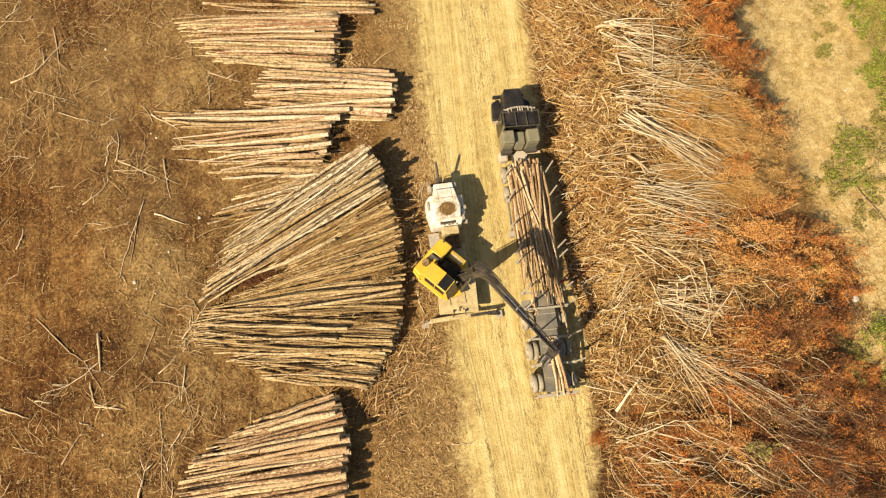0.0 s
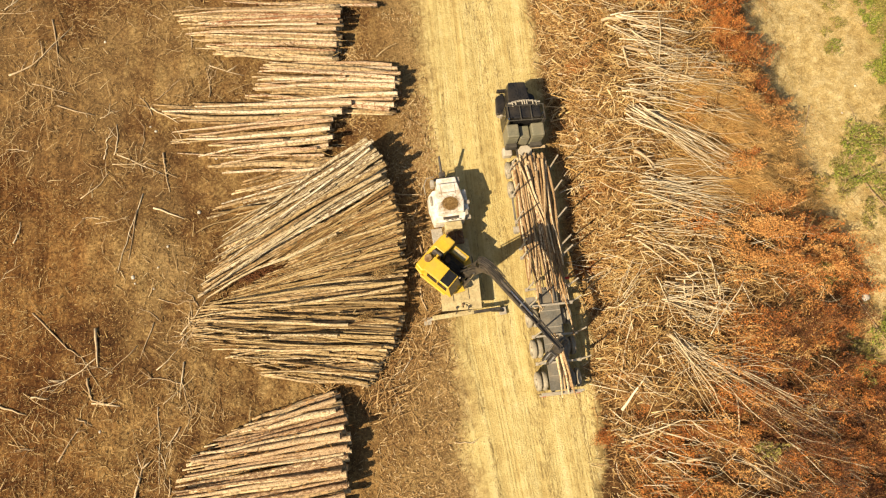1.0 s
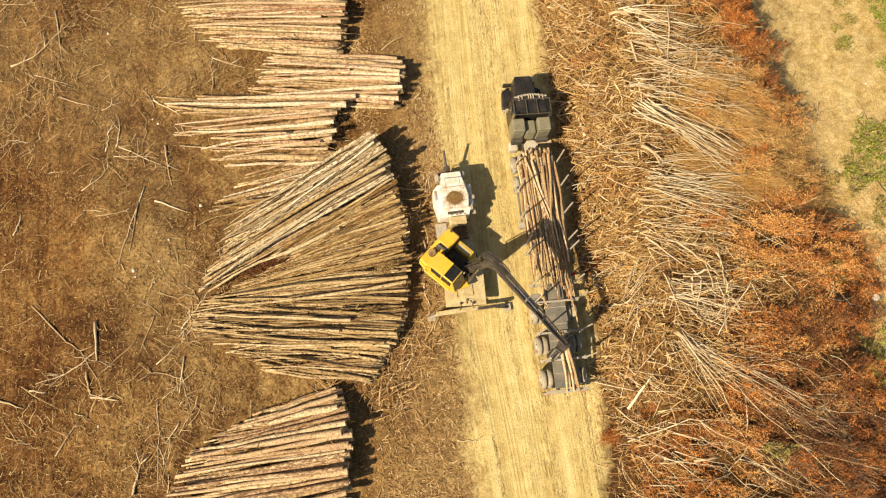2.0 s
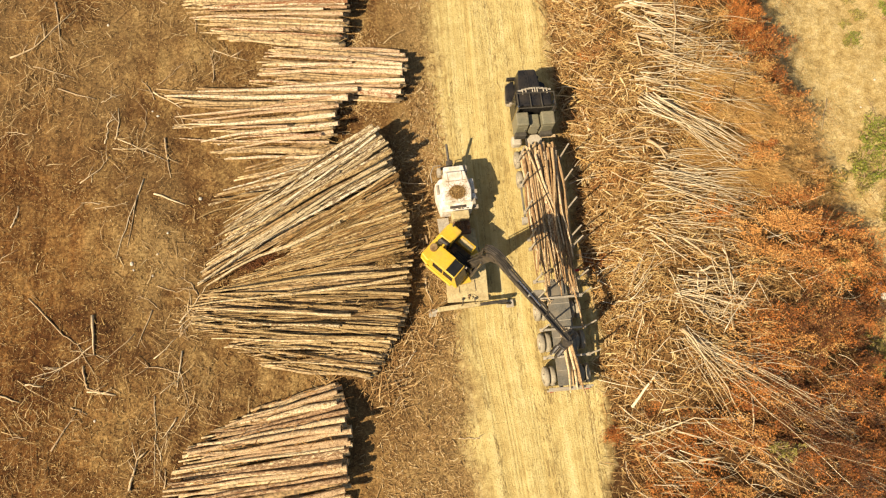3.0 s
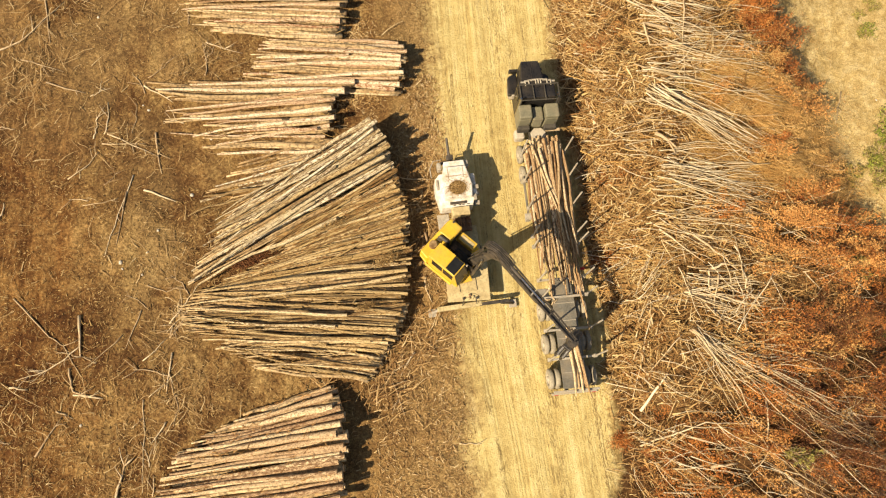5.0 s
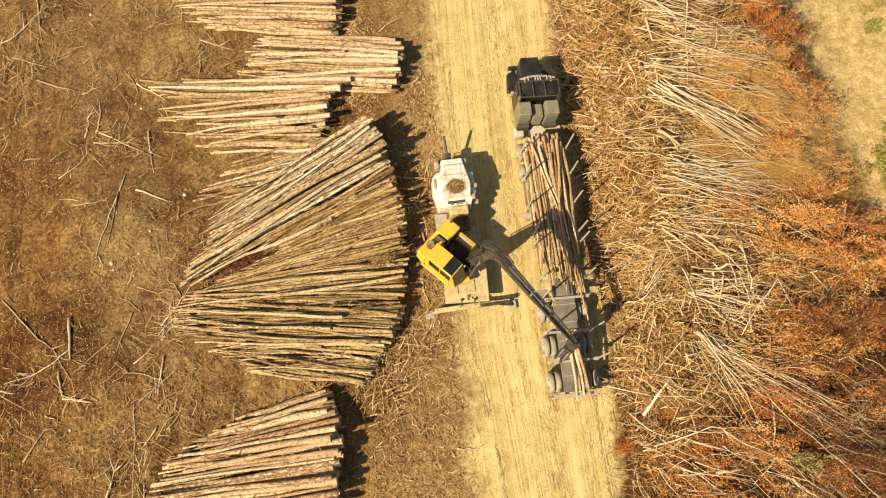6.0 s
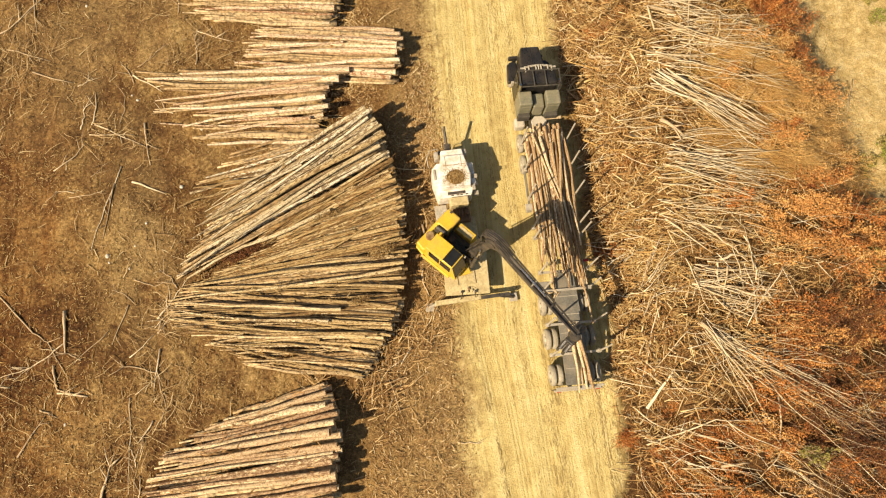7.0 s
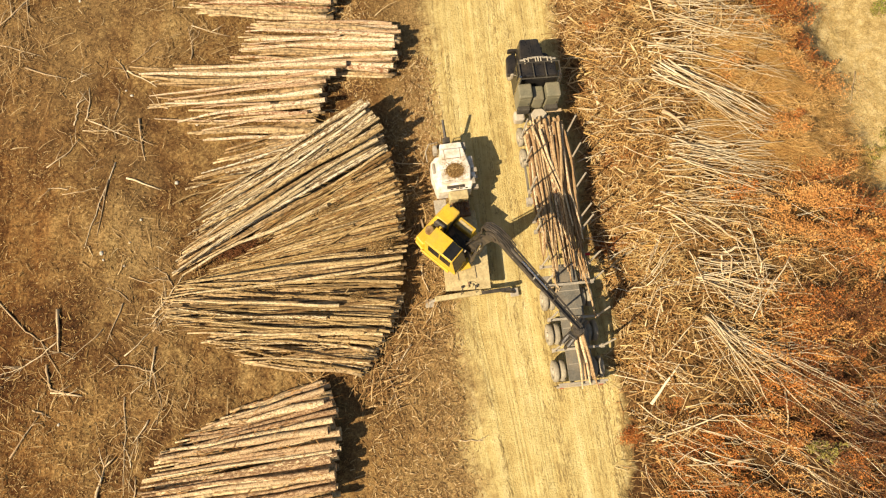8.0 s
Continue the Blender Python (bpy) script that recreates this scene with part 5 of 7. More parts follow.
    for s in (-1, 1):
        bm_rod(hub, elbow + Vector((s * 0.15, 0.02, 0.02)), elbow + Vector((s * 0.21, 0.02, 0.02)), 0.36, seg=20)
    part("elbow_joint", hub, BLACK_STEEL, l)
    st = B()
    e2 = elbow + (elbow - tip).normalized() * 0.55
    beam_between(st, e2, elbow + (tip - elbow) * 0.55, 0.28, 0.44, 0.27, 0.38)
    sb = part("stick", st, BLACK_STEEL, l, "black boom stick")
    st2 = B()
    beam_between(st2, elbow + (tip - elbow) * 0.54, tip, 0.22, 0.30, 0.18, 0.22)
    part("stick_end", st2, BLACK_STEEL, sb)
    w = (tip - elbow).normalized()
    side = w.cross(Vector((0, 0, 1))).normalized()
    upv = side.cross(w)
    cyl, rod = B(), B()
    a, b = elbow - w * 0.4 + upv * 0.34, elbow + w * 3.2 + upv * 0.30
    bm_rod(cyl, a, a + (b - a) * 0.55, 0.085, seg=12)
    bm_rod(rod, a + (b - a) * 0.53, b, 0.05, seg=10)
    cy = part("stick_cylinder", cyl, BLACK_STEEL, sb)
    part("cylinder_rod", rod, CHROME, cy, "bright cylinder rod")
    for k, s in enumerate((-0.17, -0.13, 0.13, 0.17)):
        pts = [foot + (elbow - foot) * 0.2 + Vector((s, -0.3, 0)), foot + (elbow - foot) * 0.7 + Vector((s, -0.35, 0.1)), elbow + side * s + upv * 0.55,
               elbow + w * 0.8 + side * s + upv * 0.36, elbow + w * 2.6 + side * s + upv * 0.26, elbow + w * 4.2 + side * s + upv * 0.22, tip + side * s * 0.7 + upv * 0.16]
        part("hose", bm_tube(B(), pts, [0.024] * len(pts), 6), BLACK_STEEL, sb)
    for f in (0.22, 0.45, 0.68):
        part("hose_clamp", bm_box(B(), elbow + (tip - elbow) * f + upv * 0.24, (0.36, 0.06, 0.10), 0.01, w.to_track_quat('Y', 'Z').to_matrix().to_4x4()), BARE_STEEL if f < 0.5 else BLACK_STEEL, sb)
    # grapple
    gz = tip.z + 0.35
    gr = B()
    bm_rod(gr, tip, (tip.x, tip.y, gz - 0.55), 0.10, seg=12)
    bm_rod(gr, (tip.x, tip.y, gz - 0.55), (tip.x, tip.y, gz - 0.85), 0.24, 0.28, seg=16)
    bm_box(gr, (tip.x, tip.y, gz - 0.98), (0.75, 0.42, 0.28), 0.04)
    g = part("grapple", gr, BLACK_STEEL, l, "black log grapple on a rotator")
    for s in (-1, 1):
        for yy in (-0.14, 0.14):
            jaw = bm_tube(B(), [(tip.x + s * 0.22, tip.y + yy, gz - 1.0), (tip.x + s * 0.68, tip.y + yy, gz - 1.25), (tip.x + s * 0.72, tip.y + yy, gz - 1.7),
                                (tip.x + s * 0.42, tip.y + yy, gz - 2.1), (tip.x + s * 0.12, tip.y + yy, gz - 2.2)], [0.10, 0.10, 0.085, 0.07, 0.04], 8)
            part("jaw", jaw, BLACK_STEEL, g)


def bm_prism_side(bm, x, outline, thick):
    """A plate of y, z pairs, standing across x."""
    a = [bm.verts.new((x - thick / 2, y, z)) for y, z in outline]
    b = [bm.verts.new((x + thick / 2, y, z)) for y, z in outline]
    n = len(outline)
    bm.faces.new(a[::-1])
    bm.faces.new(b)
    for i in range(n):
        bm.faces.new((a[i], a[(i + 1) % n], b[(i + 1) % n], b[i]))
    return bm


def beam_between(bm, p0, p1, w0, h0, w1, h1):
    """A tapering box beam with bevelled edges."""
    p0, p1 = Vector(p0), Vector(p1)
    d = (p1 - p0).normalized()
    s = d.cross(Vector((0.001, 0.002, 1))).normalized()
    u = s.cross(d)
    lo = [bm.verts.new(p0 + s * (a * w0 / 2) + u * (b * h0 / 2)) for a, b in ((-1, -1), (1, -1), (1, 1), (-1, 1))]
    hi = [bm.verts.new(p1 + s * (a * w1 / 2) + u * (b * h1 / 2)) for a, b in ((-1, -1), (1, -1), (1, 1), (-1, 1))]
    bm.faces.new(lo[::-1])
    bm.faces.new(hi)
    for i in range(4):
        bm.faces.new((lo[i], lo[(i + 1) % 4], hi[(i + 1) % 4], hi[i]))
    es = list({e for v in lo + hi for e in v.link_edges})
    bmesh.ops.bevel(bm, geom=es, offset=0.03, segments=2, affect='EDGES', profile=0.5)
    return bm


ELBOW, TIP = Vector((5.14, 7.74, 6.0)), Vector((8.55, 3.72, 4.5))
build_loader(loader)


def grapple_logs():
    rng = random.Random(5)
    meshes = log_meshes("log", BARK_LOAD, 4, 33, 0.3)
    for a, b, r in (((8.78, 4.35, 2.50), (9.12, 1.40, 1.43), 0.115), ((8.96, 4.5, 2.40), (9.50, 1.55, 1.42), 0.13), ((9.10, 4.2, 2.50), (9.88, 1.25, 1.42), 0.11),
                    ((8.88, 4.7, 2.28), (9.30, 1.75, 1.42), 0.115), ((9.04, 4.6, 2.22), (9.68, 1.80, 1.40), 0.105)):
        ob = new("log", meshes[rng.randrange(4)])
        ob.matrix_basis = log_matrix(a, b, r)
        tagged(ob, "pale orange-brown log held in the loader's grapple over the trailer deck", "log", "logs in the grapple")


grapple_logs()

# ---- slash beside the road ----
def surface(x, y):
    return terrain(x, y) + 0.38 * mound(x, y)


def scatter(n, x0, x1, y0, y1, keep=None):
    x, y = RNG.uniform(x0, x1, n), RNG.uniform(y0, y1, n)
    if keep is not None:
        k = RNG.random(n) < keep(x, y)
        x, y = x[k], y[k]
    return x, y


def ways(n, centre, spread, lift=0.12):
    a = np.asarray(centre) + RNG.normal(0, 1, n) * spread
    z = RNG.normal(0, lift, n)
    d = np.stack([np.cos(a), np.sin(a), z], 1)
    return d / np.linalg.norm(d, axis=1, keepdims=True)


def lay(x, y, d, length, above):
    """Starts of rods so that their middles lie on the heap."""
    c = np.stack([x, y, surface(x, y) + above], 1)
    return c - d * (length / 2)[:, None]


def in_belt(x, y):
    return smooth(0.15, 0.9, x - road_right(y)) * smooth(1.4, -3.0, x - brush_right(y)) * (1 - 0.95 * hollow(x, y))


def leafy(x, y):
    """Share of the leafy crowns, growing away from the road."""
    line = 20.4 - 0.30 * np.clip(8 - y, 0, 20) - 1.0 * smooth(14, 6, y)
    return smooth(-4.0, 3.0, x - line + 5.0 * (vnoise(x * 0.28, y * 0.28, 14) - 0.5) + 3.0 * (vnoise(x * 0.9, y * 0.9, 24) - 0.5))


def low(y):
    return smooth(7.0, -3.0, y)


def corner(x, y):
    """The red crowns at the low end of the heap, coloured dark for the shade among them."""
    return smooth(17.5, 22.5, x + 0.25 * (4 - y)) * smooth(8.0, 2.0, y)


def top_red(x, y):
    """The rust-red crowns at the heap's upper far corner."""
    return smooth(3.8, 1.8, np.hypot(x - 22.6, (y - 22.5) * 0.6))


def red_share(x, y):
    top = top_red(x, y)
    rim = smooth(-2.2, 0.6, x - 24.2 + 2.5 * (vnoise(x * 0.5, y * 0.5, 71) - 0.5)) * smooth(17, 12, y)
    return np.maximum(np.maximum(top, 0.85 * rim), np.maximum(0.9 * smooth(5.5, 1.0, y + 2.5 * (vnoise(x * 0.4, y * 0.4, 72) - 0.5)), 0.12))


def golden_share(x, y):
    return smooth(10.5, 12.5, y + 0.12 * (x - 20)) * smooth(19.5, 17.0, y)


def flow(x, y):
    """Which way the stems lie, down and away from the road."""
    return -0.28 + 1.1 * (vnoise(x * 0.20, y * 0.20, 15) - 0.5) - 0.35 * smooth(6.0, 0.0, y)


def crowns(label, mat, n, keep, leaf_count, size, long=(1.4, 3.4), twig_mat=STICK_BROWN, height=0.75, name="crown_leaves", spread=0.5):
    """Felled leafy tops: a stem, its side twigs, and leaves set along the twigs."""
    x, y = scatter(n, 11.5, 31, -12, 33, lambda x, y: keep(x, y) * smooth(0.2, -2.4, x - brush_right(y)))
    n, K = len(x), 16
    ln = RNG.uniform(*long, n)
    a = flow(x, y) + RNG.normal(0, spread, n)
    rise = RNG.uniform(0.0, 0.16, n)
    d = np.stack([np.cos(a), np.sin(a), rise], 1)
    base = np.stack([x, y, surface(x, y) + RNG.uniform(0.05, 0.35, n)], 1) - d * (ln * 0.5)[:, None] * (1, 1, 0)
    s = np.tile(np.linspace(0.12, 1.0, K), (n, 1)) + RNG.uniform(-0.04, 0.04, (n, K))
    side = np.where(np.arange(K) % 2, 1.0, -1.0) * RNG.uniform(0.35, 0.95, (n, K))
    ta = a[:, None] + side
    tl = ln[:, None] * RNG.uniform(0.20, 0.42, (n, K)) * (1.15 - 0.75 * s)
    td = np.stack([np.cos(ta), np.sin(ta), RNG.uniform(0.0, 0.45, (n, K))], 2)
    td /= np.linalg.norm(td, axis=2, keepdims=True)
    t0 = base[:, None] + d[:, None] * (ln[:, None] * s)[:, :, None]
    under = surface(t0[..., 0], t0[..., 1]) + 0.10
    t0[..., 2] = np.maximum(t0[..., 2], under)
    sticks("crown_stems", base, d, ln, RNG.uniform(0.016, 0.036, n), twig_mat, "thin stems of the felled crowns", rings=5, sides=4)
    sticks("crown_twigs", t0.reshape(-1, 3), td.reshape(-1, 3), tl.ravel(), RNG.uniform(0.006, 0.013, n * K), twig_mat, "side twigs of the felled crowns", rings=3)
    m = n * K * leaf_count
    i = np.repeat(np.arange(n * K), leaf_count)
    f = RNG.beta(1.6, 1.1, m)
    c = t0.reshape(-1, 3)[i] + td.reshape(-1, 3)[i] * (tl.ravel()[i] * f)[:, None] + RNG.normal(0, 1, (m, 3)) * (0.075, 0.075, 0.055)
    c[:, 2] += RNG.uniform(0, 0.10, m) * height
    c[:, 2] = np.maximum(c[:, 2], surface(c[:, 0], c[:, 1]) + 0.02)
    leaves(name, c, RNG.uniform(*size, m), mat, label)


STEM_RNG = random.Random(303)


def stem(start, way, length, r):
    """One bleached, crooked, tapering stem on the heap."""
    side = way.cross(Vector((0, 0, 1))).normalized()
    a, b, c = (STEM_RNG.uniform(-1, 1) * 0.05 * length for _ in range(3))
    pts, rad = [], []
    for k in range(8):
        f = k / 7
        pts.append(start + way * (length * f) + side * (a * math.sin(math.pi * f) + 0.6 * b * math.sin(2 * math.pi * f) + 0.25 * c * math.sin(5 * math.pi * f)) + Vector((0, 0, 0.3 * c * math.sin(math.pi * f))))
        rad.append(r * (1 - 0.65 * f) * STEM_RNG.uniform(0.88, 1.12))
    ob = new("bleached_stem", mesh_of("bleached_stem", bm_tube(B(), pts, rad, 5), STEM_PALE, True))
    tagged(ob, "long bleached stem lying on the slash heap" if length > 3 else "short bleached stem lying on the slash heap", "stem", "bleached stems on the slash heap")


def build_slash():
    # random tangle
    for name, cnt, mat, lab in (("slash_sticks", 6400, STICK_TAN, "tangled tan sticks heaped beside the haul road"), ("brown_sticks", 7500, STICK_BROWN, "tangled brown sticks in the slash heap")):
        x, y = scatter(cnt, 10.8, 31, -11, 33, lambda x, y: in_belt(x, y) * (1.0 - 0.6 * leafy(x, y)) * (1 - (0.85 if name == "slash_sticks" else 0.0) * low(y)))
        n = len(x)
        ln = RNG.gamma(2.2, 0.26, n) + 0.15
        d = ways(n, flow(x, y), 0.75)
        sticks(name, lay(x, y, d, ln, RNG.uniform(0.0, 0.60, n)), d, ln, 0.007 + RNG.gamma(2.0, 0.0062, n), mat, lab, bend=0.05, rings=4)
    # bark shreds in tufts
    x, y = scatter(50000, 10.8, 30, -11, 33, lambda x, y: in_belt(x, y) * (1.0 - 0.85 * leafy(x, y)) * (1 - 0.8 * smooth(7.0, -1.0, y)) * smooth(0.36, 0.60, 0.5 * vnoise(x * 0.9, y * 0.9, 44) + 0.5 * vnoise(x * 2.4, y * 2.4, 45)))
    n = len(x)
    ln = RNG.gamma(2.2, 0.14, n) + 0.10
    d = ways(n, -0.2 + 3.0 * (vnoise(x * 0.45, y * 0.45, 53) - 0.5), 0.6, 0.25)
    sticks("slash_shreds", lay(x, y, d, ln, RNG.uniform(0.0, 0.22, n) + 0.40 * vnoise(x * 1.6, y * 1.6, 46)), d, ln, 0.008 + RNG.gamma(2.0, 0.006, n), SHRED, "straw-coloured bark shreds through the slash heap", rings=2, bend=0.0)
    # broken limbs and thicker sticks
    x, y = scatter(1900, 11.2, 26, -11, 33, lambda x, y: in_belt(x, y) * (1 - 0.75 * leafy(x, y)) * smooth(0.30, 0.62, vnoise(x * 0.5, y * 0.5, 55)) * (1 - 0.65 * low(y)))
    n = len(x)
    ln = RNG.gamma(3.0, 0.32, n) + 0.35
    d = ways(n, 0.2 + 2.6 * (vnoise(x * 0.25, y * 0.25, 56) - 0.5), 0.6, 0.10)
    sticks("broken_limbs", lay(x, y, d, ln, RNG.uniform(0.25, 0.66, n)), d, ln, RNG.uniform(0.014, 0.040, n), STICK_TAN, "broken tan limbs lying through the slash heap", bend=0.10, rings=5, sides=5)
    x, y = scatter(3600, 10.9, 19, -6, 33, lambda x, y: in_belt(x, y) * smooth(17.5, 13.0, x) * (1 - 0.55 * low(y)) * smooth(0.30, 0.55, vnoise(x * 0.8, y * 0.8, 77)))
    n = len(x)
    ln = RNG.gamma(3.0, 0.13, n) + 0.15
    d = ways(n, 0.6 + 3.0 * (vnoise(x * 0.5, y * 0.5, 78) - 0.5), 0.7, 0.18)
    sticks("wood_chunks", lay(x, y, d, ln, RNG.uniform(0.20, 0.58, n)), d, ln, RNG.uniform(0.018, 0.050, n), STICK_TAN, "short broken chunks of wood and bark slabs in the slash", bend=0.03, rings=3, sides=5)
    x, y = scatter(800, 11.5, 27, -11, 33, lambda x, y: in_belt(x, y) * (1 - 0.6 * leafy(x, y)))
    n = len(x)
    ln = RNG.uniform(0.9, 3.2, n)
    d = ways(n, flow(x, y), 0.42, 0.06)
    sticks("long_stems", lay(x, y, d, ln, RNG.uniform(0.3, 0.75, n)), d, ln, RNG.uniform(0.010, 0.026, n), STICK_PALE, "long pale stems lying across the slash heap", bend=0.10, rings=7, sides=4)
    x, y = scatter(14000, 10.8, 31, -11, 33, lambda x, y: in_belt(x, y) * (1 - 0.4 * low(y)))
    n = len(x)
    ln = RNG.gamma(2.5, 0.25, n) + 0.2
    d = ways(n, flow(x, y), 1.1)
    sticks("slash_twigs", lay(x, y, d, ln, RNG.uniform(-0.10, 0.30, n)), d, ln, RNG.uniform(0.006, 0.015, n), STICK_BROWN, "fine brown twigs in the slash heap", rings=3)
    # fine golden brush that sweeps down the far side
    x, y = scatter(60000, 14, 30, 8, 22, lambda x, y: in_belt(x, y) * golden_share(x, y) * smooth(16.0, 19.0, x + 2.0 * (vnoise(x * 0.6, y * 0.6, 73) - 0.5)) * smooth(0.15, 0.5, vnoise(x * 0.8, y * 1.6, 74)))
    n = len(x)
    ln = RNG.gamma(3.0, 0.18, n) + 0.2
    d = ways(n, -0.42, 0.30, 0.12)
    sticks("golden_brush", lay(x, y, d, ln, RNG.uniform(0.05, 0.35, n) + 0.35 * vnoise(x * 0.8, y * 1.6, 74)), d, ln, RNG.uniform(0.006, 0.013, n), STICK_GOLD, "fine golden-tan brushwood swept down the heap's far side", rings=3, bend=0.12)
    # long thin whips over the shade-darkened crowns at the heap's low end
    x, y = scatter(2600, 17, 31, -11, 5, lambda x, y: in_belt(x, y) * smooth(17.5, 21.0, x) * smooth(4.5, 0.0, y) * smooth(0.30, 0.60, vnoise(x * 0.5, y * 0.5, 86)))
    n = len(x)
    ln = RNG.gamma(3.0, 0.34, n) + 0.3
    d = ways(n, -0.48, 0.28, 0.06)
    sticks("crown_whips", lay(x, y, d, ln, RNG.uniform(0.3, 0.8, n)), d, ln, RNG.uniform(0.006, 0.013, n), STICK_WHIP, "long thin grey-brown whips of the felled crowns", rings=5, bend=0.10)
    # ragged fringe at the road
    x, y = scatter(5500, 10.3, 13.4, -11, 33, lambda x, y: smooth(-0.5, 0.6, x - road_right(y)) * (1 - 0.75 * low(y)))
    n = len(x)
    ln = RNG.gamma(2.5, 0.22, n) + 0.15
    d = ways(n, 0.5, 1.1, 0.08)
    sticks("fringe_sticks", lay(x, y, d, ln, RNG.uniform(0.0, 0.16, n)), d, ln, RNG.uniform(0.008, 0.026, n), STICK_TAN, "broken tan sticks along the road edge", rings=3)

    # pale combed bundles
    P, D, L, R = [], [], [], []

    def bundle(x0, y0, x1, y1, wid, cnt, rad, fan=0.14, long=(0.40, 0.85), high=(0.35, 0.80)):
        a = math.atan2(y1 - y0, x1 - x0)
        full = math.hypot(x1 - x0, y1 - y0)
        cnt = int(cnt * 0.53)
        off = RNG.normal(0, wid * 0.42, cnt)
        ln = full * RNG.uniform(*long, cnt)
        s = RNG.uniform(0, 1, cnt) * np.clip(1 - ln / full, 0, 1)
        d = ways(cnt, a + off / wid * fan, 0.15, 0.045)
        cx = x0 + (x1 - x0) * s + d[:, 0] * ln / 2 - math.sin(a) * off
        cy = y0 + (y1 - y0) * s + d[:, 1] * ln / 2 + math.cos(a) * off
        P.append(lay(cx, cy, d, ln, RNG.uniform(*high, cnt)))
        D.append(d), L.append(ln), R.append(rad * RNG.uniform(0.40, 1.30, cnt))

    bundle(14.5, 17.1, 20.4, 13.0, 0.65, 70, 0.030, 0.06, (0.55, 0.95), (0.5, 0.95))
    bundle(14.0, 16.3, 18.2, 15.1, 0.50, 26, 0.034, 0.05)
    bundle(14.1, 12.3, 20.6, 11.0, 1.10, 90, 0.030, 0.12)
    bundle(14.9, 13.3, 19.8, 12.5, 0.60, 30, 0.024)
    bundle(13.8, 10.0, 19.5, 8.5, 1.10, 40, 0.024, 0.25)
    bundle(14.9, 6.5, 19.4, 5.4, 0.95, 50, 0.034, 0.10)
    bundle(14.8, 4.1, 17.7, -0.7, 0.60, 24, 0.026, 0.22, (0.5, 1.0), (0.5, 0.9))
    bundle(14.9, 4.0, 22.0, -1.7, 0.60, 24, 0.026, 0.20, (0.45, 1.0), (0.5, 0.9))
    bundle(15.1, 3.7, 22.6, -0.3, 0.70, 15, 0.022, 0.18, (0.4, 0.9))
    bundle(16.0, 2.4, 21.9, 2.0, 0.70, 22, 0.022, 0.12)
    bundle(13.8, 22.3, 18.9, 20.5, 0.95, 44, 0.044, 0.25, (0.35, 0.7))
    bundle(14.2, 20.4, 20.2, 18.8, 0.90, 46, 0.036, 0.15, (0.35, 0.75))
    bundle(15.0, 18.9, 21.8, 17.9, 0.70, 40, 0.028, 0.12)
    bundle(13.9, 18.1, 19.1, 17.0, 0.60, 32, 0.030, 0.10)
    bundle(12.6, 6.1, 15.0, 9.0, 0.80, 20, 0.024, 0.30)
    bundle(12.0, -3.3, 18.1, -4.1, 1.30, 26, 0.026, 0.25, (0.2, 0.55), (0.2, 0.6))
    bundle(17.0, -2.1, 21.0, -4.4, 0.90, 16, 0.022, 0.30, (0.3, 0.7), (0.2, 0.6))
    bundle(12.6, -0.4, 17.2, -2.4, 0.90, 20, 0.024, 0.30)
    bundle(22.3, -2.6, 26.2, -4.7, 1.00, 18, 0.016, 0.20)
    bundle(17.6, 2.2, 25.0, -1.2, 1.30, 16, 0.016, 0.25, (0.3, 0.7), (0.4, 0.9))
    bundle(18.6, -1.0, 26.4, -4.2, 1.60, 18, 0.014, 0.25, (0.3, 0.6), (0.4, 0.9))
    bundle(12.4, -1.3, 17.4, -3.3, 1.10, 24, 0.021, 0.35, (0.3, 0.7), (0.3, 0.8))
    bundle(11.9, 3.0, 15.6, 0.6, 1.00, 22, 0.020, 0.40, (0.3, 0.7), (0.3, 0.8))
    bundle(15.0, 0.6, 20.4, -2.8, 1.10, 14, 0.018, 0.30, (0.3, 0.7), (0.4, 0.9))
    bundle(13.2, 25.6, 20.0, 24.4, 1.30, 44, 0.040, 0.25, (0.3, 0.7))
    bundle(13.5, 28.5, 20.5, 27.0, 1.60, 44, 0.034, 0.25)
    bundle(13.0, -6.8, 19.5, -5.4, 1.30, 44, 0.028, 0.25)
    bundle(12.3, 14.2, 16.0, 14.8, 1.00, 24, 0.026, 0.30)
    # criss-cross nest
    cnt = 36
    cx, cy = RNG.normal(17.4, 1.0, cnt), RNG.normal(6.0, 0.75, cnt)
    ln = RNG.uniform(1.2, 3.2, cnt)
    d = ways(cnt, RNG.choice([-0.15, 0.85, -1.15, 1.4], cnt, p=[0.3, 0.3, 0.25, 0.15]), 0.18, 0.05)
    P.append(lay(cx, cy, d, ln, RNG.uniform(0.45, 0.9, cnt)))
    D.append(d), L.append(ln), R.append(RNG.uniform(0.015, 0.032, cnt))
    P, D, L, R = np.concatenate(P), np.concatenate(D), np.concatenate(L), np.concatenate(R)
    order = np.argsort(-R * np.sqrt(L))
    big, small = order[:292], order[292:]
    for k in big:
        stem(Vector(P[k]), Vector(D[k]), float(L[k]), float(R[k]))
    sticks("slender_stems", P[small], D[small], L[small], R[small], STICK_PALE, "slender bleached stems among the larger ones on the slash heap", bend=0.085, rings=8, sides=4)

    # leafy tops by colour
    belt = lambda x, y: in_belt(x, y) * leafy(x, y)
    # low-end crowns take the darkened leaf colour in place of deep shade
    crowns("red leaves on tall felled crowns, darkened as in shade", LEAF_SHADED, 1000, lambda x, y: in_belt(x, y) * corner(x, y), 20, (0.032, 0.062), height=2.5)
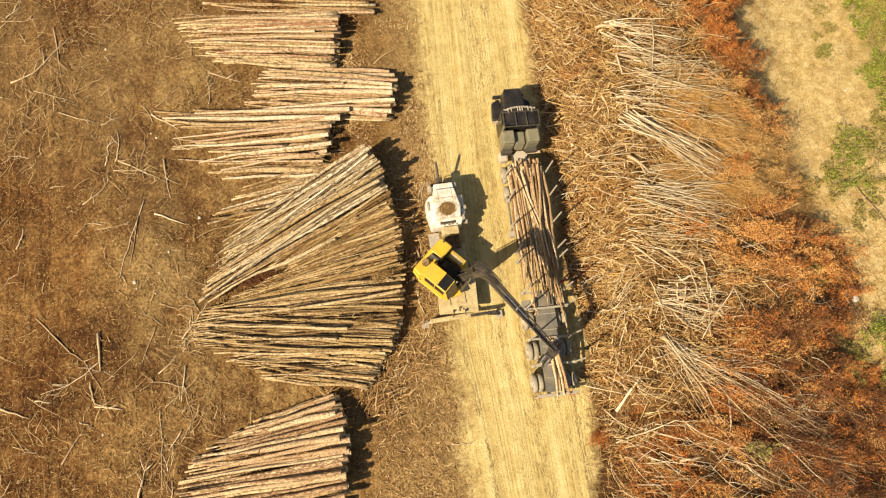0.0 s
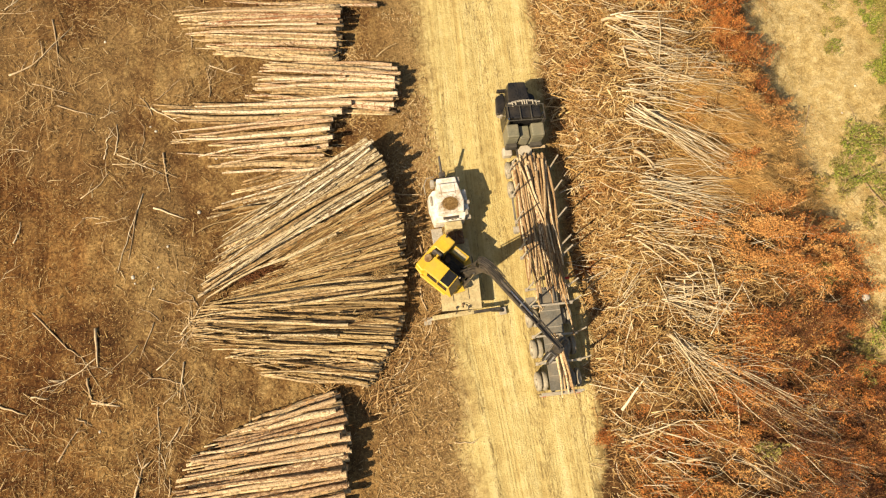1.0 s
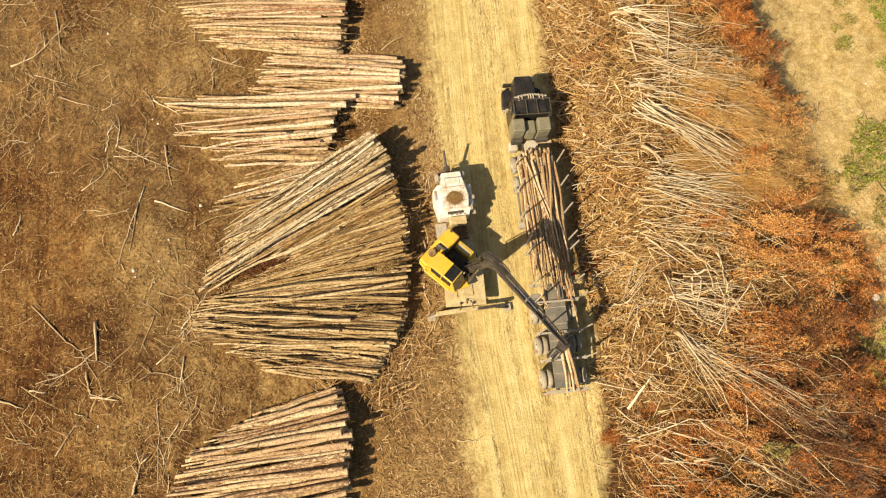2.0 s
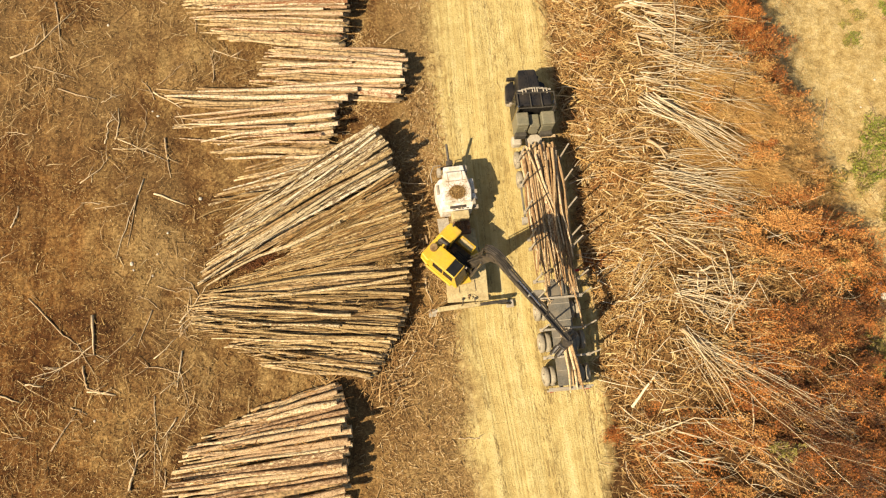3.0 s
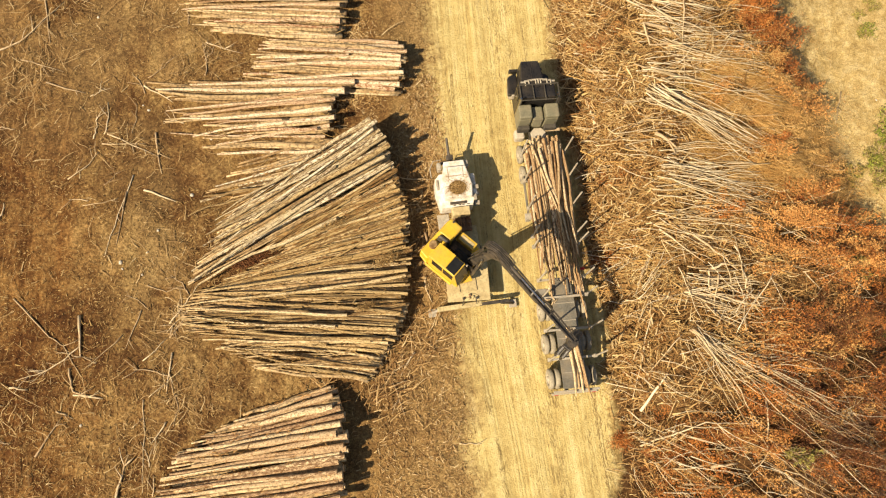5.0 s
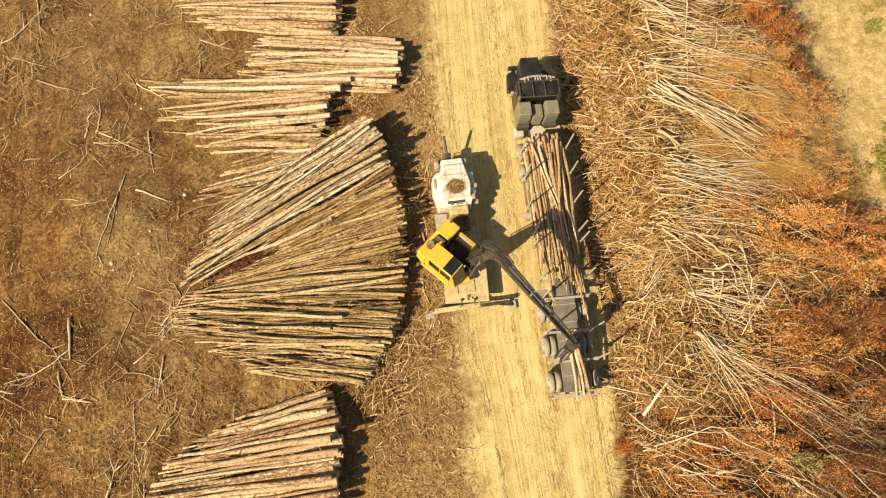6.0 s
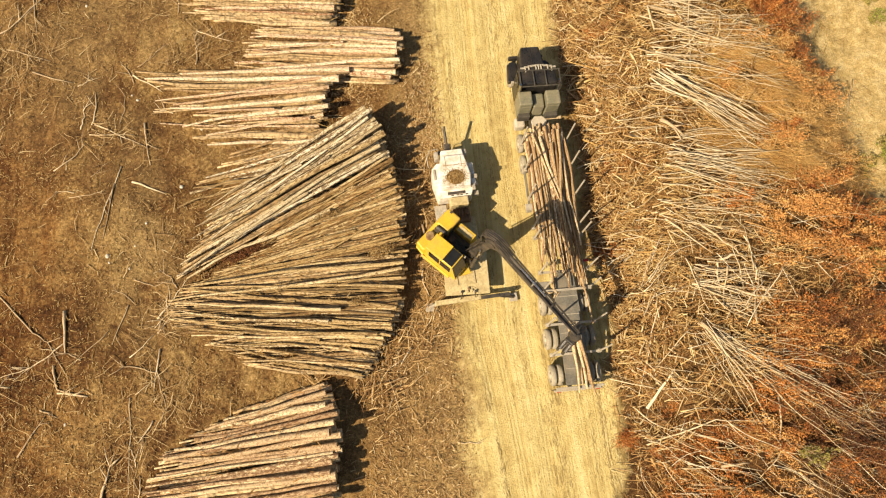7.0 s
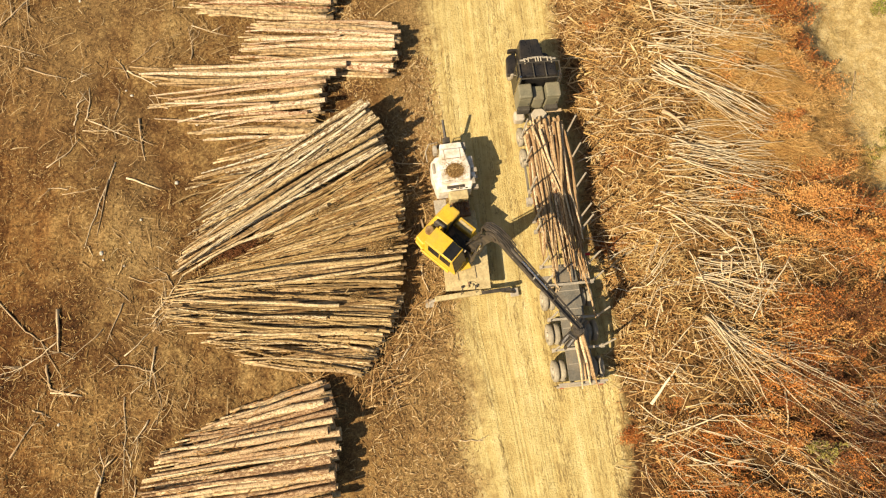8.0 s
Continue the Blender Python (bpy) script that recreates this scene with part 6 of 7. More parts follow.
    crowns("dry rust-red leaves on the felled crowns", LEAF_RED, 1500, lambda x, y: np.maximum(belt(x, y), 0.8 * top_red(x, y) * in_belt(x, y)) * red_share(x, y) * (1 - 0.72 * corner(x, y)) * (1 - 0.8 * golden_share(x, y)), 20, (0.034, 0.068), height=2.0)
    crowns("dry bright orange leaves on the felled crowns", LEAF_ORANGE, 1200, lambda x, y: belt(x, y) * (1 - 0.85 * red_share(x, y)) * (1 - 0.9 * corner(x, y)) * (1 - 0.85 * golden_share(x, y)), 20, (0.034, 0.068), height=2.0)
    crowns("sparse golden-tan leaves on fine brush", LEAF_TAN, 1300, lambda x, y: in_belt(x, y) * np.maximum(belt(x, y) * golden_share(x, y), 0.07), 20, (0.020, 0.042), twig_mat=STICK_GOLD, spread=0.35)

    # leaves strewn in heaps
    def clumps(name, tries, keep, r0, r1, per, h, mat, label, size=(0.022, 0.044), at=()):
        cx, cy = scatter(tries, 10.9, 34, -12, 34, keep)
        if at:
            s = np.array([(a, b) for a, b, r, k in at for _ in range(k)])
            e = np.concatenate([RNG.normal(0, 1, (k, 2)) * (r, r * 0.6) for a, b, r, k in at])
            cx, cy = np.concatenate([cx, s[:, 0] + e[:, 0]]), np.concatenate([cy, s[:, 1] + e[:, 1]])
        n = len(cx)
        rad = RNG.uniform(r0, r1, n)
        cnt = np.maximum(10, (per * (rad / r1) ** 2).astype(int))
        i = np.repeat(np.arange(n), cnt)
        m = len(i)
        rho, a = np.sqrt(RNG.random(m)) * RNG.uniform(0.8, 1.15, m), RNG.uniform(0, 2 * np.pi, m)
        sx = RNG.uniform(0.6, 1.5, n)
        x, y = cx[i] + rad[i] * rho * np.cos(a) * sx[i], cy[i] + rad[i] * rho * np.sin(a) / sx[i]
        dome = np.sqrt(np.clip(1 - rho ** 2, 0, 1)) * h * (rad / r1)[i] * RNG.uniform(0.55, 1.0, m)
        leaves(name, np.stack([x, y, surface(x, y) + dome + RNG.uniform(-0.03, 0.08, m)], 1), RNG.uniform(*size, m), mat, label)

    gaps = lambda x, y: smooth(0.38, 0.60, vnoise(x * 1.3, y * 1.3, 50))
    clumps("red_leaves", 2600, lambda x, y: gaps(x, y) * in_belt(x, y) * (1 - 0.7 * corner(x, y)) * np.maximum(leafy(x, y) * red_share(x, y), 0.6 * smooth(0.56, 0.72, vnoise(x * 0.45, y * 0.45, 35))), 0.15, 0.42, 110, 0.50, LEAF_RED, "dry rust-red leaves heaped in the slash",
           at=((16.7, -1.2, 0.75, 60), (11.6, -0.9, 0.28, 34), (13.6, 0.0, 0.9, 18), (12.0, 8.5, 0.35, 30), (23.0, 2.2, 1.0, 30), (12.6, 20.4, 0.5, 14), (12.9, 12.8, 0.5, 14)))
    clumps("orange_leaves", 2200, lambda x, y: gaps(x, y) * in_belt(x, y) * np.maximum(leafy(x, y) * (1 - 0.8 * red_share(x, y)), 0.06), 0.15, 0.42, 110, 0.45, LEAF_ORANGE, "dry bright orange leaves heaped in the slash")
    clumps("tan_leaves", 5200, lambda x, y: gaps(x, y) * in_belt(x, y) * (1 - 0.4 * low(y)) * (1 - 0.85 * leafy(x, y)), 0.12, 0.40, 80, 0.35, LEAF_TAN, "dry tan leaves strewn in the slash heap", (0.020, 0.042))
    # twigs and crumbs on the pale dirt
    x, y = scatter(2600, 25, 38, -10, 32, lambda x, y: smooth(-0.5, 1.5, x - brush_right(y)) * smooth(0.35, 0.7, vnoise(x * 0.5, y * 0.5, 79)))
    n = len(x)
    ln = RNG.gamma(2.0, 0.18, n) + 0.08
    d = ways(n, 0.4, 1.3, 0.06)
    sticks("dirt_twigs", np.stack([x, y, terrain(x, y) + RNG.uniform(0.0, 0.04, n)], 1), d, ln, RNG.uniform(0.006, 0.016, n), STICK_TAN, "thin twigs scattered on the pale dirt", rings=3)
    x, y = scatter(9000, 25, 38, -10, 32, lambda x, y: smooth(-0.5, 1.5, x - brush_right(y)) * (0.15 + smooth(0.4, 0.75, vnoise(x * 0.8, y * 0.8, 80))))
    n = len(x)
    leaves("dirt_crumbs", np.stack([x, y, terrain(x, y) + 0.012], 1), RNG.uniform(0.012, 0.045, n), CLOD, "small clods and leaf crumbs on the pale dirt", "clods", flat=1.0)
    # leaves lodged between the pale stems
    x, y = scatter(26000, 12, 24, -8, 30, lambda x, y: in_belt(x, y) * smooth(0.45, 0.62, vnoise(x * 1.1, y * 1.9, 76)) * (1 - 0.6 * leafy(x, y)))
    n = len(x)
    leaves("lodged_leaves", np.stack([x, y, surface(x, y) + RNG.uniform(0.30, 0.72, n)], 1), RNG.uniform(0.018, 0.042, n), LEAF_TAN, "dry tan leaves lodged between the pale stems")
    # thin litter that runs out over the pale dirt
    x, y = scatter(34000, 21, 33, -12, 33, lambda x, y: smooth(-4.0, -1.0, x - brush_right(y)) * smooth(4.4, -1.0, x - brush_right(y) + 2.0 * (vnoise(x * 0.9, y * 0.9, 75) - 0.5)))
    n = len(x)
    leaves("rim_leaves", np.stack([x, y, surface(x, y) + RNG.uniform(0.0, 0.10, n)], 1), RNG.uniform(0.020, 0.045, n), LEAF_ORANGE, "dry leaves thinning out over the pale dirt")
    x, y = scatter(5000, 22, 33, -12, 33, lambda x, y: smooth(-4.0, -1.0, x - brush_right(y)) * smooth(3.8, 0.0, x - brush_right(y) + 2.0 * (vnoise(x * 0.9, y * 0.9, 75) - 0.5)))
    n = len(x)
    ln = RNG.gamma(2.4, 0.22, n) + 0.15
    d = ways(n, -0.5, 0.9, 0.15)
    sticks("rim_twigs", lay(x, y, d, ln, RNG.uniform(0.02, 0.14, n)), d, ln, RNG.uniform(0.006, 0.016, n), STICK_BROWN, "brown twigs at the far edge of the slash heap", rings=3)


build_slash()


# ---- litter on the clear-cut ----
def build_litter():
    def open_land(x, y):
        return np.clip(0.2 + 1.1 * (0.6 * vnoise(x * 0.35, y * 0.35, 30) + 0.4 * vnoise(x * 1.2, y * 1.2, 33) - 0.25), 0.06, 1) * smooth(0.3, -0.5, x - road_left(y))
    x, y = scatter(190000, -26, 4.2, -11, 34, open_land)
    n = len(x)
    ln = RNG.gamma(2.0, 0.05, n) + 0.04
    d = ways(n, 0.6, 1.6, 0.15)
    sticks("straw_litter", np.stack([x, y, terrain(x, y) + RNG.uniform(0.0, 0.05, n)], 1), d, ln, 0.004 + RNG.gamma(2.0, 0.0045, n), STRAW, "dry straw and bark shreds on the earth", "litter", rings=2, bend=0.0)
    x, y = scatter(5200, -26, 3.9, -11, 34, lambda x, y: open_land(x, y) * smooth(0.35, 0.75, vnoise(x * 0.3, y * 0.3, 31)))
    n = len(x)
    ln = RNG.gamma(2.0, 0.30, n) + 0.2
    d = ways(n, 0.9, 1.4, 0.05)
    sticks("litter_twigs", np.stack([x, y, terrain(x, y) + RNG.uniform(0.01, 0.08, n)], 1), d, ln, RNG.uniform(0.010, 0.030, n), STICK_STRAW, "scattered twigs on the clear-cut", "litter", bend=0.10)
    # twig heaps
    P, D, L, R = [], [], [], []
    for cx, cy, sp, cnt in ((-18.3, 21.2, 1.3, 90), (-20.6, 22.4, 1.6, 70), (-17.2, 23.6, 1.1, 60), (-20.2, 17.6, 1.4, 60), (-19.0, 25.0, 1.4, 50), (-14.0, 16.8, 0.9, 50), (-12.0, 16.0, 0.6, 30), (-10.0, 23.0, 1.2, 45), (-10.6, 6.6, 0.8, 70), (-10.8, 3.7, 0.9, 70),
                            (-12.4, -0.2, 1.2, 70), (-5.0, 23.4, 1.2, 35), (-18.8, 19.6, 1.2, 40), (-8.0, 21.4, 1.2, 45), (-16.3, 4.6, 1.1, 30), (-10.6, 20.2, 0.8, 35), (-9.6, 2.4, 1.0, 50),
                            (-20.5, 12.0, 1.5, 30), (-11.3, 11.0, 1.3, 25), (-17.5, 0.5, 1.3, 35), (-21.0, 28.0, 1.5, 50), (-14.5, 27.0, 1.5, 40), (-9.2, 9.8, 0.9, 40)):
        d = ways(cnt, RNG.uniform(0, 3), 0.9, 0.08)
        ln = RNG.gamma(2.5, 0.24, cnt) + 0.15
        x, y = RNG.normal(cx, sp, cnt), RNG.normal(cy, sp, cnt)
        P.append(np.stack([x, y, terrain(x, y) + RNG.uniform(0.02, 0.22, cnt)], 1) - d * (ln / 2)[:, None] * np.array([1, 1, 0]))
        D.append(d), L.append(ln), R.append(RNG.uniform(0.008, 0.024, cnt))
    sticks("twig_heaps", np.concatenate(P), np.concatenate(D), np.concatenate(L), np.concatenate(R), STICK_STRAW, "dull straw-coloured twigs in loose heaps on the clear-cut", "litter", bend=0.10, rings=5)
    cx = np.repeat([0.4, -0.6, 1.6, -3.4, 1.9, 2.2], [170, 130, 80, 60, 90, 90])
    cy = np.repeat([3.6, 2.6, 5.2, 3.4, 9.5, 12.5], [170, 130, 80, 60, 90, 90])
    n = len(cx)
    x, y = cx + RNG.normal(0, 0.6, n), cy + RNG.normal(0, 0.8, n)
    d = ways(n, 0.9, 0.8, 0.15)
    ln = RNG.gamma(3.0, 0.25, n) + 0.2
    sticks("verge_sticks", np.stack([x, y, terrain(x, y) + RNG.uniform(0.02, 0.25, n)], 1), d, ln, RNG.uniform(0.012, 0.034, n), STICK_VERGE, "reddish-brown broken sticks by the stacks", "litter")
    # shredded verge between the stacks and the road
    x, y = scatter(24000, -2.8, 4.2, -11, 20, lambda x, y: smooth(0.4, -0.6, x - road_left(y)) * smooth(1.0, 2.0, x + 2.2 * smooth(5, 3, y)) * np.clip(vnoise(x * 0.6, y * 0.6, 32) * 1.3, 0, 1))
    n = len(x)
    ln = RNG.gamma(1.6, 0.10, n) + 0.05
    d = ways(n, 0.9, 1.2, 0.1)
    sticks("verge_shreds", np.stack([x, y, terrain(x, y) + RNG.uniform(0.0, 0.10, n)], 1), d, ln, RNG.uniform(0.008, 0.026, n), STICK_VERGE, "reddish-tan bark shreds on the verge", "litter", rings=3)
    # chips and shreds round the butts of the upper stacks
    x, y = scatter(11000, -2.2, 4.0, 14.5, 33, lambda x, y: smooth(0.5, -0.8, x - road_left(y)) * smooth(0.38, 0.62, vnoise(x * 0.5, y * 0.5, 34)))
    n = len(x)
    sticks("butt_shreds", np.stack([x, y, terrain(x, y) + RNG.uniform(0.0, 0.08, n)], 1), ways(n, 0.3, 1.6, 0.1), RNG.gamma(2.0, 0.08, n) + 0.05, RNG.uniform(0.008, 0.028, n), STICK_TAN, "tan and rusty bark shreds by the upper stacks", "litter", rings=3)
    x, y = scatter(22000, -3, 4.2, -11, 30, lambda x, y: smooth(0.4, -0.6, x - road_left(y)) * smooth(0.2, 1.4, x + 2.4 * smooth(5, 3, y)))
    n = len(x)
    leaves("bark_chips", np.stack([x, y, terrain(x, y) + RNG.uniform(0.0, 0.05, n)], 1), RNG.uniform(0.015, 0.050, n), STRAW, "brown bark chips on the verge", "litter", flat=1.5)


build_litter()


def build_road_clods():
    x, y = scatter(20000, 3.2, 11.6, -11, 34, lambda x, y: smooth(0.3, 0.8, 0.5 * vnoise(x * 3.0, y * 0.25, 40) + 0.5 * vnoise(x * 0.8, y * 0.3, 41)) + 0.5 * smooth(4.6, 3.8, x))
    n = len(x)
    leaves("road_clods", np.stack([x, y, terrain(x, y) + 0.012], 1), RNG.uniform(0.012, 0.042, n), CLOD, "small dry clods pressed into the road", "clods", flat=1.0)


def build_ruts():
    """Broken tyre marks pressed into the road, in long lines."""
    X, Y = [], []
    for k in range(44):
        x0 = 4.0 + 6.9 * RNG.random()
        lean = RNG.normal(0, 0.006)
        y = np.cumsum(RNG.gamma(1.3, 0.06, 760)) - 12 + RNG.uniform(-3, 3)
        keep = 0.6 * vnoise(y * 0.22, x0 * 3, 57) + 0.4 * vnoise(y * 1.1, x0 * 5, 59) > (0.53 if k % 3 else 0.44)
        y = y[keep]
        X.append(x0 + lean * (y - 8) + np.clip(5.0 - y, 0, 20) * (0.05 + 0.08 * smooth(9.0, 4.5, x0)) + 0.30 * (vnoise(y * 0.16, x0, 58) - 0.5) + RNG.normal(0, 0.028 if k % 3 else 0.09, len(y)))
        Y.append(y)
    x, y = np.concatenate(X), np.concatenate(Y)
    k = (x > road_left(y)) & (x < road_right(y)) & (y < 34)
    x, y = x[k], y[k]
    n = len(x)
    ln = RNG.gamma(2.0, 0.06, n) + 0.05
    d = ways(n, 1.57 + smooth(5, 3, y) * (0.05 + 0.08 * smooth(9.0, 4.5, x)), 0.20, 0.02)
    sticks("rut_marks", np.stack([x, y, terrain(x, y) + 0.002], 1), d, ln, RNG.uniform(0.006, 0.018, n), RUT, "dark broken tyre marks along the haul road", "ruts", rings=3, bend=0.1)


build_road_clods()
build_ruts()


# ---- single branches and poles ----
def branch(label, pts, r, mat=BRANCH, forks=2, seed=0, category="branch", group=""):
    """A crooked stem with a few side twigs, lying on the ground or heap; pts: x, y, height above it."""
    rng = random.Random(seed * 7 + 3)
    line = []
    for a, b in zip(pts, pts[1:]):
        for k in range(4):
            f = k / 4
            x, y, h = (a[i] * (1 - f) + b[i] * f for i in range(3))
            line.append(Vector((x + rng.uniform(-0.04, 0.04), y + rng.uniform(-0.04, 0.04), float(surface(x, y)) + h + r)))
    x, y, h = pts[-1]
    line.append(Vector((x, y, float(surface(x, y)) + h + r * 0.6)))
    n = len(line)
    bm = bm_tube(B(), line, [r * (1 - 0.6 * i / (n - 1)) for i in range(n)], 7)
    for _ in range(forks):
        i = rng.randrange(2, n - 1)
        d = (line[i] - line[i - 1]).normalized()
        a = rng.choice((-1, 1)) * rng.uniform(0.5, 0.9)
        d = Vector((d.x * math.cos(a) - d.y * math.sin(a), d.x * math.sin(a) + d.y * math.cos(a), 0.15))
        q = line[i]
        ln = rng.uniform(0.4, 1.0)
        bm_tube(bm, [q, q + d * ln * 0.5 + Vector((0, 0, 0.03)), q + d * ln + Vector((rng.uniform(-.1, .1), rng.uniform(-.1, .1), 0))], [r * 0.5, r * 0.38, r * 0.2], 6)
    ob = new("branch", mesh_of("branch", bm, mat, True))
    return tagged(ob, label, category, group)


COUNT = {"branches on the clear-cut": 0, "poles on the slash heap": 40}


def lying(label, pts, r, mat=BRANCH, forks=1, group="branches on the clear-cut"):
    branch(label, pts, r, mat, forks, COUNT[group], group=group)
    COUNT[group] += 1


def on_heap(label, pts, r, mat=BRANCH, forks=1):
    lying(label, pts, r, mat, forks, "poles on the slash heap")


lying("crooked brown branch lying on the clear-cut", [(-18.6, 8.4, 0), (-16.7, 6.35, 0), (-16.0, 5.8, 0), (-15.1, 4.25, 0)], 0.042, BRANCH, 2)
lying("short straight grey-brown log on bare earth", [(-15.3, 7.3, 0), (-15.14, 5.24, 0)], 0.085, BRANCH, 0)
lying("dark slender branch on the clear-cut", [(-18.3, 26.1, 0), (-17.8, 23.0, 0)], 0.05, BRANCH_DARK, 2)
lying("upright-lying grey stick beside a twig heap", [(-11.9, 17.2, 0), (-11.5, 14.8, 0)], 0.06, BRANCH, 1)
lying("thin stick of the twig heap", [(-14.4, 17.3, 0), (-11.7, 15.8, 0)], 0.04, BRANCH, 2)
lying("pale stick of the twig heap", [(-14.7, 16.7, 0), (-12.4, 16.6, 0)], 0.035, BRANCH, 2)
lying("short pale stick on the earth", [(-17.8, 20.5, 0), (-15.7, 19.8, 0)], 0.05, BRANCH, 1)
lying("long thin dark branch on the earth", [(-13.3, 13.9, 0), (-13.7, 10.9, 0)], 0.035, BRANCH_DARK, 1)
lying("pale broken stick on the earth", [(-20.2, 3.7, 0), (-18.7, 3.1, 0)], 0.06, BRANCH, 0)
lying("dark stick on the earth", [(-17.0, 0.6, 0), (-15.9, 2.4, 0)], 0.05, BRANCH_DARK, 1)
lying("forked branch with pale bark", [(-20.6, 22.6, 0), (-19.3, 23.2, 0), (-17.2, 25.6, 0)], 0.06, BRANCH, 3)
lying("small forked stick on the earth", [(-19.3, 22.0, 0), (-17.0, 21.2, 0)], 0.04, BRANCH, 3)
lying("two-branched pale stick on the earth", [(-15.4, 3.4, 0), (-14.0, 3.1, 0)], 0.045, BRANCH, 1)
lying("crooked twig near the thick stack", [(-10.8, 3.9, 0), (-10.4, 2.3, 0), (-10.6, 1.5, 0)], 0.035, BRANCH_DARK, 2)
lying("bent dark twig on the earth", [(-12.3, 7.4, 0), (-13.0, 5.5, 0)], 0.035, BRANCH_DARK, 1)
lying("thin pale stick near the short stack", [(-9.2, 22.6, 0), (-7.2, 21.9, 0)], 0.035, BRANCH, 2)
lying("forked dry stick near the ragged stack", [(-12.6, 20.1, 0), (-11.0, 19.0, 0)], 0.05, BRANCH, 1)
lying("curved stick by the tips of the fan", [(-10.9, 6.6, 0), (-10.1, 7.6, 0), (-9.4, 8.6, 0)], 0.05, BRANCH, 2)
lying("thin leaning stick by the tips of the fan", [(-10.9, 5.9, 0), (-10.0, 7.0, 0)], 0.035, BRANCH, 1)
lying("reddish stick beside the carrier", [(2.4, 10.6, 0.05), (2.7, 8.9, 0.05)], 0.07, BRANCH_DARK, 1)
lying("curved stick beside the loader", [(2.25, 8.2, 0.02), (2.2, 7.5, 0.02), (2.5, 6.8, 0.02)], 0.05, BRANCH, 0)
lying("thin pinkish pole between the stack and the carrier", [(1.09, 13.77, 0.25), (2.89, 13.51, 0.35)], 0.028, BRANCH, 0)
lying("broken pale stick on the verge", [(1.4, 4.3, 0.05), (0.6, 3.1, 0.05)], 0.05, BRANCH, 1)
lying("dark stick on the verge", [(0.2, 2.9, 0.05), (0.7, 1.2, 0.05)], 0.04, BRANCH_DARK, 2)
lying("pale twig at the road edge", [(3.3, -0.4, 0.02), (4.4, -0.5, 0.02)], 0.03, BRANCH, 1)
lying("long thin grey branch on the earth", [(-12.99, 14.75, 0), (-13.66, 12.5, 0), (-14.25, 10.32, 0)], 0.035, BRANCH, 2)
lying("bent pale branch on the earth", [(-15.69, 4.67, 0), (-15.43, 3.51, 0), (-14.02, 3.13, 0)], 0.06, BRANCH, 1)
lying("crooked pale stick on the earth", [(-12.4, 13.94, 0), (-10.71, 13.17, 0)], 0.06, BRANCH, 0)
lying("pulled-up root with thin runners", [(-15.21, 5.72, 0), (-16.05, 5.06, 0), (-16.99, 4.6, 0), (-18.21, 4.28, 0)], 0.035, BRANCH, 5)
lying("thin root runner on the earth", [(-16.05, 5.06, 0), (-16.75, 4.69, 0), (-17.52, 4.12, 0)], 0.025, BRANCH, 4)
lying("dead forked branch near the thick stack", [(-13.18, -1.62, 0), (-12.72, 0.34, 0)], 0.065, BRANCH, 4)
lying("thin upright-lying stick near the thick stack", [(-12.08, 2.92, 0), (-12.0, 1.25, 0), (-12.0, -1.46, 0)], 0.035, BRANCH, 2)
lying("slender grey stick on the earth", [(-13.15, 6.17, 0), (-14.78, 4.69, 0)], 0.03, BRANCH_DARK, 1)
lying("short stick near the thick stack", [(-10.95, 1.72, 0), (-11.62, 0.8, 0)], 0.05, BRANCH, 1)
lying("thin curved stick on the earth", [(-12.06, 8.63, 0), (-11.06, 8.28, 0), (-10.17, 8.51, 0)], 0.03, BRANCH, 1)
lying("pale stick under the tips of the fan", [(-9.7, 7.5, 0.05), (-11.06, 6.19, 0)], 0.045, BRANCH, 3)
lying("pale stick under the tips of the fan", [(-10.04, 7.16, 0.05), (-10.77, 6.03, 0)], 0.04, BRANCH, 3)
lying("pale bent stick near the fan", [(-10.73, 5.13, 0), (-10.97, 3.13, 0)], 0.05, BRANCH, 2)
lying("straight thin stick near the fan", [(-12.14, 4.79, 0), (-11.05, 5.9, 0)], 0.035, BRANCH, 0)
lying("short pale stick on the earth", [(-18.47, 3.97, 0), (-17.6, 3.8, 0)], 0.05, BRANCH, 0)
lying("short forked stick on the earth", [(-16.23, 2.68, 0), (-15.39, 2.25, 0)], 0.045, BRANCH, 1)

rb = random.Random(77)
for i in range(34):
    x, y = (rb.uniform(-22, -9), rb.uniform(17.5, 29)) if i < 18 else (rb.uniform(-22, -10), rb.uniform(-1.5, 16))
    a, ln = rb.uniform(0, 3.14), rb.uniform(0.9, 2.2)
    dx, dy = math.cos(a) * ln / 2, math.sin(a) * ln / 2
    branch("small forked dead branch lying on the clear-cut", [(x - dx, y - dy, 0), (x + 0.15 * dy, y - 0.15 * dx, 0.02), (x + dx, y + dy, 0)], rb.uniform(0.022, 0.042), BRANCH if i % 3 else BRANCH_DARK, rb.randrange(1, 4), 100 + i, group="branches on the clear-cut")

on_heap("pale slender pole across the slash heap", [(17.06, 22.4, 0.55), (16.5, 16.8, 0.55)], 0.045, BRANCH, 2)
on_heap("bright debarked pole on the slash heap", [(12.41, 0.47, 0.45), (13.75, 2.13, 0.5)], 0.085, PALE_WOOD, 0)
on_heap("long thin pole at the heap's edge", [(12.2, 16.0, 0.2), (12.0, 17.6, 0.25)], 0.09, BRANCH, 0)
on_heap("pale tilted log at the road edge", [(12.2, 19.3, 0.1), (13.1, 18.6, 0.2)], 0.11, BRANCH, 0)
on_heap("crooked thick grey pole on the heap", [(13.8, 22.4, 0.5), (15.4, 22.3, 0.6), (16.9, 21.2, 0.5)], 0.10, BRANCH, 2)
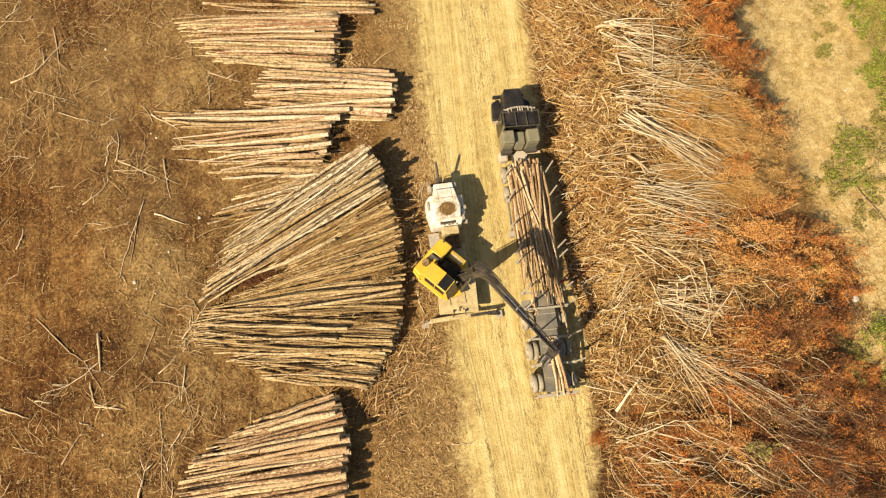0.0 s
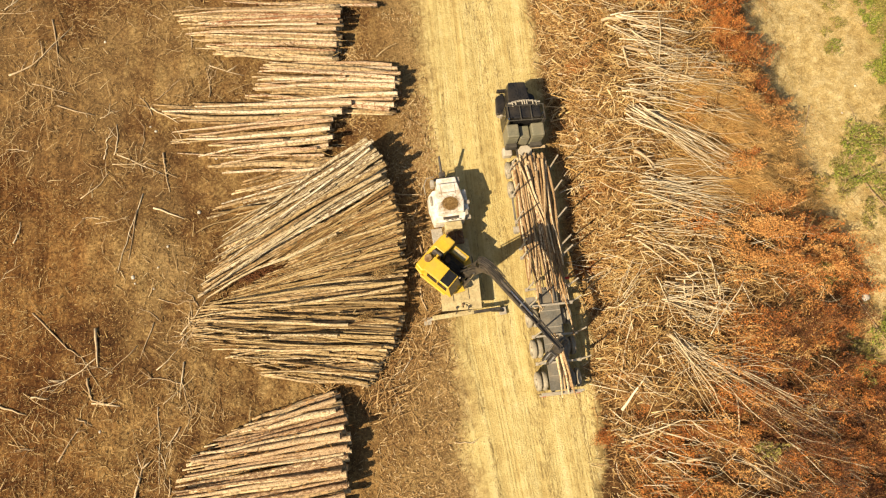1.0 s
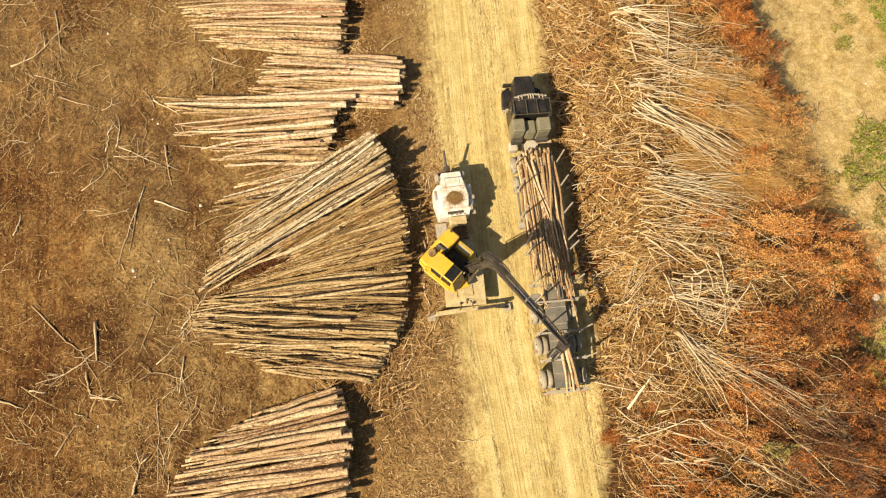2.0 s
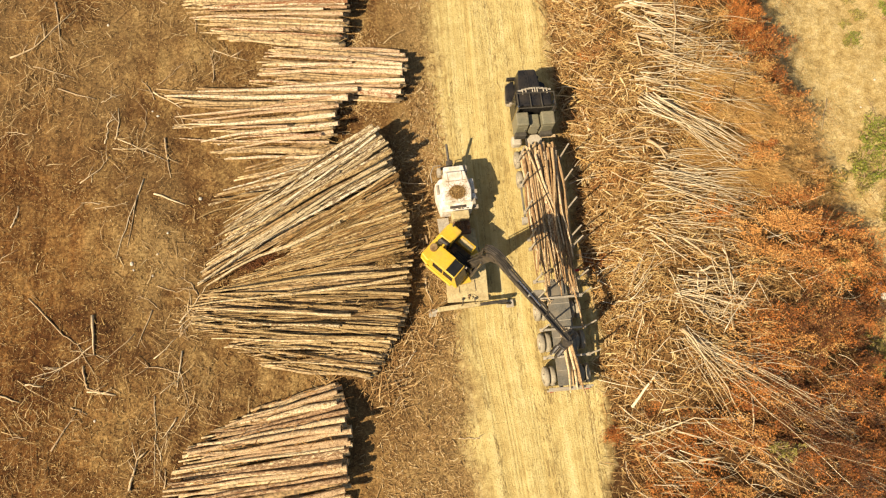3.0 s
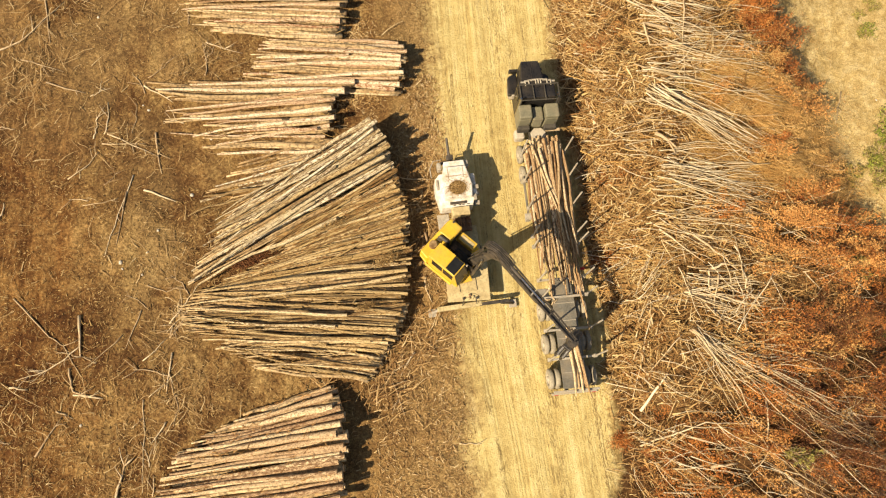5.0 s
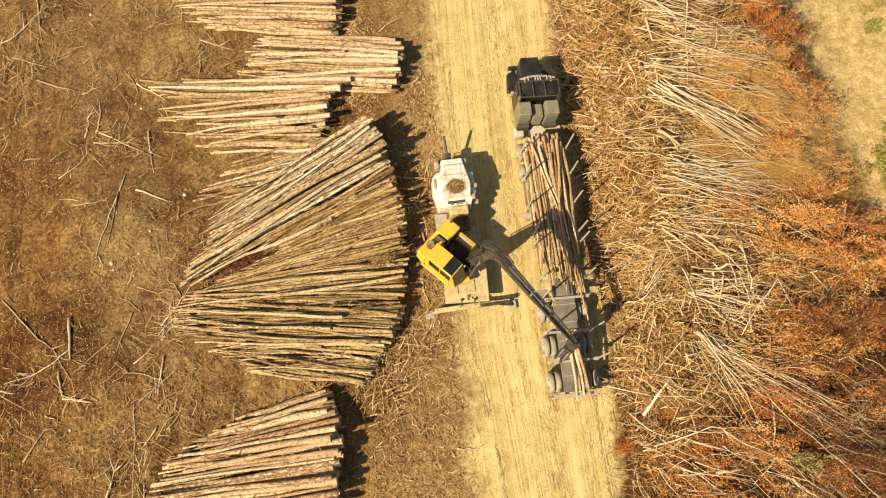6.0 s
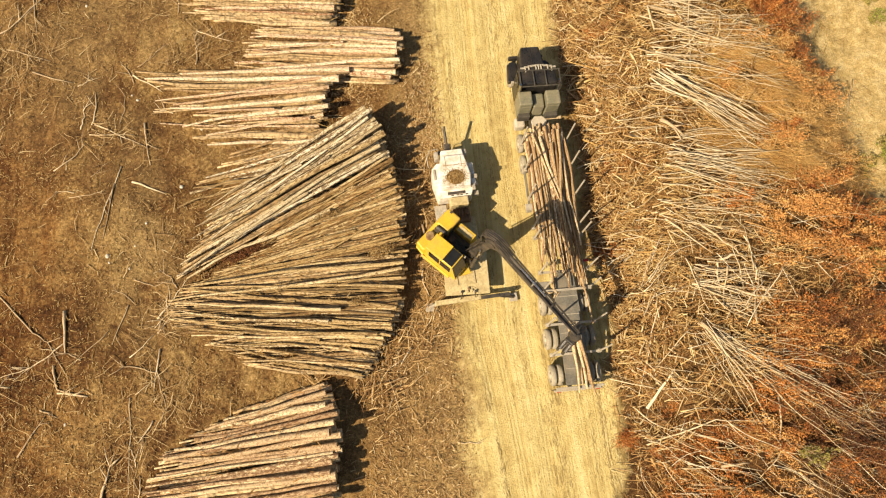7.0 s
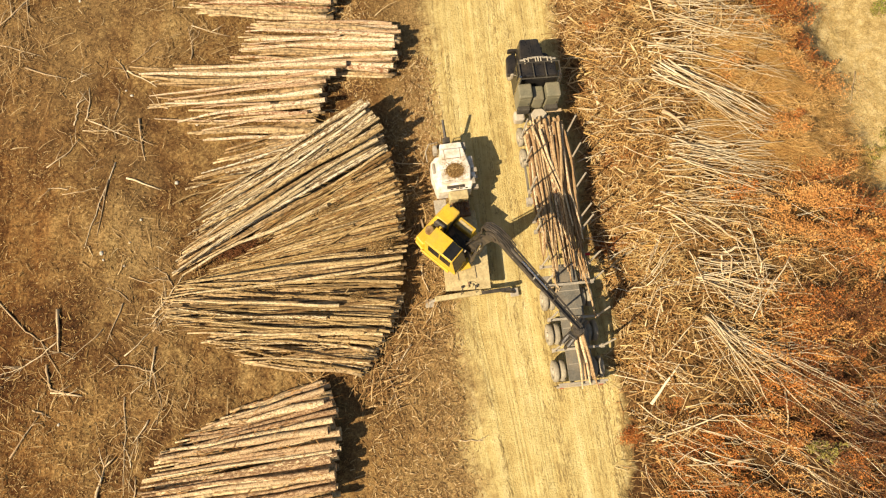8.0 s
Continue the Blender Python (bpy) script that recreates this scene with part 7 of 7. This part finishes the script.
on_heap("thick hooked stem on the heap", [(16.0, 20.1, 0.5), (14.6, 20.3, 0.6), (14.9, 19.3, 0.5), (16.4, 19.2, 0.5)], 0.08, BRANCH, 0)
on_heap("hooked pale stem in the nest", [(17.4, 7.35, 0.5), (16.5, 7.1, 0.55), (16.4, 6.4, 0.55), (16.5, 5.9, 0.5)], 0.07, BRANCH, 0)
on_heap("bleached bent stem in the nest", [(15.0, 6.0, 0.6), (17.4, 5.8, 0.6), (19.2, 5.4, 0.5)], 0.06, BRANCH, 1)
on_heap("thin straight stem across the nest", [(19.88, 6.83, 0.5), (17.18, 3.74, 0.6)], 0.035, BRANCH, 1)
on_heap("long stem slanting over the nest", [(18.1, 6.98, 0.6), (18.7, 5.1, 0.6)], 0.05, BRANCH, 0)
on_heap("upright-lying stem in the nest", [(16.83, 6.76, 0.7), (16.4, 4.72, 0.6)], 0.05, BRANCH, 0)
on_heap("long stem above the nest", [(14.2, 9.4, 0.5), (16.4, 7.5, 0.5)], 0.045, BRANCH, 1)
on_heap("curved stem above the nest", [(15.9, 8.94, 0.5), (17.3, 7.7, 0.6), (17.9, 6.9, 0.6)], 0.06, BRANCH, 1)
on_heap("long bleached stem reaching into the red leaves", [(14.9, 4.1, 0.6), (19.6, 0.6, 0.6), (22.8, -1.9, 0.4)], 0.06, BRANCH, 4)
on_heap("bleached stem reaching down the heap", [(15.0, 4.1, 0.7), (16.6, 1.6, 0.6), (17.9, -0.8, 0.5)], 0.055, BRANCH, 3)
on_heap("long arched stem on the heap", [(12.23, -1.22, 0.3), (15.1, -0.34, 0.5), (17.4, -0.58, 0.5)], 0.045, BRANCH, 4)
on_heap("thin stem beside the bright pole", [(14.56, 3.94, 0.5), (12.86, 2.15, 0.4)], 0.035, BRANCH, 1)
on_heap("thin arched stem at the road edge", [(10.9, 2.05, 0.3), (13.0, 1.3, 0.4), (14.46, 1.1, 0.5)], 0.032, BRANCH, 2)
on_heap("curved drooping stem on the heap", [(18.26, 0.54, 0.5), (18.16, -1.96, 0.5), (17.16, -3.11, 0.4)], 0.045, BRANCH, 2)
on_heap("broken pale stem in the heap", [(15.23, -2.41, 0.4), (16.63, -2.38, 0.4)], 0.09, BRANCH, 0)
on_heap("pale stem low on the heap", [(13.91, -3.15, 0.3), (15.85, -3.4, 0.4)], 0.07, BRANCH, 1)
on_heap("thin stem low on the heap", [(13.77, -1.76, 0.3), (12.76, -3.2, 0.3)], 0.035, BRANCH, 1)
on_heap("brown pole beside the trailer", [(13.48, 5.02, 0.3), (12.21, 1.06, 0.2)], 0.04, BRANCH, 1)
on_heap("short pale forked stump on the heap", [(14.6, 14.4, 0.6), (15.6, 13.4, 0.6)], 0.11, BRANCH, 2)
on_heap("dark bare stem on the far dirt", [(29.33, 18.94, 0.1), (28.31, 16.66, 0.1)], 0.035, BRANCH_DARK, 2)
on_heap("dark bare stem fallen on the far dirt", [(31.87, 13.3, 0.2), (33.23, 10.59, 0.2)], 0.06, BRANCH_DARK, 1)
on_heap("pale straight stem on the far dirt", [(29.12, 6.0, 0.1), (30.57, 3.05, 0.2)], 0.045, BRANCH, 0)
on_heap("thin dark twig on the far dirt", [(32.39, 17.53, 0.1), (32.05, 19.01, 0.1)], 0.025, BRANCH_DARK, 1)


# ---- green growth at the far side ----
def bush(x, y, size, height, mat, label, seed, count=900, leaf=0.06):
    rng = random.Random(seed)
    b = tagged(new("bush"), label, "bush", "bushes at the far edge")
    g = float(surface(x, y))
    b.matrix_basis = pose(x, y, g)
    tips = []
    for k in range(9):
        a = k * 2.4 + rng.uniform(-0.4, 0.4)
        rr = size * rng.uniform(0.35, 0.95)
        p1 = Vector((math.cos(a) * rr * 0.5, math.sin(a) * rr * 0.5, height * rng.uniform(0.4, 0.7)))
        p2 = Vector((math.cos(a) * rr, math.sin(a) * rr, height * rng.uniform(0.45, 1.0)))
        part("stem", bm_tube(B(), [(0, 0, -0.05), p1, p2], [0.035, 0.022, 0.008], 5), BRANCH_DARK, b)
        tips += [p1, p2, (p1 + p2) / 2]
    knots = np.array([tuple(p) for p in tips]) + RNG.normal(0, 1, (len(tips), 3)) * np.array([0.18, 0.18, 0.10]) * size
    pick = RNG.integers(0, len(tips), count)
    c = knots[pick] + RNG.normal(0, 1, (count, 3)) * np.array([0.13, 0.13, 0.09]) * min(size, 1.1)
    c[:, 2] = np.maximum(c[:, 2], 0.05)
    lv = leaves("foliage", c, RNG.uniform(leaf * 0.6, leaf * 1.3, count), mat, "", "")
    for key in ("category", "kind", "label"):
        if key in lv:
            del lv[key]
    lv.parent = b
    return b


GREEN, OLIVE = "leafy green bush on pale dirt", "low olive-green bush among dry leaves"
grow = random.Random(61)


def thicket(x0, x1, y0, y1, n, size, height, mat, label, dense=1.0):
    """Some bushes of about one size over a patch."""
    for k in range(n):
        x, y = x0 + (x1 - x0) * ((k * 0.618) % 1), y0 + (y1 - y0) * (k + grow.random()) / n
        s = size * grow.uniform(0.6, 1.35)
        bush(x + grow.uniform(-0.4, 0.4), y, s, height * grow.uniform(0.6, 1.2), mat if k % 3 else LEAF_OLIVE, label if k % 3 else OLIVE, grow.randrange(9999), int(dense * (430 * s * s + 130)), 0.062)


thicket(34.4, 37.5, 17.0, 29.0, 17, 1.2, 1.4, LEAF_GREEN, GREEN, 2.2)
thicket(30.6, 34.0, 14.3, 16.9, 8, 0.85, 0.9, LEAF_GREEN, GREEN)
thicket(30.2, 33.6, 12.6, 14.2, 6, 0.75, 0.8, LEAF_GREEN, GREEN)
thicket(28.2, 29.6, 12.9, 14.0, 3, 0.55, 0.5, LEAF_OLIVE, OLIVE)
thicket(31.4, 33.6, 10.6, 12.2, 4, 0.60, 0.4, LEAF_OLIVE, OLIVE)
thicket(31.9, 32.6, 22.7, 23.4, 2, 0.50, 0.5, LEAF_GREEN, GREEN)
thicket(31.8, 33.8, 24.0, 26.5, 3, 0.55, 0.4, LEAF_OLIVE, OLIVE)
thicket(30.4, 33.2, -3.0, 5.0, 12, 1.05, 1.1, LEAF_GREEN, GREEN, 1.8)
thicket(27.6, 29.8, 0.6, 3.4, 6, 0.70, 0.6, LEAF_OLIVE, OLIVE)
thicket(26.4, 27.6, 6.8, 8.0, 3, 0.55, 0.5, LEAF_OLIVE, OLIVE)
thicket(19.3, 20.3, -2.4, -2.1, 3, 0.60, 0.8, LEAF_OLIVE, OLIVE)
thicket(17.2, 19.0, 16.4, 17.4, 2, 0.45, 0.4, LEAF_OLIVE, OLIVE)


# ---- stones ----
def stone(x, y, r, seed, label):
    rng = random.Random(seed)
    bm = B()
    bmesh.ops.create_icosphere(bm, subdivisions=2, radius=r)
    for v in bm.verts:
        k = 0.75 + 0.5 * float(vnoise(v.co.x / r * 1.3 + seed, v.co.y / r * 1.3 + v.co.z / r, 25))
        v.co = Vector((v.co.x * k * 1.2, v.co.y * k, v.co.z * k * 0.65))
    ob = new("stone", mesh_of("stone", bm, STONE, True))
    ob.matrix_basis = pose(x, y, float(terrain(x, y)) + r * 0.25, 0, 0, rng.uniform(0, 360))
    tagged(ob, label, "stone", "pale stones")


for i, (x, y, r) in enumerate(((29.96, 5.79, 0.40), (29.82, 6.52, 0.28), (29.5, 6.2, 0.2), (-12.3, 9.24, 0.10), (-12.1, 10.44, 0.09), (-13.4, 9.97, 0.16), (-13.3, 9.6, 0.08), (-15.3, 24.6, 0.11),
                               (-12.3, 18.6, 0.12), (-12.6, 18.9, 0.08), (-9.9, 13.5, 0.15), (-8.9, 16.7, 0.13), (-15.0, 1.9, 0.10), (-11.6, 11.6, 0.10), (33.0, 20.2, 0.12), (31.6, 18.3, 0.10))):
    stone(x, y, r * 0.62, i + 1, "pale rounded stone on the earth")
